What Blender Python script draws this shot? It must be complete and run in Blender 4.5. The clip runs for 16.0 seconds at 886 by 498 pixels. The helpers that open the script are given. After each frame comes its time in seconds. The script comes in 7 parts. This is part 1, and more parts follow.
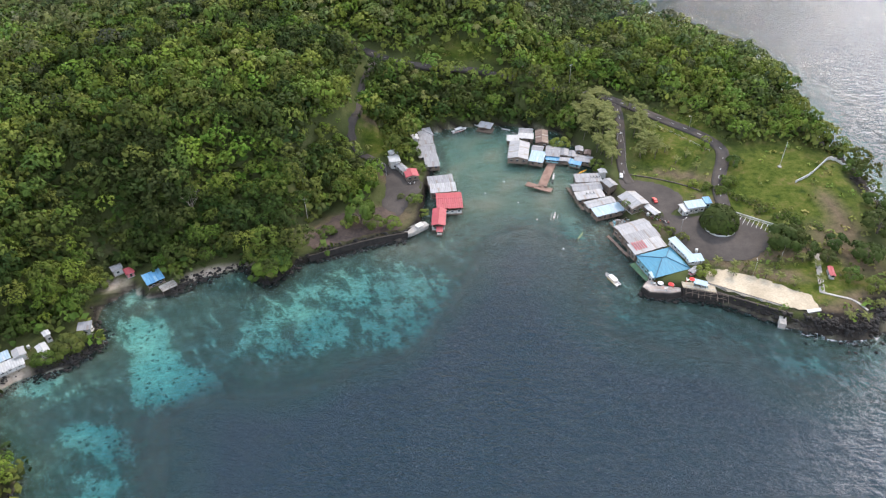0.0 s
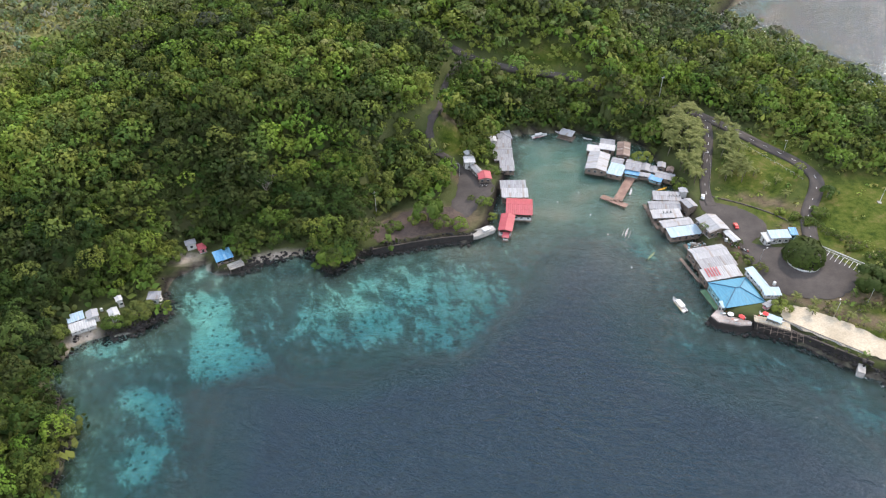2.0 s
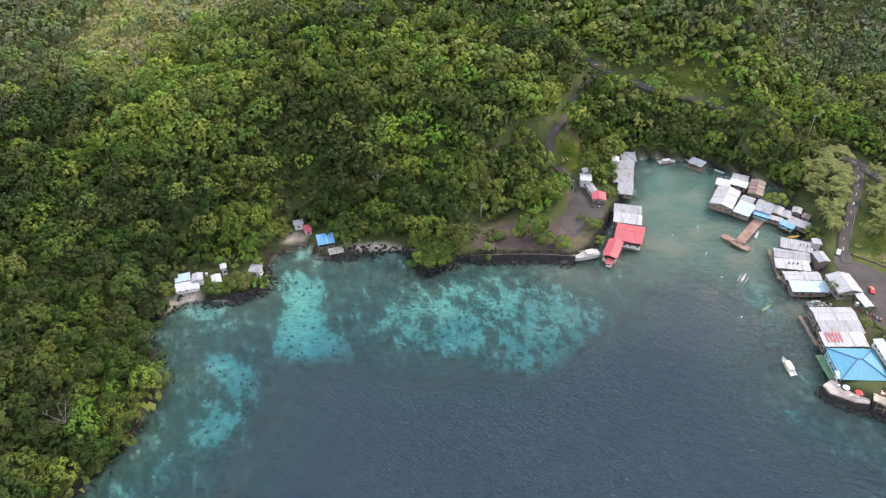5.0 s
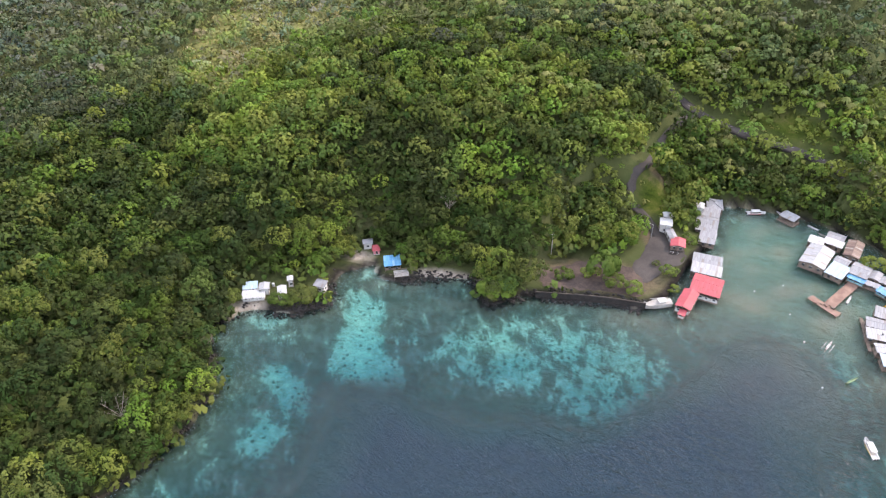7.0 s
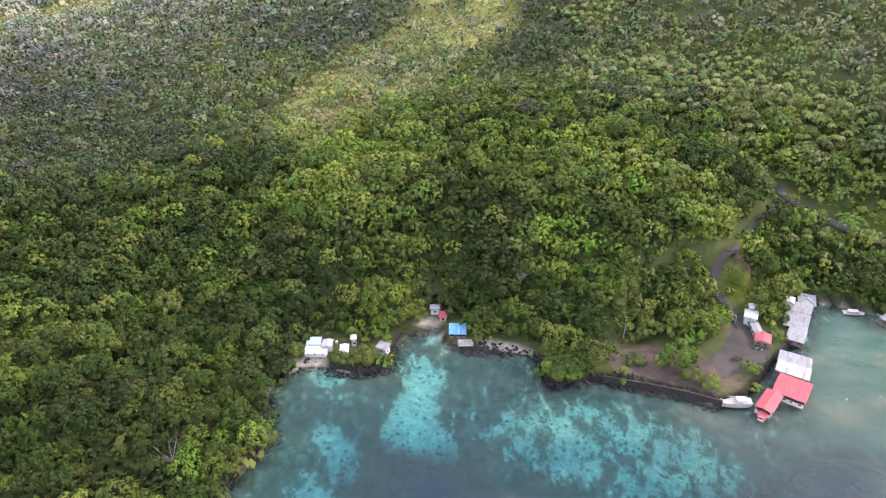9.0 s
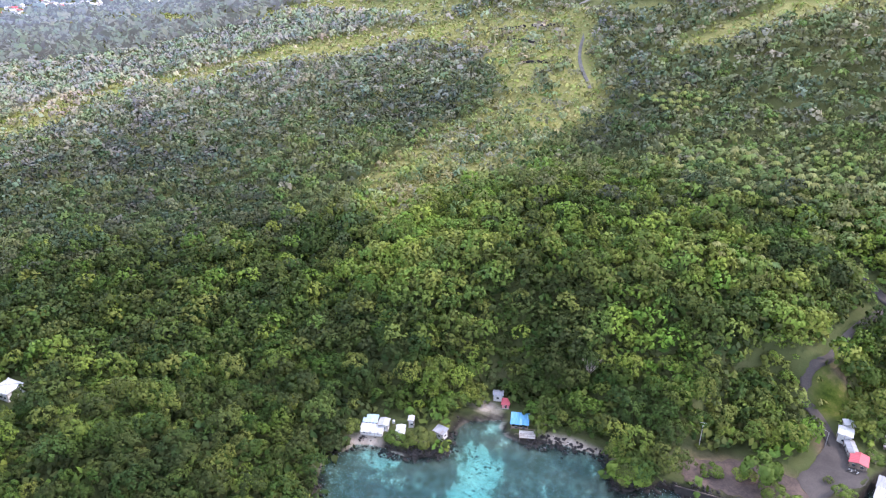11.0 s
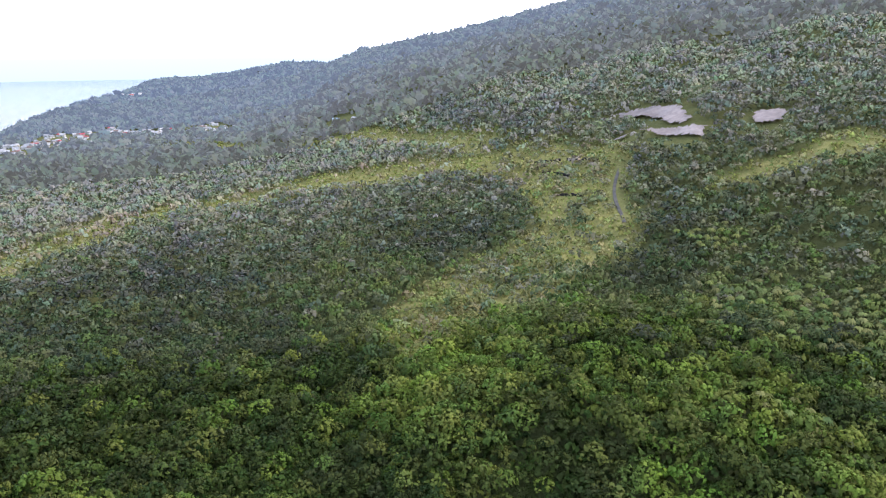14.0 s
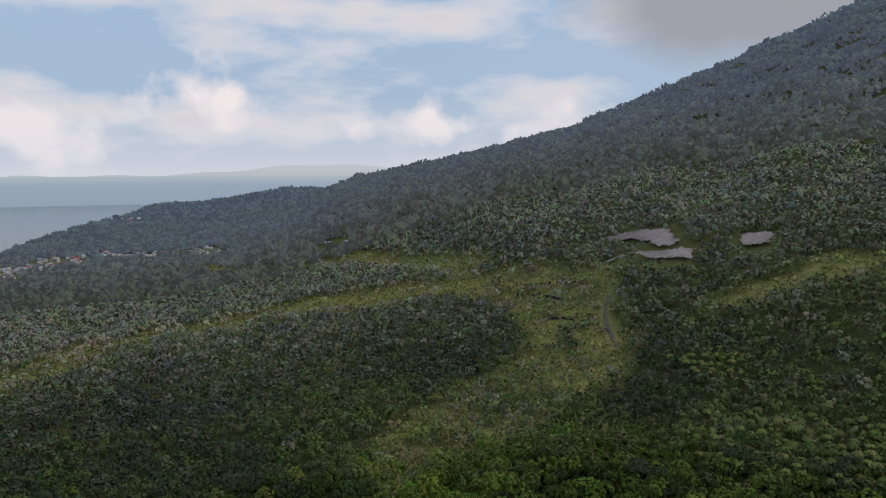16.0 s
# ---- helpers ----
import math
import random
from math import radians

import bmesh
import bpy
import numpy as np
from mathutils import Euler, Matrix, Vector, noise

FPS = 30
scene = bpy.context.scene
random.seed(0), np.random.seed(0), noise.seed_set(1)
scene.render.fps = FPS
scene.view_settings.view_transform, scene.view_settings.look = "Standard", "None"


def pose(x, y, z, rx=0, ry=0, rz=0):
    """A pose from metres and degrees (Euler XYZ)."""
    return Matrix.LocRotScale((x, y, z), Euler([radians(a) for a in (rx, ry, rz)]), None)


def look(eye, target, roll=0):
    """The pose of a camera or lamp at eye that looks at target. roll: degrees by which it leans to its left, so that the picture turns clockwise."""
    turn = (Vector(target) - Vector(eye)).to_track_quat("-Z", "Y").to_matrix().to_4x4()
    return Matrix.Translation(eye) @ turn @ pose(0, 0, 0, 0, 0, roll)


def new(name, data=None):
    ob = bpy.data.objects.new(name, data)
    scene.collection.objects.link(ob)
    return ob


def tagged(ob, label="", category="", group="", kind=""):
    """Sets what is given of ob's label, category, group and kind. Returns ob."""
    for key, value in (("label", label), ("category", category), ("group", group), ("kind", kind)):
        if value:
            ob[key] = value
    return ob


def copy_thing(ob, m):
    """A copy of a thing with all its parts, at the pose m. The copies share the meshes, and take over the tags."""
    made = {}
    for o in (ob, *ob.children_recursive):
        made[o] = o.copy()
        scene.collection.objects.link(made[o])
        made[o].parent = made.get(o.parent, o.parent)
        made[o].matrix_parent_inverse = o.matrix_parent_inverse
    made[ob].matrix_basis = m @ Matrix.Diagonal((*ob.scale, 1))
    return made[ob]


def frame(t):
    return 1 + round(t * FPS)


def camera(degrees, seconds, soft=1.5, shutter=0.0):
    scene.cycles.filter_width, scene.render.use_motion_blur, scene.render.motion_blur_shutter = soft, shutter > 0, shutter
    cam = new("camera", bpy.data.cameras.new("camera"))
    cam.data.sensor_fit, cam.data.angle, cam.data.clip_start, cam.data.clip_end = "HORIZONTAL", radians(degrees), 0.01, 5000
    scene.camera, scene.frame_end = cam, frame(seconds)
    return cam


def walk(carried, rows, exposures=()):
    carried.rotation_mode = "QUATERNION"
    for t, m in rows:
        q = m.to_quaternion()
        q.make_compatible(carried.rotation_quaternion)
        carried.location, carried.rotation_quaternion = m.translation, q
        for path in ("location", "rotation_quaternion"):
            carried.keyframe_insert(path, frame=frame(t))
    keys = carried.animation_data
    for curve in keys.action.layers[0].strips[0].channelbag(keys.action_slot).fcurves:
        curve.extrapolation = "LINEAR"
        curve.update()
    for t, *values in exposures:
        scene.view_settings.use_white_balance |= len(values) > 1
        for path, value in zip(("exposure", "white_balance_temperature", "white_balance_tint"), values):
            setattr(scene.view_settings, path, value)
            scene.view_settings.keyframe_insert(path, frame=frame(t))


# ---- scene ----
cam = camera(64.0, 16.0, soft=1.2)
# seconds, eye, target, roll
PATH = [
    (0.0, (0.226, -2.011, 205.361), (0.184, -0.47, 204.087), -1.31),
    (0.5, (2.437, -0.874, 205.313), (2.337, 0.664, 204.038), -1.29),
    (1.0, (4.607, 0.229, 205.27), (4.448, 1.762, 203.995), -1.29),
    (1.5, (6.711, 1.421, 205.206), (6.494, 2.947, 203.931), -1.29),
    (2.0, (8.737, 2.73, 205.126), (8.461, 4.246, 203.851), -1.29),
    (2.5, (10.679, 4.167, 205.023), (10.345, 5.671, 203.748), -1.29),
    (3.0, (12.53, 5.705, 204.907), (12.137, 7.195, 203.631), -1.29),
    (3.5, (14.273, 7.35, 204.782), (13.821, 8.823, 203.507), -1.29),
    (4.0, (15.878, 9.131, 204.633), (15.37, 10.585, 203.357), -1.29),
    (6.5, (22.959, 19.035, 202.988), (22.171, 20.393, 201.75), -1.14),
    (7.0, (23.885, 21.135, 202.889), (23.036, 22.483, 201.68), -1.09),
    (7.5, (24.522, 23.254, 202.781), (23.612, 24.593, 201.608), -1.03),
    (8.0, (24.861, 25.377, 202.656), (23.889, 26.705, 201.519), -0.95),
    (8.5, (24.965, 27.531, 202.519), (23.933, 28.843, 201.419), -0.88),
    (9.0, (24.833, 29.688, 202.372), (23.74, 30.982, 201.309), -0.79),
    (11.5, (22.767, 40.969, 201.027), (21.393, 42.16, 200.195), -0.32),
    (12.0, (22.065, 43.579, 200.963), (20.649, 44.751, 200.176), -0.23),
    (12.5, (21.183, 46.357, 200.928), (19.735, 47.529, 200.199), -0.15),
    (13.0, (20.137, 49.3, 200.903), (18.673, 50.486, 200.233), -0.08),
    (13.5, (19.114, 52.333, 200.856), (17.635, 53.532, 200.245), -0.03),
    (14.0, (18.142, 55.408, 200.804), (16.648, 56.618, 200.253), 0.01),
    (14.5, (17.154, 58.514, 200.771), (15.647, 59.737, 200.29), 0.03),
    (15.0, (16.079, 61.581, 200.758), (14.559, 62.817, 200.356), 0.01),
    (15.5, (14.944, 64.651, 200.74), (13.411, 65.902, 200.449), -0.03),
    (16.0, (13.978, 67.769, 200.721), (12.44, 69.029, 200.505), -0.10),
]
EXPOSURES = [(0.0, 0.66, 6850, 17), (4.0, 0.82, 6900, 18), (7.0, 1.03, 6950, 23), (9.0, 1.16, 6750, 26), (12.0, 1.28, 5950, 28), (13.5, 0.84, 6150, 24), (14.5, 0.20, 6400, 19), (15.3, -0.58, 6600, 16), (16.0, -1.1, 6600, 15)]
walk(cam, [(t, look(eye, target, roll)) for t, eye, target, roll in PATH], EXPOSURES)

# ---- world and sun ----


def ramp_node(nodes, stops):
    r = nodes.new("ShaderNodeValToRGB")
    e = r.color_ramp.elements
    while len(e) < len(stops):
        e.new(0.5)
    for k, (at, c) in zip(e, stops):
        k.position, k.color = at, (*c, 1)
    return r


SUN_AZ, SUN_EL = 32.0, 40.0
world = bpy.data.worlds.new("sky")
scene.world = world
world.use_nodes = True
wn, wl = world.node_tree.nodes, world.node_tree.links
wn.clear()
w_out = wn.new("ShaderNodeOutputWorld")
w_bg = wn.new("ShaderNodeBackground")
w_sky = wn.new("ShaderNodeTexSky")
w_sky.sky_type, w_sky.sun_disc = "NISHITA", False
w_sky.sun_elevation, w_sky.sun_rotation = radians(SUN_EL), radians(SUN_AZ)
w_sky.dust_density, w_sky.air_density = 3.0, 1.0
w_map = wn.new("ShaderNodeTexCoord")
w_sep = wn.new("ShaderNodeSeparateXYZ")
wl.new(w_map.outputs["Generated"], w_sep.inputs[0])
w_scale = wn.new("ShaderNodeMapping")
w_scale.inputs["Scale"].default_value = (2.6, 2.6, 7.5)
wl.new(w_map.outputs["Generated"], w_scale.inputs[0])
w_noise = wn.new("ShaderNodeTexNoise")
w_noise.inputs["Scale"].default_value, w_noise.inputs["Detail"].default_value = 1.5, 9.0
w_noise.inputs["Roughness"].default_value = 0.52
wl.new(w_scale.outputs[0], w_noise.inputs["Vector"])
w_ramp = wn.new("ShaderNodeValToRGB")
w_ramp.color_ramp.elements[0].position, w_ramp.color_ramp.elements[1].position = 0.47, 0.62
wl.new(w_noise.outputs["Fac"], w_ramp.inputs[0])
w_shade = wn.new("ShaderNodeValToRGB")      # cloud tops bright, bases grey
w_shade.color_ramp.elements[0].position, w_shade.color_ramp.elements[1].position = 0.45, 0.75
w_shade.color_ramp.elements[0].color = (16.0, 16.0, 16.4, 1)
w_shade.color_ramp.elements[1].color = (11.5, 11.7, 12.2, 1)
wl.new(w_noise.outputs["Fac"], w_shade.inputs[0])
w_mix = wn.new("ShaderNodeMix")
w_mix.data_type = "RGBA"
wl.new(w_ramp.outputs[0], w_mix.inputs["Factor"])
w_veil = wn.new("ShaderNodeMix")            # thin high veil over the blue
w_veil.data_type = "RGBA"
w_veil.inputs["Factor"].default_value = 0.6
w_veil.inputs["B"].default_value = (10.6, 14.8, 19.6, 1)
wl.new(w_sky.outputs[0], w_veil.inputs["A"])
wl.new(w_veil.outputs["Result"], w_mix.inputs["A"])
wl.new(w_shade.outputs[0], w_mix.inputs["B"])
w_puff = wn.new("ShaderNodeTexNoise")       # cumulus low over the horizon
w_puff.inputs["Scale"].default_value, w_puff.inputs["Detail"].default_value = 7.0, 8.0
wl.new(w_map.outputs["Generated"], w_puff.inputs["Vector"])
w_band = ramp_node(wn, [(0.0, (0.1,) * 3), (0.06, (0.30,) * 3), (0.13, (0.12,) * 3), (0.2, (0,) * 3)])
wl.new(w_sep.outputs["Z"], w_band.inputs[0])
w_sum = wn.new("ShaderNodeMath")
w_sum.operation = "ADD"
wl.new(w_puff.outputs["Fac"], w_sum.inputs[0])
wl.new(w_band.outputs[0], w_sum.inputs[1])
w_cum = ramp_node(wn, [(0.74, (0, 0, 0)), (0.84, (1, 1, 1))])
wl.new(w_sum.outputs[0], w_cum.inputs[0])
w_two = wn.new("ShaderNodeMix")
w_two.data_type = "RGBA"
w_two.inputs["B"].default_value = (17.0, 16.2, 16.2, 1)
wl.new(w_cum.outputs[0], w_two.inputs["Factor"])
wl.new(w_mix.outputs["Result"], w_two.inputs["A"])
w_off = wn.new("ShaderNodeVectorMath")      # the grey cloud that hangs on the mountain
w_off.operation = "SUBTRACT"
w_off.inputs[1].default_value = (-0.42, 0.87, 0.225)
wl.new(w_map.outputs["Generated"], w_off.inputs[0])
w_flat = wn.new("ShaderNodeVectorMath")
w_flat.operation = "MULTIPLY"
w_flat.inputs[1].default_value = (1.0, 1.0, 2.6)
wl.new(w_off.outputs[0], w_flat.inputs[0])
w_len = wn.new("ShaderNodeVectorMath")
w_len.operation = "LENGTH"
wl.new(w_flat.outputs[0], w_len.inputs[0])
w_edge = wn.new("ShaderNodeMath")
w_edge.operation = "MULTIPLY_ADD"
wl.new(w_puff.outputs["Fac"], w_edge.inputs[0])
w_edge.inputs[1].default_value = 0.22
wl.new(w_len.outputs["Value"], w_edge.inputs[2])
w_cap = ramp_node(wn, [(0.26, (1, 1, 1)), (0.40, (0, 0, 0))])
wl.new(w_edge.outputs[0], w_cap.inputs[0])
w_grey = wn.new("ShaderNodeMix")
w_grey.data_type = "RGBA"
w_grey.inputs["B"].default_value = (6.8, 7.3, 8.1, 1)
wl.new(w_cap.outputs[0], w_grey.inputs["Factor"])
wl.new(w_two.outputs["Result"], w_grey.inputs["A"])
w_low = wn.new("ShaderNodeMapRange")        # pale haze towards the horizon
w_low.inputs["From Min"].default_value, w_low.inputs["From Max"].default_value = 0.0, 0.10
w_low.inputs["To Min"].default_value, w_low.inputs["To Max"].default_value = 0.75, 0.0
wl.new(w_sep.outputs["Z"], w_low.inputs["Value"])
w_haze = wn.new("ShaderNodeMix")
w_haze.data_type = "RGBA"
w_haze.inputs["B"].default_value = (13.5, 14.2, 15.2, 1)
wl.new(w_low.outputs[0], w_haze.inputs["Factor"])
wl.new(w_grey.outputs["Result"], w_haze.inputs["A"])
wl.new(w_haze.outputs["Result"], w_bg.inputs["Color"])
w_bg.inputs["Strength"].default_value = 0.107
wl.new(w_bg.outputs[0], w_out.inputs["Surface"])

sun = new("sun", bpy.data.lights.new("sun", "SUN"))
sun.data.energy, sun.data.angle, sun.data.color = 2.2, radians(5), (1.0, 0.91, 0.78)
sun.matrix_world = look((200 * math.sin(radians(SUN_AZ)), 200 * math.cos(radians(SUN_AZ)), 200 * math.tan(radians(SUN_EL))), (0, 0, 0))

# ---- the lie of the land ----
rng = np.random.default_rng(7)
COAST_RIGHT = [(2500, 4900), (700, 1500), (330, 800), (195, 640), (142, 578), (122, 545), (114, 516), (136, 500), (156, 484), (174, 456), (188, 430),
               (203, 386), (197, 352), (207, 303), (204, 283), (212, 252), (198, 225), (173, 201), (160, 190), (149, 190), (130, 198),
               (105, 214), (88, 216), (79, 218), (86, 228), (82, 247), (78, 265), (75, 295), (71, 316), (57, 350), (39, 356), (20, 358), (-3, 356)]
COAST_LEFT = [(-16, 350), (-13, 316), (-15, 300), (-18, 265), (-23, 255), (-41, 250), (-63, 240), (-72, 236), (-80, 222), (-88, 226),
              (-94, 236), (-114, 226), (-122, 217), (-132, 215), (-140, 222), (-150, 208), (-147, 195), (-140, 188), (-147, 178), (-161, 173),
              (-172, 166), (-171, 150), (-153, 135), (-146, 127), (-141, 110), (-142, 84), (-150, 50), (-190, 10), (-300, -30), (-700, -60),
              (-1300, 120), (-2018, 335), (-2320, 459), (-3003, 852), (-4010, 1258), (-4733, 1651), (-5400, 2500), (-5400, 4900)]
COAST = np.array(COAST_RIGHT + COAST_LEFT, float)
PEAK = (-120.0, 3570.0)
RHO = [0, 1006, 1328, 1755, 2184, 2590, 2900, 2960, 3020, 3100, 3150, 3250, 3350, 3450, 3600, 6000]
RISE = [1550, 850, 700, 512, 335, 222, 138, 112, 84, 56, 45, 32, 25, 20, 16, 14]
# level ground: centre, radius, height
LEVELS = [(-36, 288, 34, 4.0), (-45, 255, 22, 3.0), (-14, 340, 18, 4.0), (110, 262, 45, 5.2), (88, 285, 22, 4.2), (150, 225, 40, 4.6), (-170, 180, 16, 2.5), (-138, 224, 13, 2.0)]

# low shore under the stilt houses: x, y, half length, half width, turn, greatest height
HOLLOWS = [(-16.5, 328, 9, 26, 4, 2.0), (82.5, 249, 11.5, 14, 22, 2.2)]


def smooth(v):
    v = np.clip(v, 0.0, 1.0)
    return v * v * (3 - 2 * v)


def coast_distance(x, y):
    """Metres from the shore line, positive on land."""
    x, y = np.asarray(x, float), np.asarray(y, float)
    best, inside = np.full(x.shape, 1e18), np.zeros(x.shape, bool)
    for (ax, ay), (bx, by) in zip(COAST, np.roll(COAST, -1, 0)):
        dx, dy = bx - ax, by - ay
        k = np.clip(((x - ax) * dx + (y - ay) * dy) / (dx * dx + dy * dy), 0, 1)
        best = np.minimum(best, (x - ax - k * dx) ** 2 + (y - ay - k * dy) ** 2)
        if dy:
            inside ^= ((ay > y) != (by > y)) & (x < ax + (y - ay) / dy * dx)
    return np.where(inside, 1, -1) * np.sqrt(best)


def ripple(x, y, size, seed):
    """Cheap smooth relief of about -1 to 1, with features of that size."""
    r, out = np.random.default_rng(seed), 0
    for n in range(6):
        a, p, s = r.uniform(0, 6.283), r.uniform(0, 6.283), size * r.uniform(0.7, 1.5)
        out = out + np.sin((x * np.cos(a) + y * np.sin(a)) * 6.283 / s + p + 1.3 * np.sin((y * np.cos(a) - x * np.sin(a)) * 4.1 / s + 2 * p))
    return out / 3.2


def height(x, y, d=None):
    x, y = np.asarray(x, float), np.asarray(y, float)
    d = coast_distance(x, y) if d is None else d
    rho = np.hypot(x - PEAK[0], y - PEAK[1])
    b = np.interp(rho, RHO, RISE)
    b = b + 12 * np.exp(-((x + 170) ** 2 + (y - 320) ** 2) / 90**2) - 9 * np.exp(-((x + 245) ** 2 + (y - 165) ** 2) / 65**2)
    b = b - 15 * np.exp(-((x + 430) ** 2 / 180**2 + (y - 225) ** 2 / 80**2)) + 8 * np.exp(-((x + 172) ** 2 + (y - 215) ** 2) / 30**2)
    b = b - 12 * np.exp(-((x + 40) ** 2 / 75**2 + (y - 402) ** 2 / 32**2)) + 95 * np.exp(-((x + 3300) ** 2 / 600**2 + (y - 1850) ** 2 / 330**2))
    b = b - 12 * smooth((-x - 380) / 250) * smooth((480 - y) / 120) * smooth((x + 1100) / 200)
    b = b + 55 * np.exp(-((x + 2350) ** 2 / 650**2 + (y - 1250) ** 2 / 420**2))
    point = smooth((x - 10) / 50) * smooth((660 - y) / 150)
    b = b * (1 - point) + point * (5.0 + 0.03 * np.clip(y - 230, 0, 400))
    amp = smooth(d / 150) * (2.5 + 0.008 * np.clip(3300 - rho, 0, 2200)) * (1 - 0.8 * point)
    b = b + amp * ripple(x, y, 170, 3) + amp * 0.4 * ripple(x, y, 60, 5)
    ramp = smooth(d / np.where(point > 0.5, 18, 75)) * 0.93 + 0.07 * smooth(d / 5)
    land = 0.2 + np.maximum(b, 1.5) * ramp
    for cx, cy, r, z in LEVELS:
        w = smooth((r + 14 - np.hypot(x - cx, y - cy)) / 14) * smooth((d + 1) / 3.5)
        land = land * (1 - w) + z * w
    for cx, cy, a, b, turn, z in HOLLOWS:
        c, s = math.cos(math.radians(turn)), math.sin(math.radians(turn))
        u, v = (x - cx) * c + (y - cy) * s, (y - cy) * c - (x - cx) * s
        w = smooth(3.0 - 2.4 * np.sqrt((u / a) ** 2 + (v / b) ** 2))
        land = land * (1 - w) + np.minimum(land, z) * w
    o = -d
    wide = (16 + 40 * smooth((25 - x) / 50) * (0.42 + 0.58 * smooth((y - 135) / 55))) * (1 + 0.15 * ripple(x, y, 45, 13))
    sea = 0.4 + 4.5 * np.clip(o / wide, 0, 1) ** 0.9 + np.clip(o - wide, 0, 70) ** 1.3 * 0.16
    inner = smooth((y - 235) / 45) * smooth((x + 30) / 10) * smooth((110 - x) / 20)
    sea = sea * (1 - inner) + inner * np.minimum(sea, 1.0)
    sea = sea + 0.5 * smooth(o / 12) * ripple(x, y, 22, 9)
    return np.where(d > 0, land, -np.maximum(sea, 0.3))


def rings(cx, cy, turn, reach, step=3.0, fine=260.0, grow=1.04):
    r = [step]
    while r[-1] < reach:
        r.append(r[-1] + max(step, r[-1] * (grow - 1) if r[-1] > fine * 0.3 else step))
    r = np.array(r)
    a = np.linspace(0, 2 * np.pi, turn, endpoint=False)
    x = np.r_[cx, (cx + r[:, None] * np.cos(a)).ravel()]
    y = np.r_[cy, (cy + r[:, None] * np.sin(a)).ravel()]
    n = len(r)
    i, j = np.meshgrid(np.arange(n - 1), np.arange(turn), indexing="ij")
    k = (j + 1) % turn
    quads = np.stack([1 + i * turn + j, 1 + (i + 1) * turn + j, 1 + (i + 1) * turn + k, 1 + i * turn + k], -1).reshape(-1, 4)
    tris = [(0, 1 + j, 1 + (j + 1) % turn) for j in range(turn)]
    return x, y, quads, tris


def mesh_from(name, verts, quads, tris=(), smooth_faces=False):
    me = bpy.data.meshes.new(name)
    quads = np.asarray(quads, int).reshape(-1, 4)
    tris = np.asarray(tris, int).reshape(-1, 3)
    me.vertices.add(len(verts))
    me.vertices.foreach_set("co", np.asarray(verts, np.float32).ravel())
    me.loops.add(quads.size + tris.size)
    me.loops.foreach_set("vertex_index", np.r_[quads.ravel(), tris.ravel()].astype(np.int32))
    me.polygons.add(len(quads) + len(tris))
    me.polygons.foreach_set("loop_start", np.r_[np.arange(len(quads)) * 4, quads.size + np.arange(len(tris)) * 3].astype(np.int32))
    me.update(calc_edges=True)
    me.validate()
    if smooth_faces:
        me.polygons.foreach_set("use_smooth", np.ones(len(me.polygons), bool))
    return me


def rounded(me, normals):
    """Leaf clumps shaded as parts of one rounded bough."""
    at = me.attributes.new("custom_normal", "FLOAT_VECTOR", "POINT")
    at.data.foreach_set("vector", np.asarray(normals, np.float32).ravel())


def attribute(me, name, values):
    at = me.attributes.new(name, "FLOAT", "POINT")
    at.data.foreach_set("value", np.asarray(values, np.float32))

# ---- materials ----


def material(name, rough=0.7, metal=0.0):
    m = bpy.data.materials.new(name)
    m.use_nodes = True
    p = m.node_tree.nodes["Principled BSDF"]
    p.inputs["Roughness"].default_value, p.inputs["Metallic"].default_value = rough, metal
    return m, m.node_tree.nodes, m.node_tree.links, p


def noise_node(nodes, links, scale, detail=5.0, rough=0.55, stretch=None, coords="Object", turn=0.0):
    n = nodes.new("ShaderNodeTexNoise")
    n.inputs["Scale"].default_value, n.inputs["Detail"].default_value, n.inputs["Roughness"].default_value = scale, detail, rough
    tc = nodes.new("ShaderNodeTexCoord")
    if stretch:
        mp = nodes.new("ShaderNodeMapping")
        mp.vector_type = "TEXTURE"
        mp.inputs["Scale"].default_value, mp.inputs["Rotation"].default_value = tuple(1 / v for v in stretch), (0, 0, turn)
        links.new(tc.outputs[coords], mp.inputs[0])
        links.new(mp.outputs[0], n.inputs["Vector"])
    else:
        links.new(tc.outputs[coords], n.inputs["Vector"])
    return n


def blend(nodes, links, fac, a, b, mode="MIX"):
    m = nodes.new("ShaderNodeMix")
    m.data_type, m.blend_type = "RGBA", mode
    for key, v in (("Factor", fac), ("A", a), ("B", b)):
        if isinstance(v, (int, float)):
            m.inputs[key].default_value = v
        elif isinstance(v, tuple):
            m.inputs[key].default_value = (*v, 1)
        else:
            links.new(v, m.inputs[key])
    return m.outputs["Result"]


def bump(nodes, links, p, source, strength, distance):
    b = nodes.new("ShaderNodeBump")
    b.inputs["Strength"].default_value, b.inputs["Distance"].default_value = strength, distance
    links.new(source, b.inputs["Height"])
    links.new(b.outputs[0], p.inputs["Normal"])


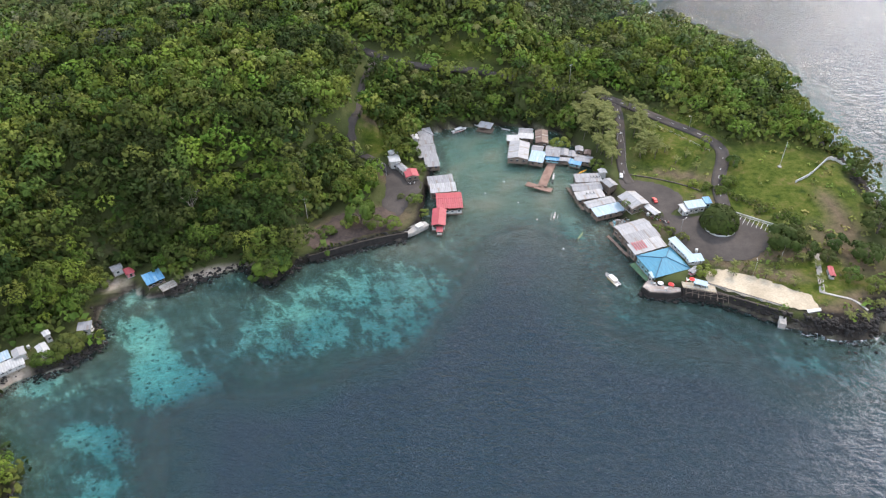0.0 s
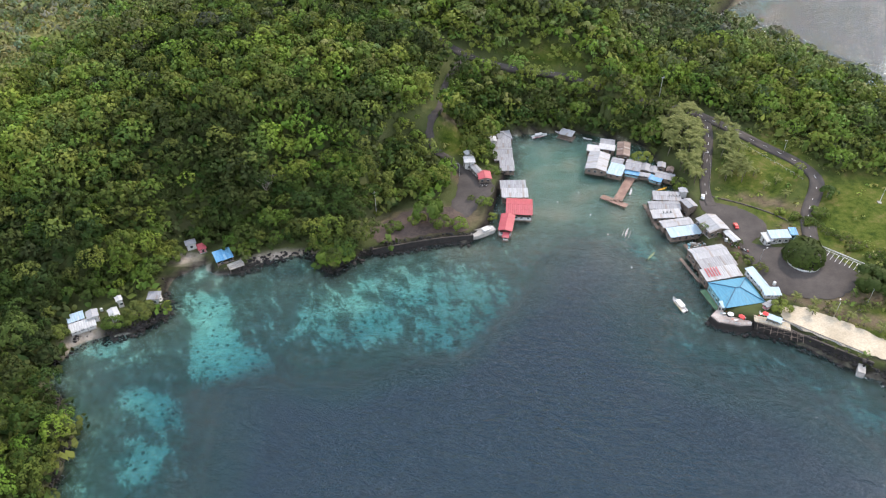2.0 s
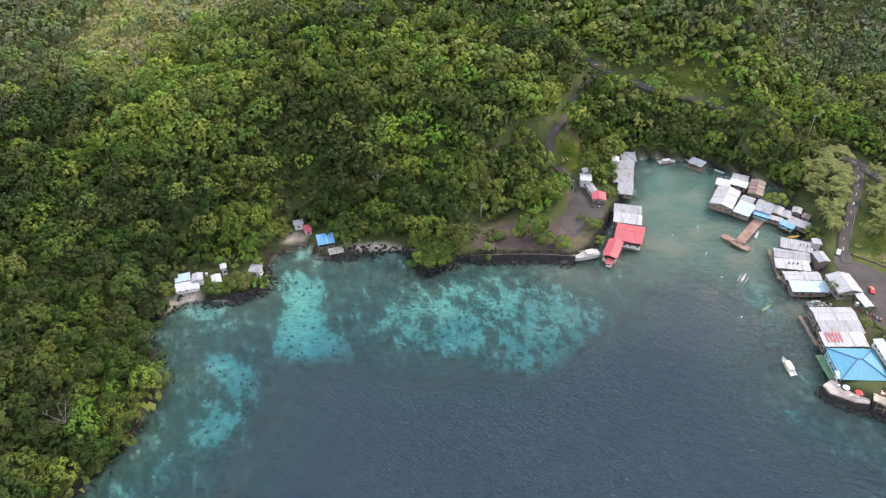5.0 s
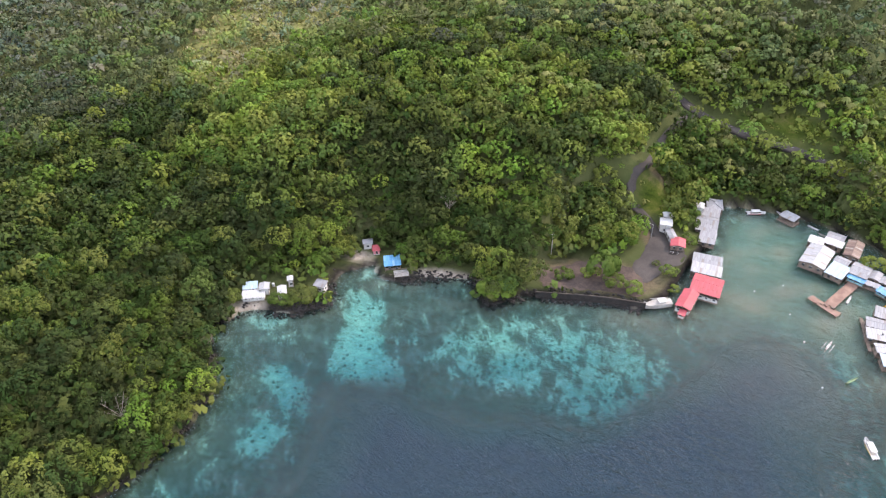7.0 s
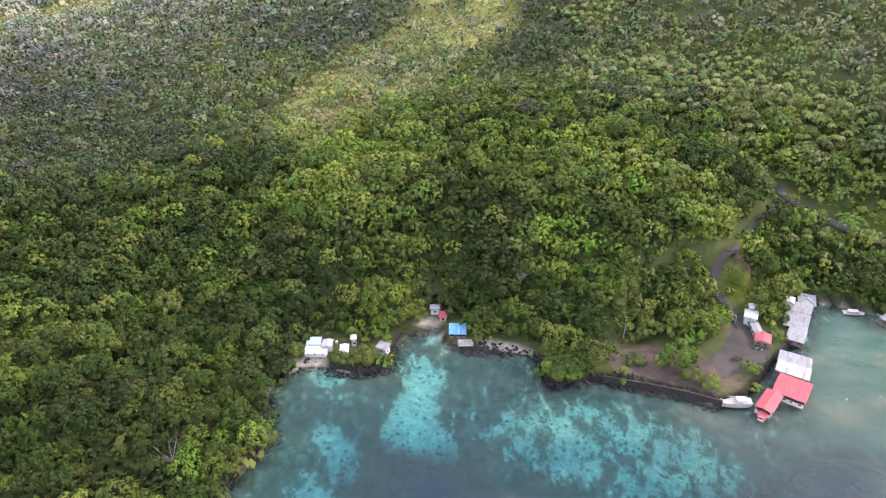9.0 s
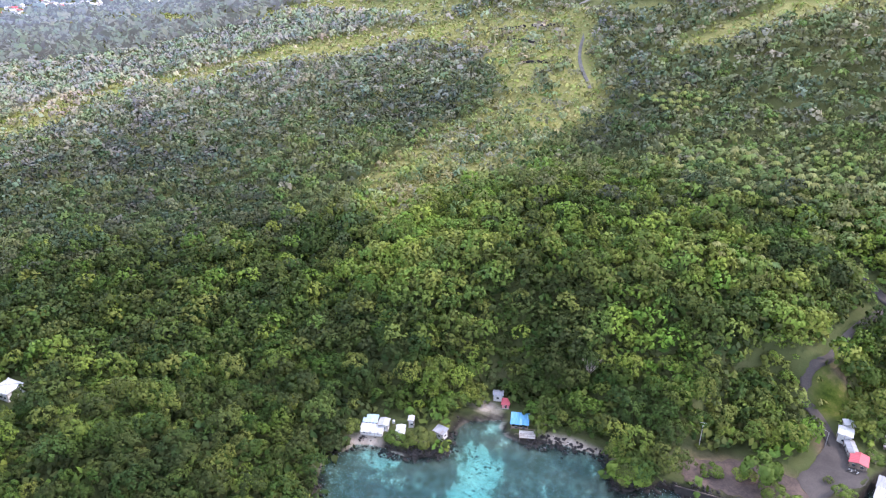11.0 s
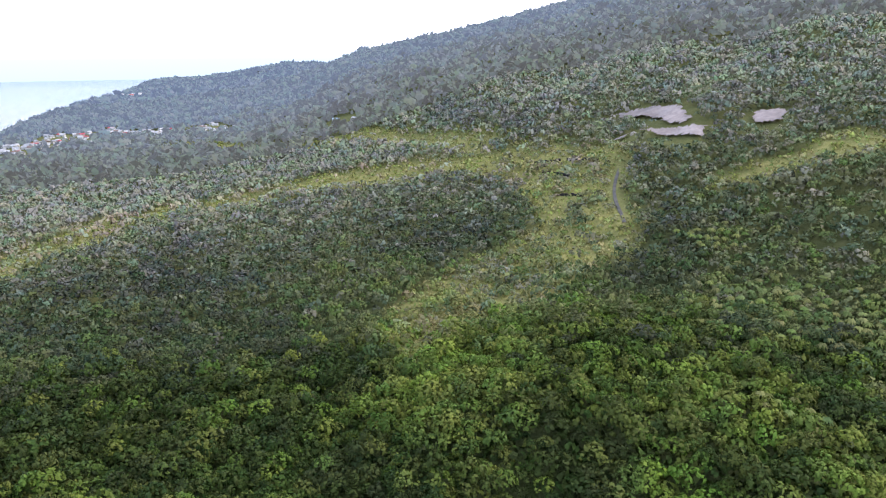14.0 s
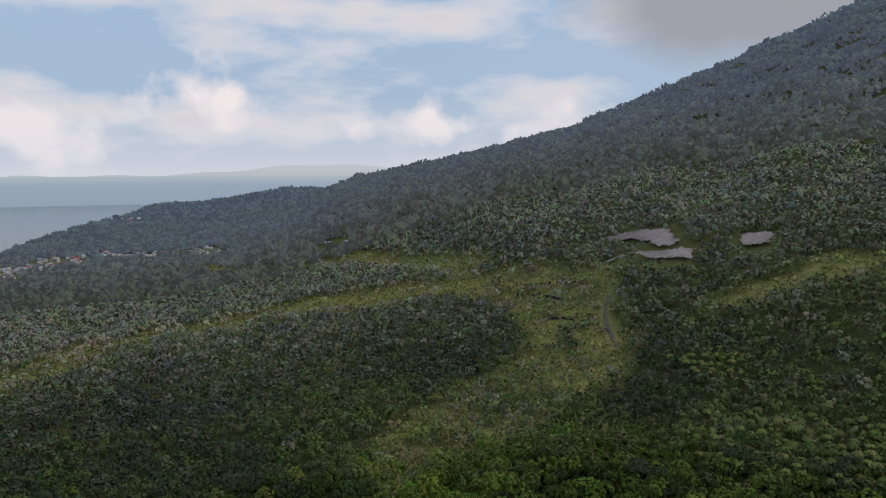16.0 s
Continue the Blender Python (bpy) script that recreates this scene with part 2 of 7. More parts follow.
def worn(name, low, high, scale=0.6, fine=6.0, rough=0.75, metal=0.0, relief=0.3, spread=0.35, stretch=None, random_part=0.0):
    """A surface between two colours, with stains at one scale and grain at another."""
    m, n, l, p = material(name, rough, metal)
    big = noise_node(n, l, scale, 4, 0.6, stretch)
    small = noise_node(n, l, fine, 3, 0.6)
    r = ramp_node(n, [(0.5 - spread / 2, low), (0.5 + spread / 2, high)])
    l.new(big.outputs["Fac"], r.inputs[0])
    g = ramp_node(n, [(0.25, (0.72, 0.72, 0.72)), (0.75, (1.12, 1.12, 1.12))])
    l.new(small.outputs["Fac"], g.inputs[0])
    c = blend(n, l, 1.0, r.outputs[0], g.outputs[0], "MULTIPLY")
    if random_part:
        info = n.new("ShaderNodeObjectInfo")
        v = ramp_node(n, [(0.0, (1 - random_part,) * 3), (1.0, (1 + random_part,) * 3)])
        l.new(info.outputs["Random"], v.inputs[0])
        c = blend(n, l, 1.0, c, v.outputs[0], "MULTIPLY")
    l.new(c, p.inputs["Base Color"])
    bump(n, l, p, small.outputs["Fac"], relief, 0.05)
    return m


def foliage(name, stops, rough=0.6, thin=0.17):
    """Leaves: the tree's own tint along the ramp, with every clump a little lighter or darker."""
    m, n, l, p = material(name, rough)
    at = n.new("ShaderNodeAttribute")
    at.attribute_name = "tint"
    geo = n.new("ShaderNodeNewGeometry")
    add = n.new("ShaderNodeMath")
    add.operation = "MULTIPLY_ADD"
    l.new(geo.outputs["Random Per Island"], add.inputs[0])
    add.inputs[1].default_value = 0.07
    l.new(at.outputs["Fac"], add.inputs[2])
    r = ramp_node(n, stops)
    l.new(add.outputs[0], r.inputs[0])
    kinds = noise_node(n, l, 0.035, 3, 0.6)      # stands of other kinds: fresher or bluer green
    hue = ramp_node(n, [(0.36, (0.90, 0.95, 1.15)), (0.5, (1.0, 1.0, 1.0)), (0.64, (0.97, 1.12, 0.88))])
    l.new(kinds.outputs["Fac"], hue.inputs[0])
    r = n.new("ShaderNodeMix")
    r.data_type, r.blend_type = "RGBA", "MULTIPLY"
    r.inputs["Factor"].default_value = 1.0
    l.new(n["Color Ramp"].outputs[0], r.inputs["A"])
    l.new(hue.outputs[0], r.inputs["B"])
    sort = n.new("ShaderNodeAttribute")
    sort.attribute_name = "kind"
    own = ramp_node(n, [(0.0, (0.68, 1.0, 0.85)), (0.35, (0.86, 1.05, 0.85)), (0.7, (1.0, 1.0, 1.0)), (0.92, (0.98, 1.0, 0.95)), (1.0, (0.84, 0.84, 0.9))])
    l.new(sort.outputs["Fac"], own.inputs[0])
    tone = blend(n, l, 1.0, r.outputs["Result"], own.outputs[0], "MULTIPLY")
    l.new(tone, p.inputs["Base Color"])
    p.inputs["Specular IOR Level"].default_value = 0.07
    tr = n.new("ShaderNodeBsdfTranslucent")
    l.new(tone, tr.inputs[0])
    mix = n.new("ShaderNodeMixShader")
    mix.inputs[0].default_value = thin
    l.new(p.outputs[0], mix.inputs[1])
    l.new(tr.outputs[0], mix.inputs[2])
    l.new(mix.outputs[0], n["Material Output"].inputs["Surface"])
    return m


def ground_material():
    """Earth, litter and grass on land by the noise and the 'grass' weight; sand and coral under the sea by 'sand'."""
    m, n, l, p = material("ground", 0.95)
    p.inputs["Specular IOR Level"].default_value = 0.1
    grass, sand, lava, sea, bare, silt, dry, soil = (n.new("ShaderNodeAttribute") for _ in range(8))
    for a, key in zip((grass, sand, lava, sea, bare, silt, dry, soil), ("grass", "sand", "lava", "sea", "bare", "silt", "dry", "soil")):
        a.attribute_name = key
    big, small = noise_node(n, l, 0.06, 6), noise_node(n, l, 0.35, 9, 0.72)
    fl = ramp_node(n, [(0.3, (0.034, 0.044, 0.016)), (0.6, (0.060, 0.072, 0.026)), (0.8, (0.08, 0.08, 0.04))])
    l.new(big.outputs["Fac"], fl.inputs[0])
    gr = ramp_node(n, [(0.36, (0.016, 0.032, 0.005)), (0.46, (0.042, 0.064, 0.008)), (0.54, (0.075, 0.088, 0.016)), (0.62, (0.12, 0.10, 0.04))])
    tuft = n.new("ShaderNodeMath")
    tuft.operation = "MULTIPLY_ADD"
    tuft.inputs[1].default_value = 0.5
    half = n.new("ShaderNodeMath")
    half.operation = "MULTIPLY"
    half.inputs[1].default_value = 0.5
    l.new(noise_node(n, l, 0.10, 5, 0.65).outputs["Fac"], half.inputs[0])
    l.new(small.outputs["Fac"], tuft.inputs[0])
    l.new(half.outputs[0], tuft.inputs[2])
    l.new(tuft.outputs[0], gr.inputs[0])
    c = blend(n, l, grass.outputs["Fac"], fl.outputs[0], gr.outputs[0])
    dr = ramp_node(n, [(0.25, (0.10, 0.112, 0.034)), (0.5, (0.195, 0.188, 0.062)), (0.75, (0.295, 0.255, 0.12))])
    l.new(small.outputs["Fac"], dr.inputs[0])
    c = blend(n, l, dry.outputs["Fac"], c, dr.outputs[0])
    so = ramp_node(n, [(0.3, (0.06, 0.045, 0.03)), (0.7, (0.15, 0.115, 0.075))])
    l.new(small.outputs["Fac"], so.inputs[0])
    c = blend(n, l, soil.outputs["Fac"], c, so.outputs[0])
    lv = ramp_node(n, [(0.3, (0.008, 0.007, 0.007)), (0.7, (0.032, 0.027, 0.024))])
    l.new(small.outputs["Fac"], lv.inputs[0])
    c = blend(n, l, lava.outputs["Fac"], c, lv.outputs[0])
    br = ramp_node(n, [(0.3, (0.15, 0.12, 0.09)), (0.7, (0.40, 0.35, 0.30))])
    l.new(small.outputs["Fac"], br.inputs[0])
    c = blend(n, l, bare.outputs["Fac"], c, br.outputs[0])
    # sea bed: pale sand with coral patches streaked down the slope
    co = noise_node(n, l, 0.13, 10, 0.74, (1.5, 0.8, 1.0), turn=0.62)
    ad = n.new("ShaderNodeMath")
    ad.operation = "MULTIPLY_ADD"
    l.new(co.outputs["Fac"], ad.inputs[0])
    ad.inputs[1].default_value = 1.25
    l.new(sand.outputs["Fac"], ad.inputs[2])
    bed = ramp_node(n, [(0.40, (0.14, 0.125, 0.10)), (0.535, (0.25, 0.225, 0.185)), (0.59, (0.50, 0.51, 0.43)), (0.8, (0.70, 0.69, 0.60))])
    l.new(ad.outputs[0], bed.inputs[0])
    fleck = ramp_node(n, [(0.35, (0.7, 0.7, 0.7)), (0.65, (1.15, 1.15, 1.15))])
    l.new(small.outputs["Fac"], fleck.inputs[0])
    bed2 = blend(n, l, 1.0, bed.outputs[0], fleck.outputs[0], "MULTIPLY")
    heads = n.new("ShaderNodeTexVoronoi")       # round dark coral heads on the sand
    heads.inputs["Scale"].default_value = 0.34
    tc = n.new("ShaderNodeTexCoord")
    l.new(tc.outputs["Object"], heads.inputs["Vector"])
    jag = n.new("ShaderNodeMath")
    jag.operation = "MULTIPLY_ADD"
    l.new(small.outputs["Fac"], jag.inputs[0])
    jag.inputs[1].default_value = 0.5
    l.new(heads.outputs["Distance"], jag.inputs[2])
    hr = ramp_node(n, [(0.44, (0.34, 0.34, 0.34)), (0.54, (1, 1, 1))])
    l.new(jag.outputs[0], hr.inputs[0])
    on_sand = ramp_node(n, [(0.52, (0, 0, 0)), (0.6, (1, 1, 1))])
    l.new(ad.outputs[0], on_sand.inputs[0])
    bed2 = blend(n, l, on_sand.outputs[0], bed2, hr.outputs[0], "MULTIPLY")
    bed2 = blend(n, l, silt.outputs["Fac"], bed2, (0.40, 0.325, 0.25))
    c = blend(n, l, sea.outputs["Fac"], c, bed2)
    l.new(c, p.inputs["Base Color"])
    bump(n, l, p, small.outputs["Fac"], 0.8, 0.6)
    return m


def water_material():
    """Clear water over the bed: the deeper, the more its own blue replaces what lies below."""
    m, n, l, p = material("sea_water", 0.1)
    at = n.new("ShaderNodeAttribute")
    at.attribute_name = "depth"
    body = ramp_node(n, [(0.0, (0.05, 0.20, 0.18)), (0.25, (0.013, 0.056, 0.062)), (0.6, (0.004, 0.028, 0.036)), (1.0, (0.004, 0.020, 0.034))])
    clear = ramp_node(n, [(0.0, (0.85, 0.98, 0.95)), (0.06, (0.45, 0.86, 0.86)), (0.14, (0.28, 0.76, 0.82)), (0.25, (0.09, 0.62, 0.72)), (0.5, (0.015, 0.16, 0.24)), (1.0, (0.0, 0.03, 0.08))])
    cover = ramp_node(n, [(0.0, (0.02,) * 3), (0.2, (0.12,) * 3), (0.35, (0.45,) * 3), (0.6, (0.88,) * 3), (0.85, (1, 1, 1))])
    k = n.new("ShaderNodeMath")
    k.operation = "MULTIPLY"
    k.inputs[1].default_value = 1 / 20
    l.new(at.outputs["Fac"], k.inputs[0])
    for r in (body, clear, cover):
        l.new(k.outputs[0], r.inputs[0])
    deep = n.new("ShaderNodeBsdfDiffuse")
    l.new(body.outputs[0], deep.inputs[0])
    see = n.new("ShaderNodeBsdfTransparent")
    l.new(clear.outputs[0], see.inputs[0])
    mixed = n.new("ShaderNodeMixShader")
    l.new(cover.outputs[0], mixed.inputs[0])
    l.new(see.outputs[0], mixed.inputs[1])
    l.new(deep.outputs[0], mixed.inputs[2])
    murk = n.new("ShaderNodeAttribute")
    murk.attribute_name = "turbid"
    cloudy = n.new("ShaderNodeBsdfDiffuse")      # stirred-up silt in the inner bay
    cl = ramp_node(n, [(0.35, (0.085, 0.108, 0.090)), (0.65, (0.16, 0.165, 0.13))])
    l.new(noise_node(n, l, 0.05, 5, 0.6).outputs["Fac"], cl.inputs[0])
    l.new(cl.outputs[0], cloudy.inputs[0])
    mk = n.new("ShaderNodeMath")
    mk.operation = "MULTIPLY"
    mk.inputs[1].default_value = 0.5
    l.new(murk.outputs["Fac"], mk.inputs[0])
    silty = n.new("ShaderNodeMixShader")
    l.new(mk.outputs[0], silty.inputs[0])
    l.new(mixed.outputs[0], silty.inputs[1])
    l.new(cloudy.outputs[0], silty.inputs[2])
    mixed = silty
    gloss = n.new("ShaderNodeBsdfGlossy")
    gloss.inputs["Color"].default_value = (1, 1, 1, 1)
    gloss.inputs["Roughness"].default_value = 0.16
    fr = n.new("ShaderNodeFresnel")
    fr.inputs[0].default_value = 1.39
    swell = noise_node(n, l, 0.16, 3, 0.5, (1.0, 1.7, 1.0))
    chop = noise_node(n, l, 0.6, 5, 0.65, (0.8, 1.9, 1.0))
    sm = n.new("ShaderNodeMath")
    sm.operation = "MULTIPLY_ADD"
    l.new(swell.outputs["Fac"], sm.inputs[0])
    sm.inputs[1].default_value = 1.6
    l.new(chop.outputs["Fac"], sm.inputs[2])
    b = n.new("ShaderNodeBump")
    b.inputs["Strength"].default_value, b.inputs["Distance"].default_value = 1.0, 1.7
    ch = n.new("ShaderNodeAttribute")
    ch.attribute_name = "chop"
    l.new(ch.outputs["Fac"], b.inputs["Strength"])
    l.new(sm.outputs[0], b.inputs["Height"])
    l.new(b.outputs[0], gloss.inputs["Normal"])
    l.new(b.outputs[0], deep.inputs["Normal"])
    l.new(b.outputs[0], fr.inputs["Normal"])
    surf = n.new("ShaderNodeAttribute")
    surf.attribute_name = "surf"
    fn = noise_node(n, l, 0.45, 6, 0.7)
    fa = n.new("ShaderNodeMath")
    fa.operation = "MULTIPLY"
    l.new(surf.outputs["Fac"], fa.inputs[0])
    l.new(fn.outputs["Fac"], fa.inputs[1])
    fc = ramp_node(n, [(0.48, (0, 0, 0)), (0.72, (1, 1, 1))])
    l.new(fa.outputs[0], fc.inputs[0])
    foam = n.new("ShaderNodeBsdfDiffuse")
    foam.inputs[0].default_value = (0.72, 0.74, 0.75, 1)
    foamy = n.new("ShaderNodeMixShader")
    l.new(fc.outputs[0], foamy.inputs[0])
    l.new(mixed.outputs[0], foamy.inputs[1])
    l.new(foam.outputs[0], foamy.inputs[2])
    mixed = foamy
    out = n.new("ShaderNodeMixShader")
    l.new(fr.outputs[0], out.inputs[0])
    l.new(mixed.outputs[0], out.inputs[1])
    l.new(gloss.outputs[0], out.inputs[2])
    l.new(out.outputs[0], n["Material Output"].inputs["Surface"])
    return m


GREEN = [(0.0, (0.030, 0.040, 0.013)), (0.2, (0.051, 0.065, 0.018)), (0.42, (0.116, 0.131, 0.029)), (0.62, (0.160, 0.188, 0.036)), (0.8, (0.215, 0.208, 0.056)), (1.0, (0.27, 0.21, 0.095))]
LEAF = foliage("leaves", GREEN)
# leaves farther off: paler, greyer stops, with haze put into the colour
MID_HAZE_GREEN = [(a, (r + 0.012, g + 0.008, b + 0.014)) for a, (r, g, b) in [(0.0, (0.0475, 0.0511, 0.0345)), (0.2, (0.0714, 0.0769, 0.0438)), (0.42, (0.106, 0.1115, 0.0563)), (0.62, (0.1513, 0.1444, 0.0681)), (0.8, (0.2054, 0.1689, 0.0863)), (1.0, (0.2379, 0.1737, 0.1272))]]
SLOPE_HAZE_GREEN = [(a, tuple(0.5 * p + 0.5 * q for p, q in zip(c, d))) for (a, c), (b, d) in zip(GREEN, MID_HAZE_GREEN)]
LEAF_SLOPE = foliage("slope_haze_leaves", SLOPE_HAZE_GREEN)
LEAF_MID = foliage("mid_haze_leaves", MID_HAZE_GREEN)
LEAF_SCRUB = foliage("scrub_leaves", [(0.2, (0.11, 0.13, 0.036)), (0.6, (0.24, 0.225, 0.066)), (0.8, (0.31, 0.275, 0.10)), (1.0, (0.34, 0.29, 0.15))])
HIGH_HAZE_GREEN = [(a, (r * 1.2 + 0.064, g * 1.12 + 0.057, b * 1.2 + 0.056)) for a, (r, g, b) in MID_HAZE_GREEN]
LEAF_HIGH = foliage("high_haze_leaves", HIGH_HAZE_GREEN)
LEAF_TOP = foliage("top_haze_leaves", [(a, (r * 1.05 + 0.048, g * 1.05 + 0.045, b * 1.05 + 0.052)) for a, (r, g, b) in HIGH_HAZE_GREEN])
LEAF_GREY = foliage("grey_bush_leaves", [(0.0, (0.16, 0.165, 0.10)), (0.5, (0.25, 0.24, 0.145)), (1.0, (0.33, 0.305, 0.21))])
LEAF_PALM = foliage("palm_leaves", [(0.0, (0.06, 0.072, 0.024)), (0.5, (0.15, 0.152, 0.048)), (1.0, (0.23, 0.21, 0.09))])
# farthest leaves: a greyed, bluish base with haze painted in
FAR_HAZE_GREEN = [(0.0, (0.0538, 0.0607, 0.0517)), (0.4, (0.0762, 0.0853, 0.0662)), (0.8, (0.103, 0.1066, 0.0743)), (1.0, (0.1344, 0.123, 0.0969))]


def haze_glow_leaves(glow, air):
    """The woods of the far mountain, a backdrop; their glow imitates a kilometre and more of bright air."""
    m = foliage("haze_glow_leaves", FAR_HAZE_GREEN)
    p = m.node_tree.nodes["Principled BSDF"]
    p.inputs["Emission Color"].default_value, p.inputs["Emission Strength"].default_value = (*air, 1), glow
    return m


# emission in place of haze: stronger and bluer with distance
BACKDROPS = [haze_glow_leaves(g, c) for g, c in ((0.09, (0.82, 0.86, 0.86)), (0.125, (0.76, 0.83, 0.95)), (0.16, (0.68, 0.79, 1.02)), (0.19, (0.60, 0.76, 1.12)), (0.205, (0.56, 0.74, 1.16)))]
GROUND, WATER = ground_material(), water_material()
ASPHALT = worn("asphalt", (0.021, 0.017, 0.0155), (0.070, 0.058, 0.052), 0.10, 2.0, 0.9, relief=0.4, spread=0.5)
GRAVEL = worn("grey_gravel", (0.06, 0.056, 0.05), (0.13, 0.12, 0.105), 0.2, 2.0, 0.95)
PAINT = worn("road_paint", (0.35, 0.35, 0.34), (0.55, 0.55, 0.53), 0.8, 8, 0.8)
BEACH = worn("pale_sand", (0.34, 0.285, 0.205), (0.47, 0.40, 0.30), 0.12, 1.5, 0.95, relief=0.6)
SOIL = worn("dark_earth", (0.036, 0.025, 0.021), (0.10, 0.068, 0.054), 0.15, 1.2, 0.95, relief=0.7)
PALE_SOIL = worn("bare_soil", (0.15, 0.12, 0.11), (0.30, 0.255, 0.24), 0.03, 0.3, 0.95)
LAVA = worn("lava_rock", (0.006, 0.005, 0.005), (0.026, 0.021, 0.018), 0.5, 3.0, 0.85, relief=0.9)
CONCRETE = worn("concrete", (0.24, 0.225, 0.205), (0.42, 0.40, 0.37), 0.3, 3.0, 0.85)
PALE_PAVING = worn("pale_paving", (0.26, 0.21, 0.19), (0.44, 0.38, 0.34), 0.3, 2.0, 0.9)
TIMBER = worn("weathered_timber", (0.10, 0.075, 0.06), (0.24, 0.18, 0.14), 0.6, 5, 0.85)
DULL = worn("dull_coping", (0.045, 0.036, 0.03), (0.11, 0.09, 0.075), 0.4, 3, 0.9)
PLANKS = worn("brown_planks", (0.15, 0.085, 0.065), (0.27, 0.17, 0.13), 0.3, 4, 0.85)
BARE_WOOD = worn("bare_wood", (0.14, 0.12, 0.10), (0.24, 0.21, 0.18), 1.5, 7, 0.9)
BARK = worn("bark", (0.07, 0.055, 0.04), (0.17, 0.14, 0.11), 1.5, 7, 0.9)
WHITE_WALL = worn("white_wall", (0.42, 0.42, 0.40), (0.58, 0.58, 0.56), 0.3, 4, 0.8)
# browns taken darker, with the shade below the roofs in the colour
WOOD_WALL = worn("shaded_plank_wall", (0.085, 0.064, 0.05), (0.22, 0.17, 0.135), 0.5, 5, 0.85)
TEAL_WALL = worn("teal_wall", (0.14, 0.30, 0.33), (0.22, 0.42, 0.45), 0.4, 5, 0.8)
DARK = worn("dark_opening", (0.012, 0.012, 0.014), (0.03, 0.03, 0.03), 0.5, 3, 0.6)
GLASS = worn("window_glass", (0.02, 0.03, 0.035), (0.05, 0.06, 0.07), 0.5, 3, 0.08)
PLASTIC_RED = worn("red_plastic", (0.5, 0.03, 0.03), (0.65, 0.06, 0.05), 1, 8, 0.4)
PLASTIC_YELLOW = worn("yellow_plastic", (0.7, 0.42, 0.03), (0.8, 0.55, 0.06), 1, 8, 0.4)
HULL_WHITE = worn("white_hull", (0.5, 0.5, 0.5), (0.65, 0.65, 0.64), 0.8, 6, 0.35)
HULL_GREEN = worn("green_hull", (0.10, 0.22, 0.10), (0.2, 0.36, 0.16), 1, 6, 0.4)
RUBBER = worn("rubber", (0.015, 0.015, 0.015), (0.04, 0.04, 0.04), 2, 9, 0.8)
STEEL = worn("galvanised_steel", (0.4, 0.41, 0.42), (0.6, 0.61, 0.62), 1, 6, 0.45, metal=0.6)
PINK_STONE = worn("pink_tiles", (0.45, 0.16, 0.18), (0.6, 0.25, 0.27), 0.5, 4, 0.8)
GREEN_DECK = worn("green_deck", (0.05, 0.13, 0.07), (0.12, 0.22, 0.12), 0.4, 4, 0.8)


def tin(name, low, high, odd, metal=0.15, rough=0.5):
    """Corrugated sheets: each sheet a little different, with stains that run down the slope."""
    m, n, l, p = material(name, rough, metal)
    geo = n.new("ShaderNodeNewGeometry")
    r = ramp_node(n, [(0.0, low), (0.45, tuple((a + b) / 2 for a, b in zip(low, high))), (0.92, high), (0.97, odd)])
    l.new(geo.outputs["Random Per Island"], r.inputs[0])
    st = noise_node(n, l, 0.8, 5, 0.65, (2.2, 0.35, 1.0))
    s = ramp_node(n, [(0.3, (0.78, 0.77, 0.75)), (0.62, (1.04, 1.04, 1.04))])
    l.new(st.outputs["Fac"], s.inputs[0])
    fine = noise_node(n, l, 4.0, 3)
    c = blend(n, l, 1.0, r.outputs[0], s.outputs[0], "MULTIPLY")
    l.new(c, p.inputs["Base Color"])
    bump(n, l, p, fine.outputs["Fac"], 0.25, 0.05)
    return m


TIN_GREY = tin("grey_tin", (0.181, 0.185, 0.2), (0.231, 0.235, 0.25), (0.169, 0.15, 0.143), 0.0, 0.6)
TIN_PALE = tin("pale_tin", (0.255, 0.258, 0.27), (0.308, 0.312, 0.323), (0.231, 0.2, 0.185), 0.0, 0.6)
TIN_WHITE = tin("white_tin", (0.344, 0.347, 0.351), (0.385, 0.389, 0.392), (0.316, 0.316, 0.323), 0.0, 0.6)
TIN_LIGHT_BLUE = tin("light_blue_tin", (0.251, 0.349, 0.421), (0.296, 0.394, 0.466), (0.34, 0.394, 0.43), 0.0, 0.6)
TIN_BLUE = tin("blue_tin", (0.042, 0.20, 0.30), (0.052, 0.22, 0.325), (0.06, 0.215, 0.30), 0.0, 0.6)
TIN_AZURE = tin("azure_tin", (0.044, 0.192, 0.352), (0.088, 0.264, 0.432), (0.16, 0.304, 0.416), 0.0, 0.6)
TIN_RED = tin("red_tin", (0.32, 0.048, 0.060), (0.35, 0.062, 0.076), (0.29, 0.055, 0.06), 0.0, 0.6)
TIN_RUST = tin("rusty_tin", (0.099, 0.059, 0.047), (0.171, 0.117, 0.095), (0.234, 0.216, 0.198), 0.0, 0.6)
RIDGE_DARK = worn("dark_ridge", (0.03, 0.09, 0.15), (0.05, 0.13, 0.2), 1, 5, 0.6)

# ---- ground sheet, sea ----


def near_line(x, y, line):
    best = np.full(np.shape(x), 1e9)
    for (ax, ay), (bx, by) in zip(line, line[1:]):
        dx, dy = bx - ax, by - ay
        k = np.clip(((x - ax) * dx + (y - ay) * dy) / (dx * dx + dy * dy), 0, 1)
        best = np.minimum(best, np.hypot(x - ax - k * dx, y - ay - k * dy))
    return best


def within(x, y, poly):
    inside = np.zeros(np.shape(x), bool)
    for (ax, ay), (bx, by) in zip(poly, poly[1:] + poly[:1]):
        if ay != by:
            inside ^= ((ay > y) != (by > y)) & (x < ax + (y - ay) / (by - ay) * (bx - ax))
    return inside


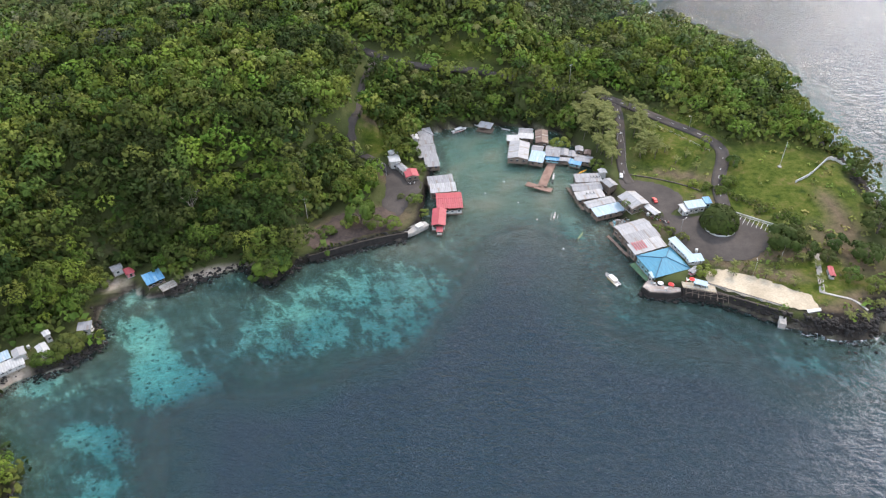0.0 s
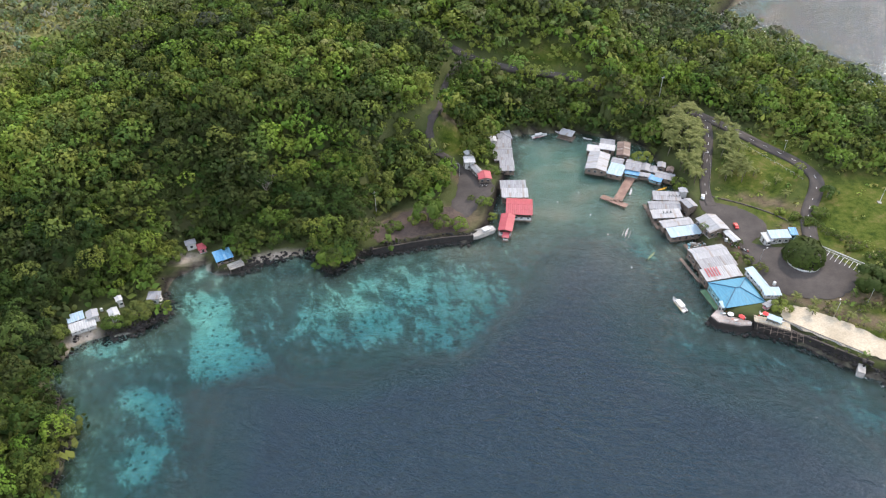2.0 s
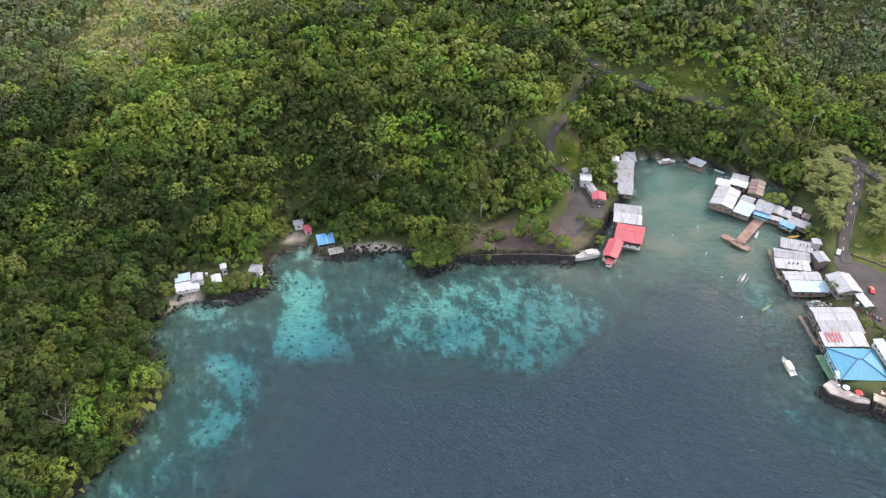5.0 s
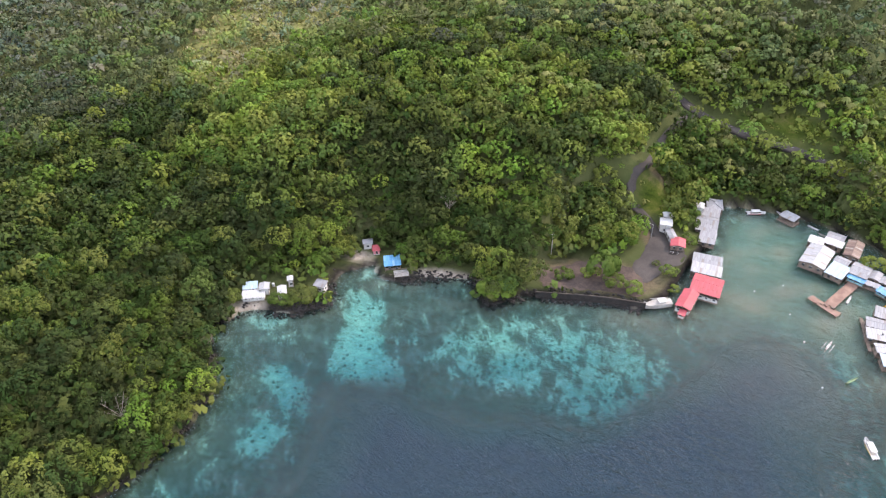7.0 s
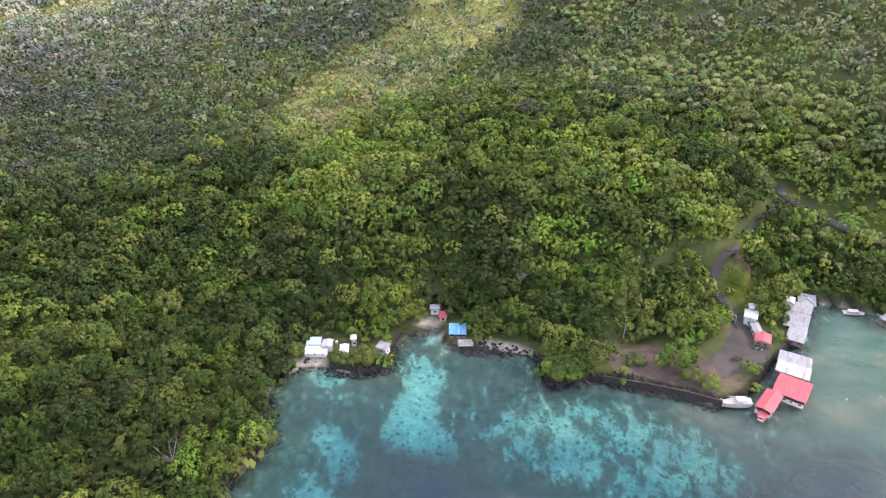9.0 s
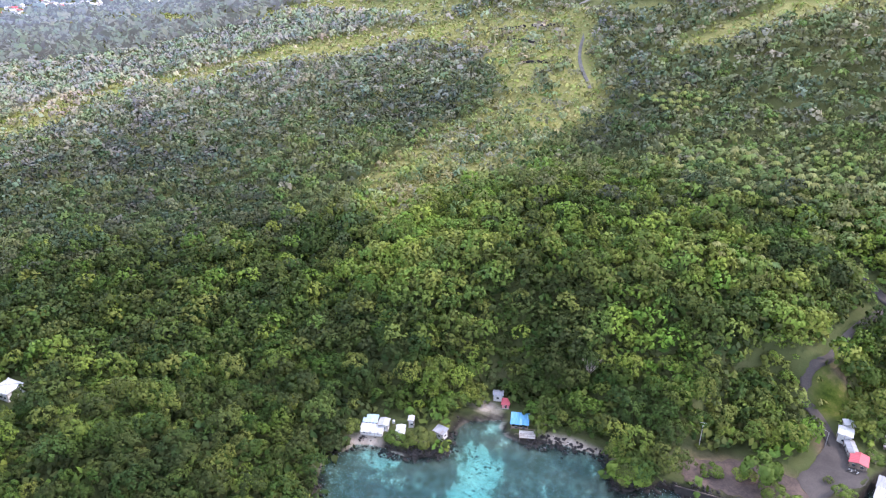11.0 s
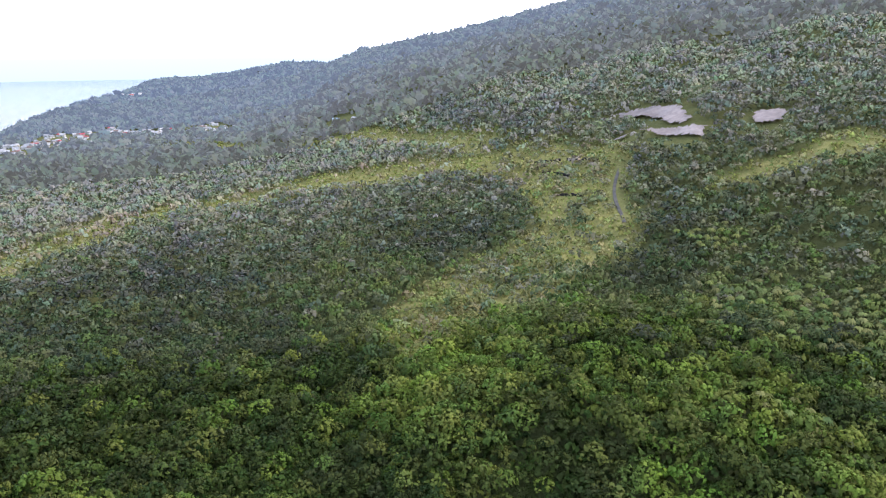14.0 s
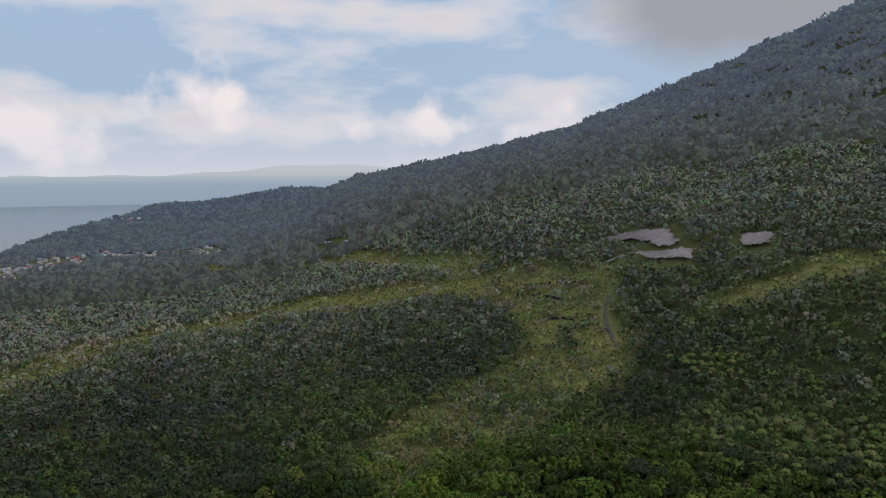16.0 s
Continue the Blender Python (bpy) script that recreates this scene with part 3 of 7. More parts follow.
def blobs(x, y, spots):
    """0 to 1 within soft ellipses (x, y, half length, half width, turn in degrees)."""
    out = np.zeros(np.shape(x))
    for cx, cy, a, b, turn in spots:
        c, s = math.cos(radians(turn)), math.sin(radians(turn))
        u, v = (x - cx) * c + (y - cy) * s, (y - cy) * c - (x - cx) * s
        out = np.maximum(out, smooth(1.6 - 1.2 * np.sqrt((u / a) ** 2 + (v / b) ** 2)))
    return out


# open ground, in plan
ROAD_A = [(-47, 395), (-52, 379), (-55, 358), (-53, 340), (-55, 331), (-57, 326), (-55, 323), (-50, 320), (-44, 315), (-37, 307), (-33, 302)]
ROAD_B = [(-70, 402), (-47, 395), (-24, 395), (-3, 395), (17, 393), (38, 391), (58, 383), (79, 376), (90, 369), (105, 355), (118, 342), (131, 331), (138, 318), (136, 308), (132, 299), (129, 291), (127, 282), (126, 273), (125, 264)]
ROAD_C = [(90, 369), (91, 353), (87, 326), (84, 304), (86, 290)]
TRACK = [(-376, 580), (-366, 562), (-354, 545), (-338, 529), (-321, 515), (-312, 506)]
PLAZA = [(80, 296), (99, 292), (109, 282), (108, 274), (99, 265), (111, 263), (130, 264), (140, 252), (138, 242), (130, 234), (120, 231), (108, 232), (101, 236), (99, 241), (95, 258), (93, 273), (82, 286)]
BEACH_AREA = [(108, 227), (118, 224), (129, 219), (138, 213), (144, 210), (143, 206), (145, 202.5), (140, 200.6), (134, 202.2), (128, 204.2), (116, 210.2), (105, 216), (103, 221)]
APRON = [(-38, 307), (-30, 306), (-18, 296), (-17, 288), (-24, 276), (-27, 267), (-37, 275), (-35, 289)]
EARTH = [(-68, 245), (-71, 253), (-54, 271), (-48, 269), (-37, 275), (-27, 267), (-25, 258), (-41, 253), (-63, 244)]
LAWN_MID = [(96, 358), (106, 345), (119, 330), (129, 313), (124, 293), (89, 299), (90, 320), (93, 340)]
LAWN_TOP = [(142, 322), (169, 322), (196, 314), (198, 300), (190, 262), (176, 246), (154, 258), (150, 270), (134, 288)]
LAWN_EAST = [(124, 234), (140, 228), (160, 236), (168, 215), (160, 200), (146, 198), (144, 212), (126, 222)]
YARD_WEST = [(-24, 322), (-44, 322), (-52, 330), (-44, 338), (-32, 326)]
SHORE_WEST = [(-12, 256), (-12, 352), (-24, 346), (-24, 300), (-17, 290), (-22, 268)]
SHORE_EAST = [(70, 322), (52, 345), (30, 350), (62, 304), (62, 262), (80, 215), (108, 212), (108, 232), (98, 262), (84, 292)]
COVE = [(-152, 208), (-138, 212), (-120, 212), (-120, 222), (-136, 232), (-154, 232)]
BEACH_WEST = [(-176, 168), (-160, 172), (-163, 184), (-178, 180)]
BANK = [(93, 292), (110, 283), (112, 274), (130, 266), (150, 262), (158, 256), (150, 272), (134, 290), (126, 297), (100, 300)]
ISLET = [(-182, 166), (-160, 164), (-143, 184), (-142, 199), (-156, 196), (-174, 186)]
PENINSULA = [(78, 304), (124, 299), (134, 290), (150, 272), (164, 256), (176, 246), (170, 192), (146, 186), (130, 192), (104, 206), (84, 212), (92, 250), (82, 285)]
PALM_GROVE = [(64, 306), (84, 300), (87, 326), (92, 368), (70, 372), (62, 340), (56, 330)]
ROADSIDE = [(-60, 322), (-52, 330), (-30, 316), (-14, 300), (-14, 262), (-28, 258), (-48, 268), (-38, 288), (-43, 304)]
EARTH_WIDE = [(-72, 240), (-76, 254), (-58, 275), (-46, 275), (-24, 268), (-22, 252)]
LONE_HOUSE = [(-284, 58), (-262, 58), (-258, 66), (-262, 75), (-284, 77)]
CLEAR = [LONE_HOUSE, ROADSIDE, EARTH_WIDE, BANK, PENINSULA, PALM_GROVE, ISLET, PLAZA, BEACH_AREA, APRON, EARTH, LAWN_MID, LAWN_TOP, LAWN_EAST, YARD_WEST, SHORE_WEST, SHORE_EAST, COVE, BEACH_WEST]
ROADS = [(ROAD_A[5:], 2.6), (ROAD_B[7:], 3.4), (ROAD_C, 2.6), (TRACK, 2.5), (ROAD_A[:6], 0.0), (ROAD_B[:8], 1.8)]
# yellowed scrub along the crests: line, half width; and the broad meadow that runs down from the quarry
SCRUB_BANDS = [([(-512, 575), (-582, 552), (-647, 522), (-699, 478), (-741, 427), (-782, 387), (-805, 334), (-802, 276), (-774, 215), (-738, 162), (-680, 118)], 29),
               ([(-770, 240), (-730, 160), (-690, 110)], 34), ([(-1329, 394), (-1274, 493), (-1082, 532), (-921, 585), (-768, 617), (-644, 610), (-584, 601)], 22),
               ([(-265, 588), (-240, 625), (-200, 640)], 16), ([(-230, 655), (-190, 662), (-150, 650)], 12)]
MEADOW = [(-530, 596), (-490, 622), (-428, 626), (-376, 601), (-368, 577), (-342, 541), (-309, 524), (-288, 487), (-298, 461), (-293, 423), (-291, 392), (-303, 361), (-295, 338), (-283, 303),
          (-275, 283), (-306, 293), (-335, 298), (-361, 325), (-364, 355), (-372, 396), (-371, 437), (-372, 477), (-413, 513), (-480, 552), (-525, 563)]
# paler, yellower growth; sunlit slopes are put into this tint too
YELLOW_LIT_SPOTS = [(-307, 311, 60, 34, -50), (-235, 280, 60, 34, -30), (-190, 600, 60, 60, 0), (-65, 330, 22, 30, 10), (-40, 408, 60, 18, 0), (20, 405, 70, 16, -5), (115, 450, 50, 40, 120),                 (-106, 282, 26, 16, 0), (-140, 340, 60, 30, 20), (-67, 350, 34, 22, 80), (130, 386, 40, 24, 120), (-90, 520, 90, 40, 0), (-120, 440, 110, 50, 20), (-230, 250, 60, 26, 20)]
# darker stands of trees; cloud shade over the west is painted in too
DARK_SHADE_SPOTS = [(-130, 400, 60, 34, 20), (-85, 296, 34, 24, 0), (-300, 110, 150, 80, 20), (-195, 110, 55, 70, 0), (-165, 120, 30, 60, 0), (-240, 190, 70, 40, 20), (-520, 160, 160, 80, 10), (-180, 262, 44, 22, 20), (-138, 246, 40, 16, 10), (-98, 252, 50, 14, 10), (-210, 195, 50, 40, 20), (-330, 150, 110, 60, 20), (-400, 200, 120, 60, 10), (-459, 205, 110, 60, 10), (-580, 250, 130, 60, 0), (-2, 366, 70, 14, 0), (84, 462, 30, 30, 0), (-102, 362, 40, 14, 20),
              (-175, 337, 30, 20, 0), (-640, 640, 200, 50, 160), (-330, 440, 40, 90, 20), (-430, 420, 70, 60, 30), (-250, 460, 30, 60, 20), (-320, 235, 60, 26, 20)]


def soft_area(x, y, poly, edge):
    """1 well inside the outline, 0 well outside it, with a soft edge."""
    d = near_line(x, y, poly + poly[:1])
    return smooth(0.5 + np.where(within(x, y, poly), d, -d) / (2 * edge))


def scrub_weight(x, y):
    edge = 9 + 5 * ripple(x, y, 40, 33)
    low = [(px + 13, py - 17) for px, py in MEADOW]
    out = np.maximum(soft_area(x, y, MEADOW, edge), soft_area(x, y, low, edge)) * (0.88 + 0.12 * ripple(x, y, 50, 34))
    for line, half in SCRUB_BANDS:
        out = np.maximum(out, smooth(1.5 - near_line(x, y, line) / (half * (1 + 0.35 * ripple(x, y, 60, 31)))))
    return np.clip(out, 0, 1)


GRASS_SPOTS = [(115, 325, 40, 22, 60), (165, 290, 45, 40, 0), (150, 220, 32, 22, 0), (-40, 328, 14, 9, 0), (130, 280, 40, 14, 150), (0, 404, 30, 6, 0)]
SAND_FLATS = [[(-138, 204), (-121, 202), (-114, 189), (-108, 182), (-94, 176), (-88, 168), (-104, 161), (-118, 165), (-127, 182)], [(-144, 151), (-123, 152), (-115, 141), (-125, 138), (-139, 145)], [(-128, 131), (-116, 130), (-112, 114), (-120, 113)],
              [(-142, 216), (-128, 212), (-124, 220), (-136, 228)], [(-166, 170), (-152, 176), (-150, 168), (-160, 163)]]
CORAL_BAND = [(-91, 182), (-91, 199), (-75, 213), (-68, 225), (-49, 231), (-30, 237), (-11, 234), (2, 222), (-2, 204), (-12, 192), (-28, 187), (-46, 191), (-67, 184)]
BARE_SPOTS = [(-475, 580, 14, 2.2, 10), (-412, 581, 14, 2.2, 10), (-428, 566, 12, 2, 10), (-148, 221, 6, 4, 40), (-168, 168, 7, 4, 40), (-106, 230, 16, 3.5, 20)]
SOIL_SPOTS = [(160, 206, 14, 6, 30), (148, 200, 12, 4, -10), (176, 262, 5, 20, 10), (112, 298, 16, 4, -20), (148, 236, 14, 4, 20), (-46, 337, 6, 3, 30), (122, 227, 20, 4, -27), (132, 236, 12, 6, 0), (170, 238, 9, 22, 15), (96, 284, 14, 5, -35), (120, 276, 9, 4, -40), (138, 222, 9, 4, -20), (92, 262, 5, 14, 20), (-45, 262, 30, 12, 20), (128, 292, 4, 10, 10), (-34, 300, 12, 6, 120)]
PITS = [[(-463, 683), (-439, 691), (-387, 676), (-352, 655), (-366, 644), (-402, 658)], [(-392, 626), (-358, 640), (-337, 650), (-330, 634), (-363, 626)], [(-308, 676), (-310, 692), (-291, 702), (-282, 680), (-299, 671)], [(-418, 622), (-404, 628), (-400, 622), (-412, 617)]]
PALM_SPOTS = [(-150, 430, 60, 36, 20), (-105, 450, 45, 34, 10), (-185, 400, 30, 20, 30), (-231, 498, 26, 18, 10), (-60, 440, 60, 22, 0), (-105, 345, 18, 10, 0), (20, 420, 30, 12, 0), (-30, 372, 18, 10, 0), (-260, 150, 40, 20, 30)]
VILLAGE = []
_r = random.Random(5)
_line = [(-1390, 235), (-1520, 310), (-1590, 400), (-1560, 480), (-1490, 545), (-1400, 640)]
for _ in range(125):
    _k = _r.random() * 4.999
    (_ax, _ay), (_bx, _by) = _line[int(_k)], _line[int(_k) + 1]
    VILLAGE.append((_ax + (_bx - _ax) * (_k % 1) + _r.gauss(0, 48), _ay + (_by - _ay) * (_k % 1) + _r.gauss(0, 20)))
for _ in range(18):
    VILLAGE.append((-2640 + _r.uniform(-110, 90), 815 + _r.uniform(-40, 50)))
VILLAGE += [(-1026, 671), (-988, 683), (-1681, 482), (-1404, 250), (-1412, 262)]

gx, gy, g_quads, g_tris = rings(-30, 240, 420, 5200)
gd = coast_distance(gx, gy)
gz = height(gx, gy, gd)
me = mesh_from("ground", np.stack([gx, gy, gz], -1), g_quads, g_tris, True)
attribute(me, "grass", blobs(gx, gy, GRASS_SPOTS))
# dry scrub; past 450 m also a paler floor, painted in for haze
attribute(me, "dry", np.maximum(scrub_weight(gx, gy), 0.32 * smooth((np.hypot(gx, gy) - 450) / 220)))
inner = smooth((gy - 250) / 40) * smooth((gx + 30) / 10) * smooth((110 - gx) / 20)
sand = 0.15 * soft_area(gx, gy, CORAL_BAND, 7)
for flat in SAND_FLATS:
    sand = np.maximum(sand, 0.32 * soft_area(gx, gy, flat, 4.5))
attribute(me, "sand", np.maximum(sand, 0.15 * blobs(gx, gy, [(55, 262, 5, 22, 10), (125, 180, 26, 5, -14)])) - 0.2)
attribute(me, "silt", inner * smooth((-gd - 3) / 10) * 0.9)
attribute(me, "soil", blobs(gx, gy, SOIL_SPOTS))
attribute(me, "bare", blobs(gx, gy, BARE_SPOTS))
attribute(me, "lava", smooth((3.5 + 8 * (gx > 136) - gd) / 3) * (gd > -2.5))
attribute(me, "sea", smooth(-gd / 4))
me.materials.append(GROUND)
ground = tagged(new("ground", me), "green wooded volcanic ground sloping into the sea", "ground", kind="structure")

me = mesh_from("water", np.stack([gx, gy, np.zeros_like(gx)], -1), g_quads, g_tris, True)
attribute(me, "depth", np.clip(-gz, 0, 40))
# silt, cut back at the bay head to imitate the forest's dark reflection
attribute(me, "turbid", smooth((gy - 195) / 85) * smooth((gx + 40) / 10) * smooth((120 - gx) / 20) * smooth((-gd - 1) / 10) * (0.25 + 0.75 * smooth((325 - gy) / 40)) * (0.55 + 0.45 * smooth((18 + gd) / 12)))
attribute(me, "chop", np.where((gx > 120) & (gy > 240), 0.5, 0.75 - 0.61 * smooth((np.hypot(gx, gy - 150) - 350) / 700)))
attribute(me, "surf", smooth((9 + gd) / 7) * (gd < 3) * (gx > 128) + 0.75 * smooth((3.0 + gd) / 3) * (gd < 2) * (gx <= 128))
me.materials.append(WATER)
water = tagged(new("water", me), "clear turquoise to deep blue rippled sea water", "water", kind="structure")

# ---- forest ----


def crown_template(seed, count, lobes, leaf, slim=1.0, even=0.0):
    """Leaf clumps on many small boughs that together make a domed crown: radius 1, base at z=0."""
    r = np.random.default_rng(seed)
    cen, out = [], []
    flat = r.uniform(0.6, 0.85)
    for k in range(lobes):
        z = 1.0 - 1.12 * (k + 0.5) / lobes
        a, q, w = 2.4 * k + r.uniform(-0.5, 0.5), r.uniform(0.52, 0.80), math.sqrt(max(0.0, 1 - z * z))
        cen.append((q * w * math.cos(a), q * w * math.sin(a), 0.18 + q * flat * z * 0.95, r.uniform(0.8, 1.25) * 0.95 / math.sqrt(lobes) + 0.05))
        out.append((w * math.cos(a), w * math.sin(a), z + 0.45))
    cen, out = np.array(cen), np.array(out)
    pick = r.choice(lobes, count, p=cen[:, 3] ** 2 / (cen[:, 3] ** 2).sum())
    n = r.normal(size=(count, 3))
    n /= np.linalg.norm(n, axis=1)[:, None]
    n += 0.75 * out[pick]
    n /= np.linalg.norm(n, axis=1)[:, None]
    c = cen[pick, :3] + n * cen[pick, 3:] * r.uniform(0.82, 1.06, (count, 1))
    face = n + r.normal(0, 0.3, (count, 3)) + (0, 0, 0.1)
    face /= np.linalg.norm(face, axis=1)[:, None]
    t = np.cross(face, r.normal(size=(count, 3)))
    t /= np.linalg.norm(t, axis=1)[:, None]
    b = np.cross(face, t)
    s = leaf * r.uniform(0.6, 1.3, (count, 1))
    corners = []
    for u, v in ((1, 0.1), (0.05, 1), (-1, -0.1), (-0.1, -0.9)):
        corners.append(c + s * (u * r.uniform(0.7, 1.25, (count, 1)) * t + slim * v * r.uniform(0.5, 1.0, (count, 1)) * b) - face * s * r.uniform(0.0, 0.5, (count, 1)))
    soft = 0.95 * n + 0.3 * face + (0, 0, even)
    soft /= np.linalg.norm(soft, axis=1)[:, None]
    return np.concatenate([np.stack(corners, 1).reshape(-1, 3), np.repeat(soft, 4, 0)], 1).astype(np.float32)


def dome_template(seed, count, leaf):
    """Leaf clumps on one smooth low dome."""
    r = np.random.default_rng(seed)
    n = r.normal(size=(count, 3))
    n[:, 2] = np.abs(n[:, 2])
    n /= np.linalg.norm(n, axis=1)[:, None]
    c = n * r.uniform(0.93, 1.03, (count, 1)) * (1 + 0.05 * np.sin(7 * n[:, :1]) * np.cos(6 * n[:, 1:2]))
    face = n + r.normal(0, 0.3, (count, 3))
    face /= np.linalg.norm(face, axis=1)[:, None]
    t = np.cross(face, r.normal(size=(count, 3)))
    t /= np.linalg.norm(t, axis=1)[:, None]
    b, s = np.cross(face, t), leaf * r.uniform(0.6, 1.3, (count, 1))
    v = np.stack([c + s * (u * t + 0.7 * v * b) for u, v in ((1, 0.1), (0, 1), (-1, -0.1), (0, -1))], 1).reshape(-1, 3)
    soft = 0.7 * n + 0.5 * face
    return np.concatenate([v, np.repeat(soft / np.linalg.norm(soft, axis=1)[:, None], 4, 0)], 1).astype(np.float32)


def palm_template(seed, fronds):
    """A coconut palm's crown: arching fronds, each a bent roof of leaflets; unit radius."""
    r = np.random.default_rng(seed)
    v, nn = [], []
    for k in range(fronds):
        a, rise, long = 6.283 * (k + r.uniform(-0.3, 0.3)) / fronds, r.uniform(0.15, 0.75), r.uniform(0.8, 1.1)
        d, side = np.array((math.cos(a), math.sin(a), 0)), np.array((-math.sin(a), math.cos(a), 0))
        spine = [d * long * q + (0, 0, 0.5 + long * (rise * q - (0.55 + rise) * q * q)) for q in (0.05, 0.5, 1.0)]
        for p, q, w0, w1 in ((spine[0], spine[1], 0.05, 0.16), (spine[1], spine[2], 0.16, 0.03)):
            for sgn in (1, -1):
                quad = [p, q, q + sgn * side * w1 - (0, 0, w1 * 0.7), p + sgn * side * w0 - (0, 0, w0 * 0.7)]
                v += quad if sgn > 0 else quad[::-1]
                m = np.array((0, 0, 1.0)) + 0.5 * d * (p[2] > q[2]) + 0.35 * sgn * side
                nn += [m / np.linalg.norm(m)] * 4
    return np.concatenate([np.array(v), np.array(nn)], 1).astype(np.float32)


def woods(name, label, x, y, radius, tall, tint, templates, mat):
    """Many crowns in one mesh."""
    z = height(x, y)
    verts, tints, kinds, norms = [], [], [], []
    which = rng.integers(0, len(templates), len(x))
    for k, tpl in enumerate(templates):
        i = np.nonzero(which == k)[0]
        if not len(i):
            continue
        a = rng.uniform(0, 6.283, len(i))
        c, s = np.cos(a)[:, None], np.sin(a)[:, None]
        r, h = radius[i][:, None], radius[i][:, None] * rng.uniform(0.8, 1.25, (len(i), 1))
        vx = x[i][:, None] + r * (tpl[None, :, 0] * c - tpl[None, :, 1] * s)
        vy = y[i][:, None] + r * (tpl[None, :, 0] * s + tpl[None, :, 1] * c)
        vz = (z[i] + tall[i])[:, None] + h * tpl[None, :, 2]
        verts.append(np.stack([vx, vy, vz], -1).reshape(-1, 3))
        tints.append(np.repeat(tint[i], len(tpl)))
        kinds.append(np.repeat(rng.random(len(i)), len(tpl)))
        nx, ny = tpl[None, :, 3] * c - tpl[None, :, 4] * s, tpl[None, :, 3] * s + tpl[None, :, 4] * c
        norms.append(np.stack([nx, ny, np.repeat(tpl[None, :, 5], len(i), 0)], -1).reshape(-1, 3))
    v = np.concatenate(verts)
    me = mesh_from(name, v, np.arange(len(v)).reshape(-1, 4), (), True)
    attribute(me, "tint", np.concatenate(tints))
    attribute(me, "kind", np.concatenate(kinds))
    rounded(me, np.concatenate(norms))
    me.materials.append(mat)
    return tagged(new(name, me), label, "forest", kind="stuff")


def scatter(x0, x1, y0, y1, step, jitter=0.45):
    x, y = np.meshgrid(np.arange(x0, x1, step), np.arange(y0, y1, step))
    x = x + (np.arange(x.shape[0]) % 2)[:, None] * step / 2
    return (x + rng.uniform(-jitter, jitter, x.shape) * step).ravel(), (y + rng.uniform(-jitter, jitter, y.shape) * step).ravel()


def in_view(x, y, near, far, spread):
    """The ground that the flight looks over."""
    d, a = np.hypot(x - 10, y - 30), np.degrees(np.arctan2(-(x - 10), y - 30))
    return (d >= near) & (d < far) & (a > np.where(d < 640, -spread[0], np.maximum(6.0, -spread[0]))) & (a < spread[1])


def open_ground(x, y, margin=0.0):
    out = np.zeros(np.shape(x), bool)
    for poly in CLEAR:
        out |= within(x, y, poly)
    for line, half in ROADS:
        out |= near_line(x, y, line) < half + margin
    return out


def plant(step, near, far, spread, shore):
    x, y = scatter(-4500, 900, -120, 4000, step) if far > 1000 else scatter(-1000, 700, -120, 1100, step)
    keep = in_view(x, y, near, far, spread)
    x, y = x[keep], y[keep]
    d = coast_distance(x, y)
    bare = np.maximum(blobs(x, y, BARE_SPOTS), np.maximum(0.82 * blobs(x, y, GRASS_SPOTS), (0.93 - 0.16 * (y < 430)) * scrub_weight(x, y)))
    for hx, hy in VILLAGE:
        bare = np.maximum(bare, np.hypot(x - hx, y - hy) < 18 + step * 0.5) if near >= 430 else bare
    for pit in PITS:
        bare = np.where(within(x, y, pit) | (near_line(x, y, pit + pit[:1]) < 7) | within(x - 8, y + 16, pit), 1.0, bare)
    keep = (d > np.where((x < -120) & (y < 172), shore - 2.2, shore)) & ~open_ground(x, y, 4.0) & (rng.random(len(x)) > bare)
    return x[keep], y[keep]


def tree_tint(x, y, uneven=0.12):
    t = 0.37 + 0.09 * ripple(x, y, 90, 21) + 0.07 * ripple(x, y, 31, 22) + 0.14 * blobs(x, y, YELLOW_LIT_SPOTS) + 0.36 * scrub_weight(x, y) - 0.21 * blobs(x, y, DARK_SHADE_SPOTS) + rng.normal(0, uneven, len(x))
    return np.clip(t, 0.02, 0.6 + 0.2 * scrub_weight(x, y))


NEAR_T = [crown_template(40 + k, 490, 15 + 2 * (k % 5), 0.083, 0.75) for k in range(10)]
NEXT_T = [crown_template(k, 150, 13 + 2 * (k % 4), 0.142, 0.85) for k in range(10)]
SLOPE_T = [crown_template(70 + k, 60, 10 + k % 4, 0.21, 1.0, 0.2) for k in range(8)]
MID_T = [crown_template(10 + k, 26, 8, 0.30, 1.0, 0.5) for k in range(8)]
HIGH_T = [crown_template(60 + k, 13, 6, 0.43, 1.0, 1.2) for k in range(6)]
FAR_T = [crown_template(20 + k, 6, 4, 0.64, 1.0, 0.9) for k in range(6)]
PALM_T = [palm_template(50 + k, 13) for k in range(4)]
LOW_T = [crown_template(30 + k, 14, 5, 0.42, 1.0, 0.8) for k in range(6)]


def sizes(n, low, high):
    """Many small crowns, a few wide ones."""
    return low + (high - low) * rng.random(n) ** 1.6


x, y = plant(6.4, 0, 430, (37, 88), 0.3)
r, tall, t = sizes(len(x), 2.8, 7.6), rng.uniform(1.0, 5.5, len(x)), tree_tint(x, y)
close = np.hypot(x - 10, y - 30) < 262
woods("forest", "dense green tropical forest canopy on the hillside", x[close], y[close], r[close], (tall + 0.8 * r)[close], t[close], NEAR_T, LEAF)
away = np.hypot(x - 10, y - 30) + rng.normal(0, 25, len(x))
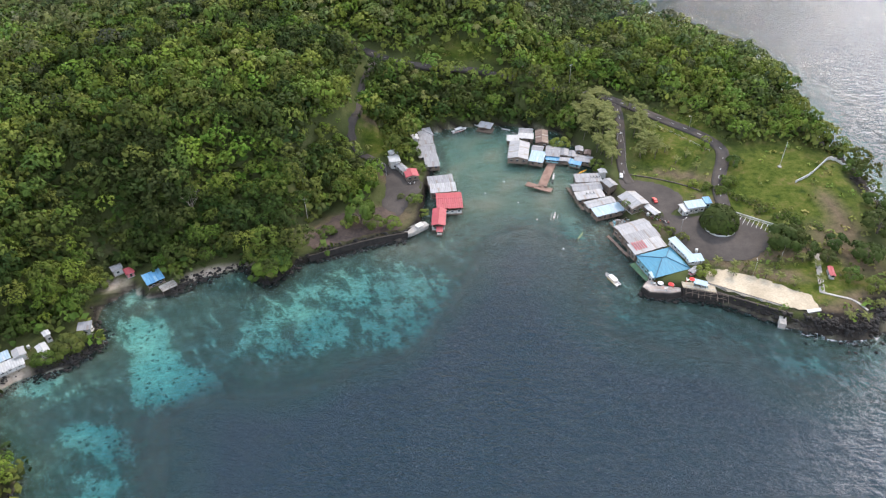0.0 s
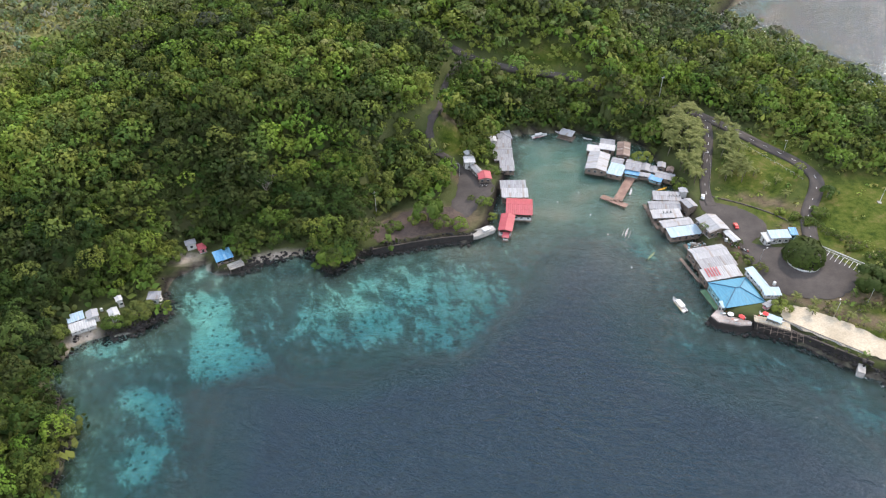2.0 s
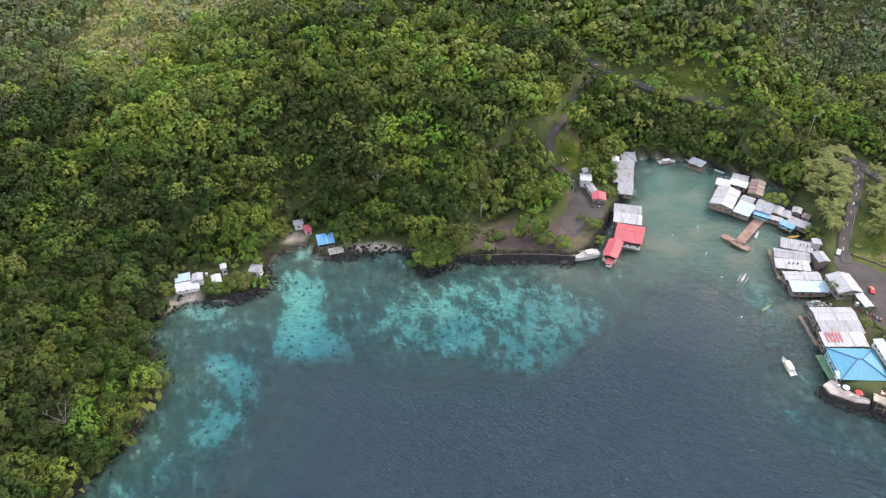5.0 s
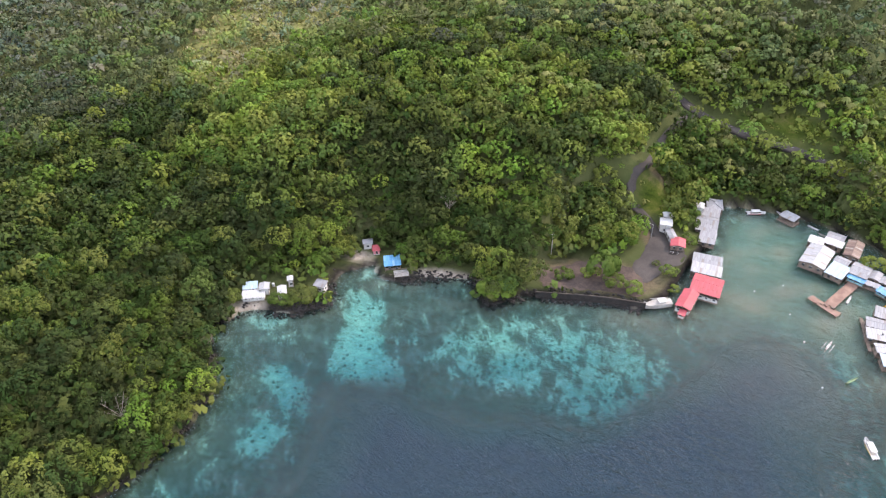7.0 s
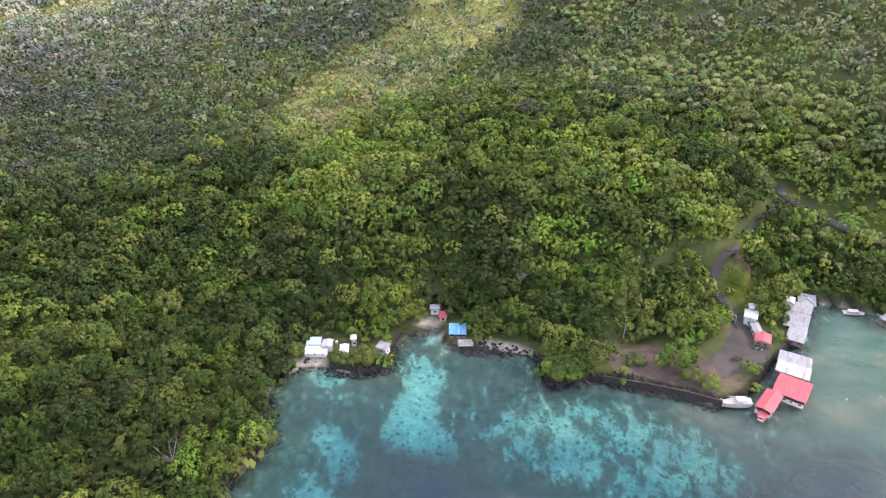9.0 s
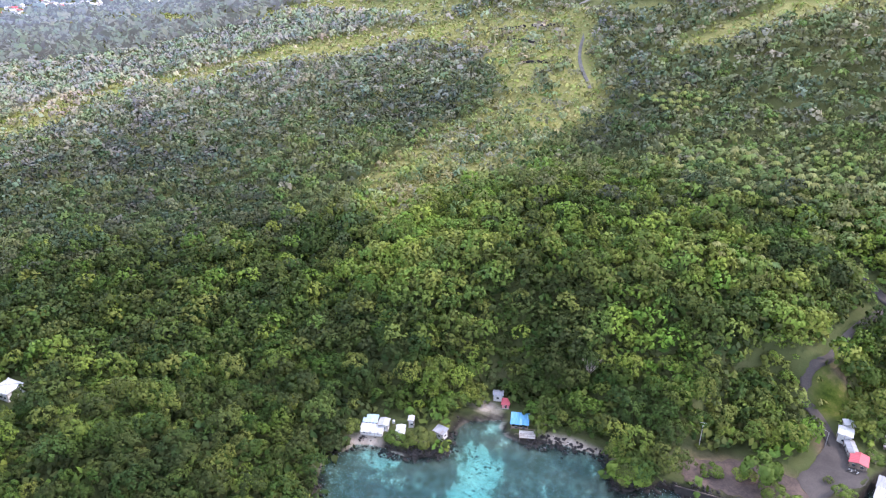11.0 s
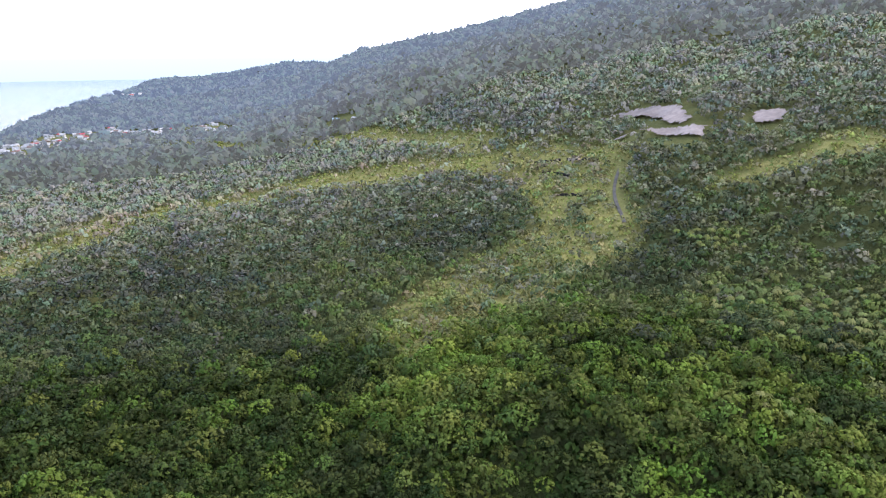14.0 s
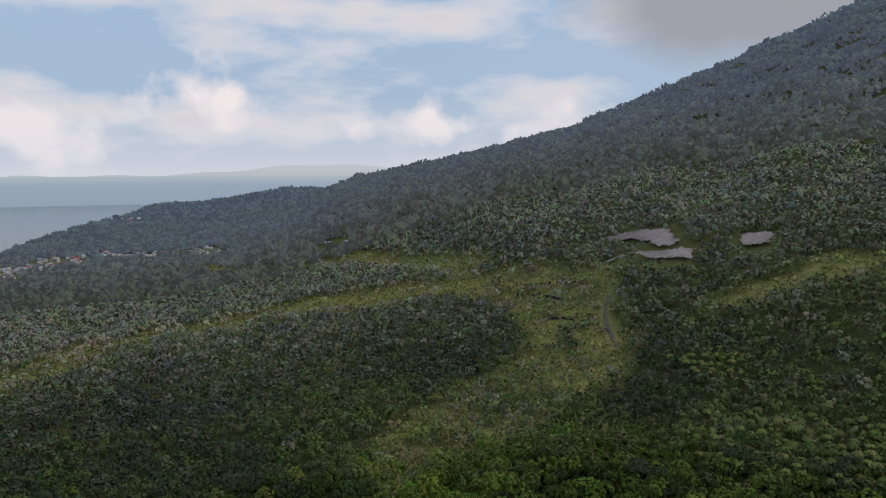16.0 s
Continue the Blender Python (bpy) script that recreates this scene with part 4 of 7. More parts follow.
# from about 400 m on the leaf colour holds some painted haze
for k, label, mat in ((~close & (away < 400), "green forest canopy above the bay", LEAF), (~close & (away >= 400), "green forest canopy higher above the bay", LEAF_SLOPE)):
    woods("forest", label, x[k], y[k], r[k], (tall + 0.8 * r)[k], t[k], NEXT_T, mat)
x, y = plant(4.1, 0, 430, (37, 88), 0.2)
# tint lowered: shade in the gaps between crowns is put into the colour
woods("undergrowth", "low green bushes filling the forest floor", x, y, rng.uniform(2.4, 4.2, len(x)), rng.uniform(0.4, 4.0, len(x)), np.maximum(tree_tint(x, y) - 0.10, 0.02), LOW_T, LEAF)
x, y = plant(5.7, 430, 1050, (37, 87), 6)
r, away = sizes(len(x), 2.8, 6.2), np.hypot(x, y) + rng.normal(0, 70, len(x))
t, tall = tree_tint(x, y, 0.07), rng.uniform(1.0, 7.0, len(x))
# bands by distance, each with more haze in its leaf colour
for low, high, label, mat in ((0, 540, "hillside forest canopy farther up the slope", LEAF_SLOPE), (540, 690, "forest canopy on the middle slope", LEAF_MID), (690, 840, "forest canopy on the upper slope, greyed by painted haze", LEAF_HIGH), (840, 2000, "forest canopy below the mountain, greyed by painted haze", LEAF_TOP)):
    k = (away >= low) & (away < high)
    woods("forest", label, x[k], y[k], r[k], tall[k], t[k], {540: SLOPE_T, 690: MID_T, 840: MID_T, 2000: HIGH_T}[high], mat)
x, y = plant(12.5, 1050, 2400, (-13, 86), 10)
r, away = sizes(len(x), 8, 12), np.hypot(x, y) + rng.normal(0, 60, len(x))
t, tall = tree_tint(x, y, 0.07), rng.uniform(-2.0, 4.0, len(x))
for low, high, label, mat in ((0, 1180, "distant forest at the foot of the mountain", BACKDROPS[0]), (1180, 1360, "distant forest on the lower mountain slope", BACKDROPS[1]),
                              (1360, 1650, "distant forest on the mountain slope, paled by a haze glow", BACKDROPS[2]), (1650, 9000, "distant mountain slope forest with a bluish haze glow", BACKDROPS[3])):
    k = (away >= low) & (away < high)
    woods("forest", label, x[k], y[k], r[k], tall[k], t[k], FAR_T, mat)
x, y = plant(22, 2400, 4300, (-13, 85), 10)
woods("forest", "far forest on the volcano flank with a bluish haze glow", x, y, rng.uniform(14, 20, len(x)), rng.uniform(-9.0, -6.0, len(x)), tree_tint(x, y), FAR_T, BACKDROPS[4])

# coconut crowns among the broadleaf trees
x, y = scatter(-420, 60, 250, 640, 7.0)
keep = (blobs(x, y, PALM_SPOTS) > rng.random(len(x)) * 0.9) & ~open_ground(x, y, 4.0) & (coast_distance(x, y) > 12)
x, y = x[keep], y[keep]
woods("palm_wood", "grey-green coconut palm crowns rising from the forest", x, y, rng.uniform(2.6, 3.6, len(x)), rng.uniform(7.0, 10.0, len(x)), np.clip(rng.normal(0.42, 0.16, len(x)), 0.2, 0.95), PALM_T, LEAF_PALM)

# scrub on the open slopes: tall grass tufts and dry rounded shrubs
x, y = scatter(-1300, 220, 100, 760, 4.6)
keep = in_view(x, y, 0, 1320, (42, 92))
x, y = x[keep], y[keep]
g, wild = np.maximum(blobs(x, y, GRASS_SPOTS), scrub_weight(x, y)), x < -60
d, lawn = coast_distance(x, y), within(x, y, LAWN_MID) | within(x, y, LAWN_TOP) | within(x, y, LAWN_EAST) | within(x, y, YARD_WEST) | within(x, y, BANK)
paved = within(x, y, PLAZA) | within(x, y, BEACH_AREA) | within(x, y, APRON) | within(x, y, EARTH) | within(x, y, SHORE_EAST) | within(x, y, SHORE_WEST)
for line, half in ROADS:
    paved |= near_line(x, y, line) < half + 1.8
clump = smooth(ripple(x, y, 21, 77) * 1.6 - 0.4)
keep = (g > 0.15) & (d > 4) & ~paved & (rng.random(len(x)) < np.where(lawn, 0.12 + 0.55 * clump, 0.85))
x, y, wild, clump = x[keep], y[keep], wild[keep], clump[keep]
patch = smooth(0.5 + 0.8 * ripple(x, y, 34, 78))
t = np.where(wild, 0.5 + 0.36 * patch + rng.normal(0, 0.11, len(x)), rng.normal(0.4, 0.13, len(x)))
woods("scrub", "yellow-green scrub and dry shrubs on open slopes", x, y, np.where(wild, rng.uniform(1.3, 2.2, len(x)) + 1.6 * patch * rng.random(len(x)), rng.uniform(0.8, 2.0, len(x))), rng.uniform(-0.3, 0.3, len(x)), np.clip(t, 0.2, 1.0), LOW_T, LEAF_SCRUB)

# fresh bushes crowding the lane above the jetty
x, y = scatter(-110, -20, 290, 400, 3.4)
keep = (blobs(x, y, [(-74, 326, 17, 36, -8), (-66, 352, 12, 26, 0), (-30, 350, 20, 30, 40)]) > 0.35 * rng.random(len(x)) + 0.2) & (near_line(x, y, ROAD_A) > 4.6) & ~within(x, y, SHORE_WEST) & ~within(x, y, YARD_WEST) & (coast_distance(x, y) > 5)
x, y = x[keep], y[keep]
woods("bushes", "fresh yellow-green bushes crowding the lane", x, y, sizes(len(x), 1.6, 3.6), rng.uniform(0.2, 1.6, len(x)), np.clip(rng.normal(0.52, 0.09, len(x)), 0.2, 0.7), SLOPE_T, LEAF)

# grey-leaved round bushes on the meadow and the west crest
x, y = scatter(-830, -240, 90, 640, 6.5)
w = soft_area(x, y, MEADOW, 6) * (0.30 + 0.7 * blobs(x, y, [(-330, 400, 62, 52, 70), (-320, 340, 40, 30, 60)])) + 0.5 * blobs(x, y, [(-740, 150, 60, 30, 60)])
keep = (rng.random(len(x)) < 0.75 * w) & (near_line(x, y, TRACK) > 6)
x, y = x[keep], y[keep]
woods("bushes", "rounded grey-leaved bushes dotted over the yellow meadow", x, y, sizes(len(x), 2.2, 5.0), rng.uniform(0.0, 0.8, len(x)), np.clip(rng.normal(0.5, 0.2, len(x)), 0, 1), SLOPE_T, LEAF_GREY)

# ---- roads, yards, beaches ----
from mathutils import geometry


def part(name, bm, mat, parent=None, label=""):
    """Links a bmesh as one mesh object under a thing or a part."""
    me = bpy.data.meshes.new(name)
    bm.to_mesh(me)
    bm.free()
    me.materials.append(mat)
    ob = new(name, me)
    if parent is not None:
        ob.parent = parent
    return tagged(ob, label)


def empty(name, x, y, z, turn=0.0):
    ob = new(name)
    ob.empty_display_size = 0.5
    ob.matrix_basis = pose(x, y, z, 0, 0, turn)
    return ob


def add_box(bm, x, y, z, sx, sy, sz, turn=0.0, bevel=0.0):
    """A box centred at x, y with its foot at z."""
    m = pose(x, y, z + sz / 2, 0, 0, turn) @ Matrix.Diagonal((sx, sy, sz, 1))
    g = bmesh.ops.create_cube(bm, size=1.0, matrix=m)
    if bevel:
        bmesh.ops.bevel(bm, geom=list({e for v in g["verts"] for e in v.link_edges}), offset=bevel, segments=1, affect="EDGES")
    return g["verts"]


def box(name, x, y, z, sx, sy, sz, mat, parent, turn=0.0, label="", bevel=0.0):
    bm = bmesh.new()
    add_box(bm, x, y, z, sx, sy, sz, turn, bevel)
    return part(name, bm, mat, parent, label)


def rod(bm, a, b, r1, r2=None, sides=6):
    a, b = Vector(a), Vector(b)
    m = Matrix.Translation((a + b) / 2) @ (b - a).to_track_quat("Z", "Y").to_matrix().to_4x4()
    bmesh.ops.create_cone(bm, cap_ends=True, segments=sides, radius1=r1, radius2=r1 if r2 is None else r2, depth=(b - a).length, matrix=m)


def gz_at(x, y):
    return float(max(height(np.array([x]), np.array([y]))[0], 0.0))


def ragged(poly, step, wobble, seed):
    """The outline of a worn patch of ground: corners rounded, edges uneven."""
    r, out = np.random.default_rng(seed), []
    for (ax, ay), (bx, by) in zip(poly, poly[1:] + poly[:1]):
        n = max(2, int(math.hypot(bx - ax, by - ay) / step))
        for k in range(n):
            out.append((ax + (bx - ax) * k / n, ay + (by - ay) * k / n))
    p = np.array(out)
    for _ in range(2):
        p = (np.roll(p, 1, 0) + 2 * p + np.roll(p, -1, 0)) / 4
    return p + r.normal(0, wobble, p.shape)


def draped(name, poly, mat, lift, label, category, wobble=0.3, seed=1):
    p = ragged(poly, 1.6, wobble, seed)
    x, y = np.meshgrid(np.arange(p[:, 0].min(), p[:, 0].max(), 2.0), np.arange(p[:, 1].min(), p[:, 1].max(), 2.0))
    x, y = x.ravel(), y.ravel()
    ring = [tuple(q) for q in p]
    keep = within(x, y, ring) & (near_line(x, y, ring + ring[:1]) > 0.8)
    pts = [Vector(q) for q in ring] + [Vector(q) for q in zip(x[keep], y[keep])]
    n = len(ring)
    v, _, f, *_ = geometry.delaunay_2d_cdt(pts, [(k, (k + 1) % n) for k in range(n)], [], 1, 1e-4)
    vx, vy = np.array([q.x for q in v]), np.array([q.y for q in v])
    me = mesh_from(name, np.stack([vx, vy, np.maximum(height(vx, vy), 0.2) + lift], -1), [], [list(q) for q in f], True)
    me.materials.append(mat)
    return tagged(new(name, me), label, category, kind="structure")


def path_points(line, step):
    """The line rounded and cut into even steps, with the way across at each."""
    p = np.array(line, float)
    for _ in range(3):
        q = np.empty((2 * len(p) - 2, 2))
        q[0::2], q[1::2] = 0.75 * p[:-1] + 0.25 * p[1:], 0.25 * p[:-1] + 0.75 * p[1:]
        p = np.r_[p[:1], q, p[-1:]]
    s = np.r_[0, np.cumsum(np.hypot(*np.diff(p, axis=0).T))]
    at = np.arange(0, s[-1], step)
    x, y = np.interp(at, s, p[:, 0]), np.interp(at, s, p[:, 1])
    t = np.stack([np.gradient(x), np.gradient(y)], -1)
    t /= np.linalg.norm(t, axis=1)[:, None]
    return x, y, -t[:, 1], t[:, 0]


def road(name, line, half, label, dashes=True):
    x, y, nx, ny = path_points(line, 2.0)
    across = np.linspace(-half, half, 5)
    vx, vy = x[:, None] + nx[:, None] * across, y[:, None] + ny[:, None] * across
    vz = np.maximum.accumulate(np.zeros(1)) + height(x, y)[:, None] * 0.6 + height(vx, vy) * 0.4 + 0.45
    vx, vy = np.c_[vx[:, :1], vx, vx[:, -1:]], np.c_[vy[:, :1], vy, vy[:, -1:]]
    vz = np.c_[vz[:, :1] - 1.2, vz, vz[:, -1:] - 1.2]
    n, w = vx.shape
    i, j = np.meshgrid(np.arange(n - 1), np.arange(w - 1), indexing="ij")
    k = (i * w + j).ravel()
    me = mesh_from(name, np.stack([vx, vy, vz], -1).reshape(-1, 3), np.stack([k, k + 1, k + w + 1, k + w], -1))
    me.materials.append(ASPHALT)
    ob = tagged(new(name, me), label, "road", kind="structure")
    if dashes:
        for k in range(2, n - 2, 4):
            turn = math.degrees(math.atan2(-nx[k], ny[k]))
            box("road_line", x[k], y[k], vz[k, 3] + 0.01, 2.6, 0.22, 0.03, PAINT, ob, turn)
    return ob


road("road", ROAD_A, 2.4, "narrow grey asphalt lane winding down to the jetty", False)
road("road", ROAD_B, 3.3, "grey asphalt road with dashed centre line")
road("road", ROAD_C, 2.4, "straight asphalt lane between coconut palms")
track = road("road", TRACK, 1.4, "pale track over the grassy ridge", False)
track.data.materials[0] = GRAVEL
draped("pavement", PLAZA, ASPHALT, 0.25, "worn dark asphalt car park", "car park", 0.35, 1)
draped("pavement", APRON, ASPHALT, 0.25, "grey asphalt turning place by the jetty", "car park", 0.35, 2)
draped("sand_yard", BEACH_AREA, BEACH, 0.3, "pale raked sand yard behind the sea wall", "sand", 0.3, 3)
draped("dark_earth", EARTH, SOIL, 0.2, "bare dark brown earth along the shore", "earth", 0.5, 4)

for k, pit in enumerate(PITS):
    draped("quarry_floor", pit, PALE_SOIL, 3.5, "bare pale soil of a hillside quarry", "quarry", 1.5, 10 + k)

# parking bays
bays = tagged(new("parking_bays"), "white painted parking bays on dark asphalt", "parking bays", kind="structure")
ax, ay, bx, by = 131.5, 262.0, 143.0, 254.5
turn = math.degrees(math.atan2(by - ay, bx - ax))
long = math.hypot(bx - ax, by - ay)
for k in range(8):
    q = k / 7
    box("bay_line", ax + (bx - ax) * q - 1.4, ay + (by - ay) * q - 2.1, 5.55, 0.22, 5.0, 0.04, PAINT, bays, turn)
box("bay_line", (ax + bx) / 2 + 0.2, (ay + by) / 2 + 0.5, 5.55, long + 4, 0.25, 0.05, PAINT, bays, turn)
kerb = tagged(new("kerb"), "white painted concrete kerb beside the bays", "kerb", kind="structure")
for k in range(14):
    q = (k - 3) / 10
    box("kerb_stone", ax + (bx - ax) * q + 1.2, ay + (by - ay) * q + 1.6, 5.2, long / 10 - 0.05, 0.35, 0.55, WHITE_WALL, kerb, turn, bevel=0.05)


def sea_wall(name, line, low, top, thick, mat, label):
    """A wall of blocks along a shore line, with a pale coping."""
    x, y, nx, ny = path_points(line, 2.2)
    ob = tagged(new(name), label, "sea wall", kind="structure")
    for k in range(len(x) - 1):
        turn = math.degrees(math.atan2(-nx[k], ny[k]))
        box("wall_block", x[k], y[k], low, 2.28, thick, top - low + random.uniform(-0.12, 0.12), mat, ob, turn)
        box("coping", x[k], y[k], top + 0.13, 2.25, thick * 0.5, 0.14, DULL, ob, turn)
    return ob


sea_wall("sea_wall", [(-24, 254.5), (-41, 249.5), (-63, 239.5), (-69, 237)], -0.5, 3.1, 0.8, LAVA, "black lava stone sea wall with a pale coping")
sea_wall("sea_wall", [(104, 213.5), (116, 207.5), (128, 201.5), (134, 199.2)], -0.5, 4.4, 0.9, LAVA, "black lava stone sea wall below the sand")
sea_wall("sea_wall", [(104, 217), (116, 210.8), (128, 204.6), (133, 202)], 3.0, 5.1, 0.4, CONCRETE, "low concrete wall edging the sand")


def field_wall(line):
    """A low dry wall of dark lava stones, a block at a time, across the meadow."""
    x, y, nx, ny = path_points(line, 3.0)
    r, ob = random.Random(int(abs(line[0][0]))), tagged(new("field_wall"), "low dark lava stone wall across the yellow meadow", "stone wall", "meadow walls")
    for k in range(len(x)):
        turn = math.degrees(math.atan2(-nx[k], ny[k]))
        box("stone", x[k] + r.uniform(-0.3, 0.3), y[k] + r.uniform(-0.3, 0.3), gz_at(x[k], y[k]) - 0.4, 2.8 + r.uniform(-0.3, 0.3), 1.3, 2.6 + r.uniform(-0.7, 0.5), LAVA, ob, turn + r.uniform(-8, 8), bevel=0.2)
    return ob


for line in ([(-481, 580), (-468, 585), (-455, 588)], [(-445, 589), (-428, 588), (-412, 585)], [(-459, 569), (-438, 568), (-418, 564)], [(-400, 525), (-388, 528), (-375, 530)]):
    field_wall(line)


def rocks(name, label, x, y, size, mat):
    """Boulders in one mesh."""
    ico = bmesh.new()
    bmesh.ops.create_icosphere(ico, subdivisions=1, radius=1.0)
    bv = np.array([v.co[:] for v in ico.verts])
    bf = np.array([[v.index for v in f.verts] for f in ico.faces])
    ico.free()
    n = len(x)
    v = bv[None] * (1 + rng.normal(0, 0.22, (n, len(bv), 1))) * size[:, None, None] * rng.uniform(0.6, 1.2, (n, 1, 3)) * (1.15, 1.15, 0.6)
    v = v + np.stack([x, y, np.maximum(height(x, y), -0.4) + size * 0.15], -1)[:, None]
    f = (np.arange(n) * len(bv))[:, None, None] + bf
    me = mesh_from(name, v.reshape(-1, 3), [], f.reshape(-1, 3))
    me.materials.append(mat)
    return tagged(new(name, me), label, "rocks", kind="stuff")


rx, ry = [], []
for line, many, wide in ((COAST_RIGHT[4:20], 1900, 7.0), (COAST_RIGHT[19:24], 260, 2.5), (COAST_LEFT[4:13], 760, 2.6), (COAST_LEFT[15:28], 620, 3.0), ([(-160, 171), (-150, 176), (-142, 186), (-141, 194), (-148, 199)], 420, 3.0), ([(-122, 217), (-114, 224), (-108, 227)], 160, 4.0), ([(173, 203), (160, 193), (149, 192), (136, 197)], 420, 6.0), ([(77, 217), (80, 213.6), (88, 212.6), (93, 213.6), (99, 212.4), (106, 210.4), (116, 205.6), (128, 199.6)], 900, 1.7), ([(-24, 253), (-41, 248), (-63, 238)], 420, 1.6)):
    x, y, nx, ny = path_points(line, 0.5)
    k = rng.integers(0, len(x), many)
    off = rng.normal(0, wide * 0.5, many)
    rx.append(x[k] + nx[k] * off)
    ry.append(y[k] + ny[k] * off)
rx, ry = np.concatenate(rx), np.concatenate(ry)
rocks("shore_rocks", "black lava boulders along the waterline", rx, ry, 0.25 + 0.75 * rng.random(len(rx)) ** 2, LAVA)

# ---- houses ----


def slope_sheets(lx, run, rise, sheet=0.95, thick=0.08, seed=0):
    """Roof sheets side by side, from the eave at y=0 up to y=run, z=rise; x from -lx/2 to lx/2. One mesh, a sheet an island."""
    r = np.random.default_rng(seed)
    bm = bmesh.new()
    n = max(3, round(lx / sheet))
    w = lx / n
    rows = 2 if run > 4.2 else 1
    for k in range(n):
        for q in range(rows):
            y0, y1 = run * q / rows, run * (q + 1) / rows + 0.12
            x0, x1 = -lx / 2 + k * w, -lx / 2 + (k + 1) * w
            lift = r.uniform(0.0, 0.05) + 0.03 * q
            e = r.uniform(-0.12, 0.12) if q == 0 else 0
            pts = [(x0, y0 + e), (x1 + 0.02, y0 + e), (x1 + 0.02, y1), (x0, y1)]
            low = [bm.verts.new((a, b, rise * b / run + lift)) for a, b in pts]
            mid = [bm.verts.new(((x0 + x1) / 2, b, rise * b / run + lift + 0.07)) for b in (y0 + e, y1)]
            under = [bm.verts.new((a, b, rise * b / run + lift - thick)) for a, b in pts]
            bm.faces.new((low[0], mid[0], mid[1], low[3]))
            bm.faces.new((mid[0], low[1], low[2], mid[1]))
            bm.faces.new(under[::-1])
            bm.faces.new((under[0], under[1], low[1], mid[0], low[0]))
            bm.faces.new((under[2], under[3], low[3], mid[1], low[2]))
            bm.faces.new((under[1], under[2], low[2], low[1]))
            bm.faces.new((under[3], under[0], low[0], low[3]))
    return bm


def place(ob, m):
    ob.matrix_basis = m
    return ob


def roof_parts(top, lx, ly, z, style, mat, pitch, seed, cap=None):
    """Roof over lx by ly with its eaves at z. style x or y: gable with the ridge along that way; m: one slope, low at -y; h: hipped."""
    cap = cap or mat
    if style in "xy":
        a, b = (lx, ly) if style == "x" else (ly, lx)
        rise = b / 2 * pitch
        for k, s in enumerate((0, 180)):
            ob = part("roof_slope", slope_sheets(a, b / 2, rise, seed=seed + k), mat, top)
            m = pose(0, 0, z, 0, 0, s + (0 if style == "x" else 90)) @ pose(0, -b / 2, 0)
            place(tagged(ob, kind="stuff"), m)
        bm = bmesh.new()
        v = [bm.verts.new((x, y, h)) for x in (-a / 2 - 0.08, a / 2 + 0.08) for y, h in ((-0.28, rise - 0.02), (0, rise + 0.15), (0.28, rise - 0.02))]
        bm.faces.new((v[0], v[3], v[4], v[1]))
        bm.faces.new((v[1], v[4], v[5], v[2]))
        place(part("ridge_cap", bm, cap, top), pose(0, 0, z, 0, 0, 0 if style == "x" else 90))
        for s in (-1, 1):                       # gable ends
            bm = bmesh.new()
            q = [bm.verts.new((s * (a / 2 - 0.45) + o, y, h)) for o in (-0.06, 0.06) for y, h in ((-b / 2 + 0.4, 0.0), (b / 2 - 0.4, 0.0), (0, rise - 0.12))]
            bm.faces.new(q[:3])
            bm.faces.new(q[3:][::-1])
            for i in range(3):
                bm.faces.new((q[i], q[(i + 1) % 3], q[3 + (i + 1) % 3], q[3 + i]))
            bmesh.ops.recalc_face_normals(bm, faces=bm.faces)
            place(part("gable", bm, WOOD_WALL, top), pose(0, 0, z, 0, 0, 0 if style == "x" else 90))
        return rise
    if style == "m":
        rise = ly * pitch * 0.45
        place(tagged(part("roof_slope", slope_sheets(lx, ly, rise, seed=seed), mat, top), kind="stuff"), pose(0, -ly / 2, z))
        return rise
    # hipped
    rise, half = min(lx, ly) / 2 * pitch, abs(lx - ly) / 2
    ends = [(-half, 0), (half, 0)] if lx >= ly else [(0, -half), (0, half)]
    if half < 0.3:
        ends = [(0, 0), (0, 0)]
    c = [(-lx / 2, -ly / 2), (lx / 2, -ly / 2), (lx / 2, ly / 2), (-lx / 2, ly / 2)]
    tops = [ends[0], ends[1], ends[1], ends[0]] if lx >= ly else [ends[0], ends[0], ends[1], ends[1]]
    for k in range(4):
        k2 = (k + 1) % 4
        bm = bmesh.new()
        lo = [(*c[k], z), (*c[k2], z)]
        hi = [(*tops[k2], z + rise), (*tops[k], z + rise)]
        n = max(4, round(math.dist(c[k], c[k2]) / 0.95))
        for i in range(n):
            q0, q1 = i / n, (i + 1) / n
            p = [Vector(lo[0]).lerp(lo[1], q0), Vector(lo[0]).lerp(lo[1], q1), Vector(hi[1]).lerp(hi[0], q1), Vector(hi[1]).lerp(hi[0], q0)]
            f = [bm.verts.new(v) for v in p] + [bm.verts.new(v - Vector((0, 0, 0.12))) for v in p]
            bm.faces.new(f[:4])
            bm.faces.new(f[4:][::-1])
            bm.faces.new((f[0], f[4], f[5], f[1]))
        bmesh.ops.remove_doubles(bm, verts=bm.verts, dist=1e-4) if half < 0.3 else None
        tagged(part("roof_slope", bm, mat, top), kind="stuff")
        bm = bmesh.new()
        rod(bm, (*c[k], z + 0.1), (*tops[k], z + rise + 0.1), 0.2, sides=5)
        part("ridge_cap", bm, cap, top)
    if half >= 0.3:
        bm = bmesh.new()
        rod(bm, (*ends[0], z + rise + 0.1), (*ends[1], z + rise + 0.1), 0.2, sides=5)
        part("ridge_cap", bm, cap, top)
    return rise


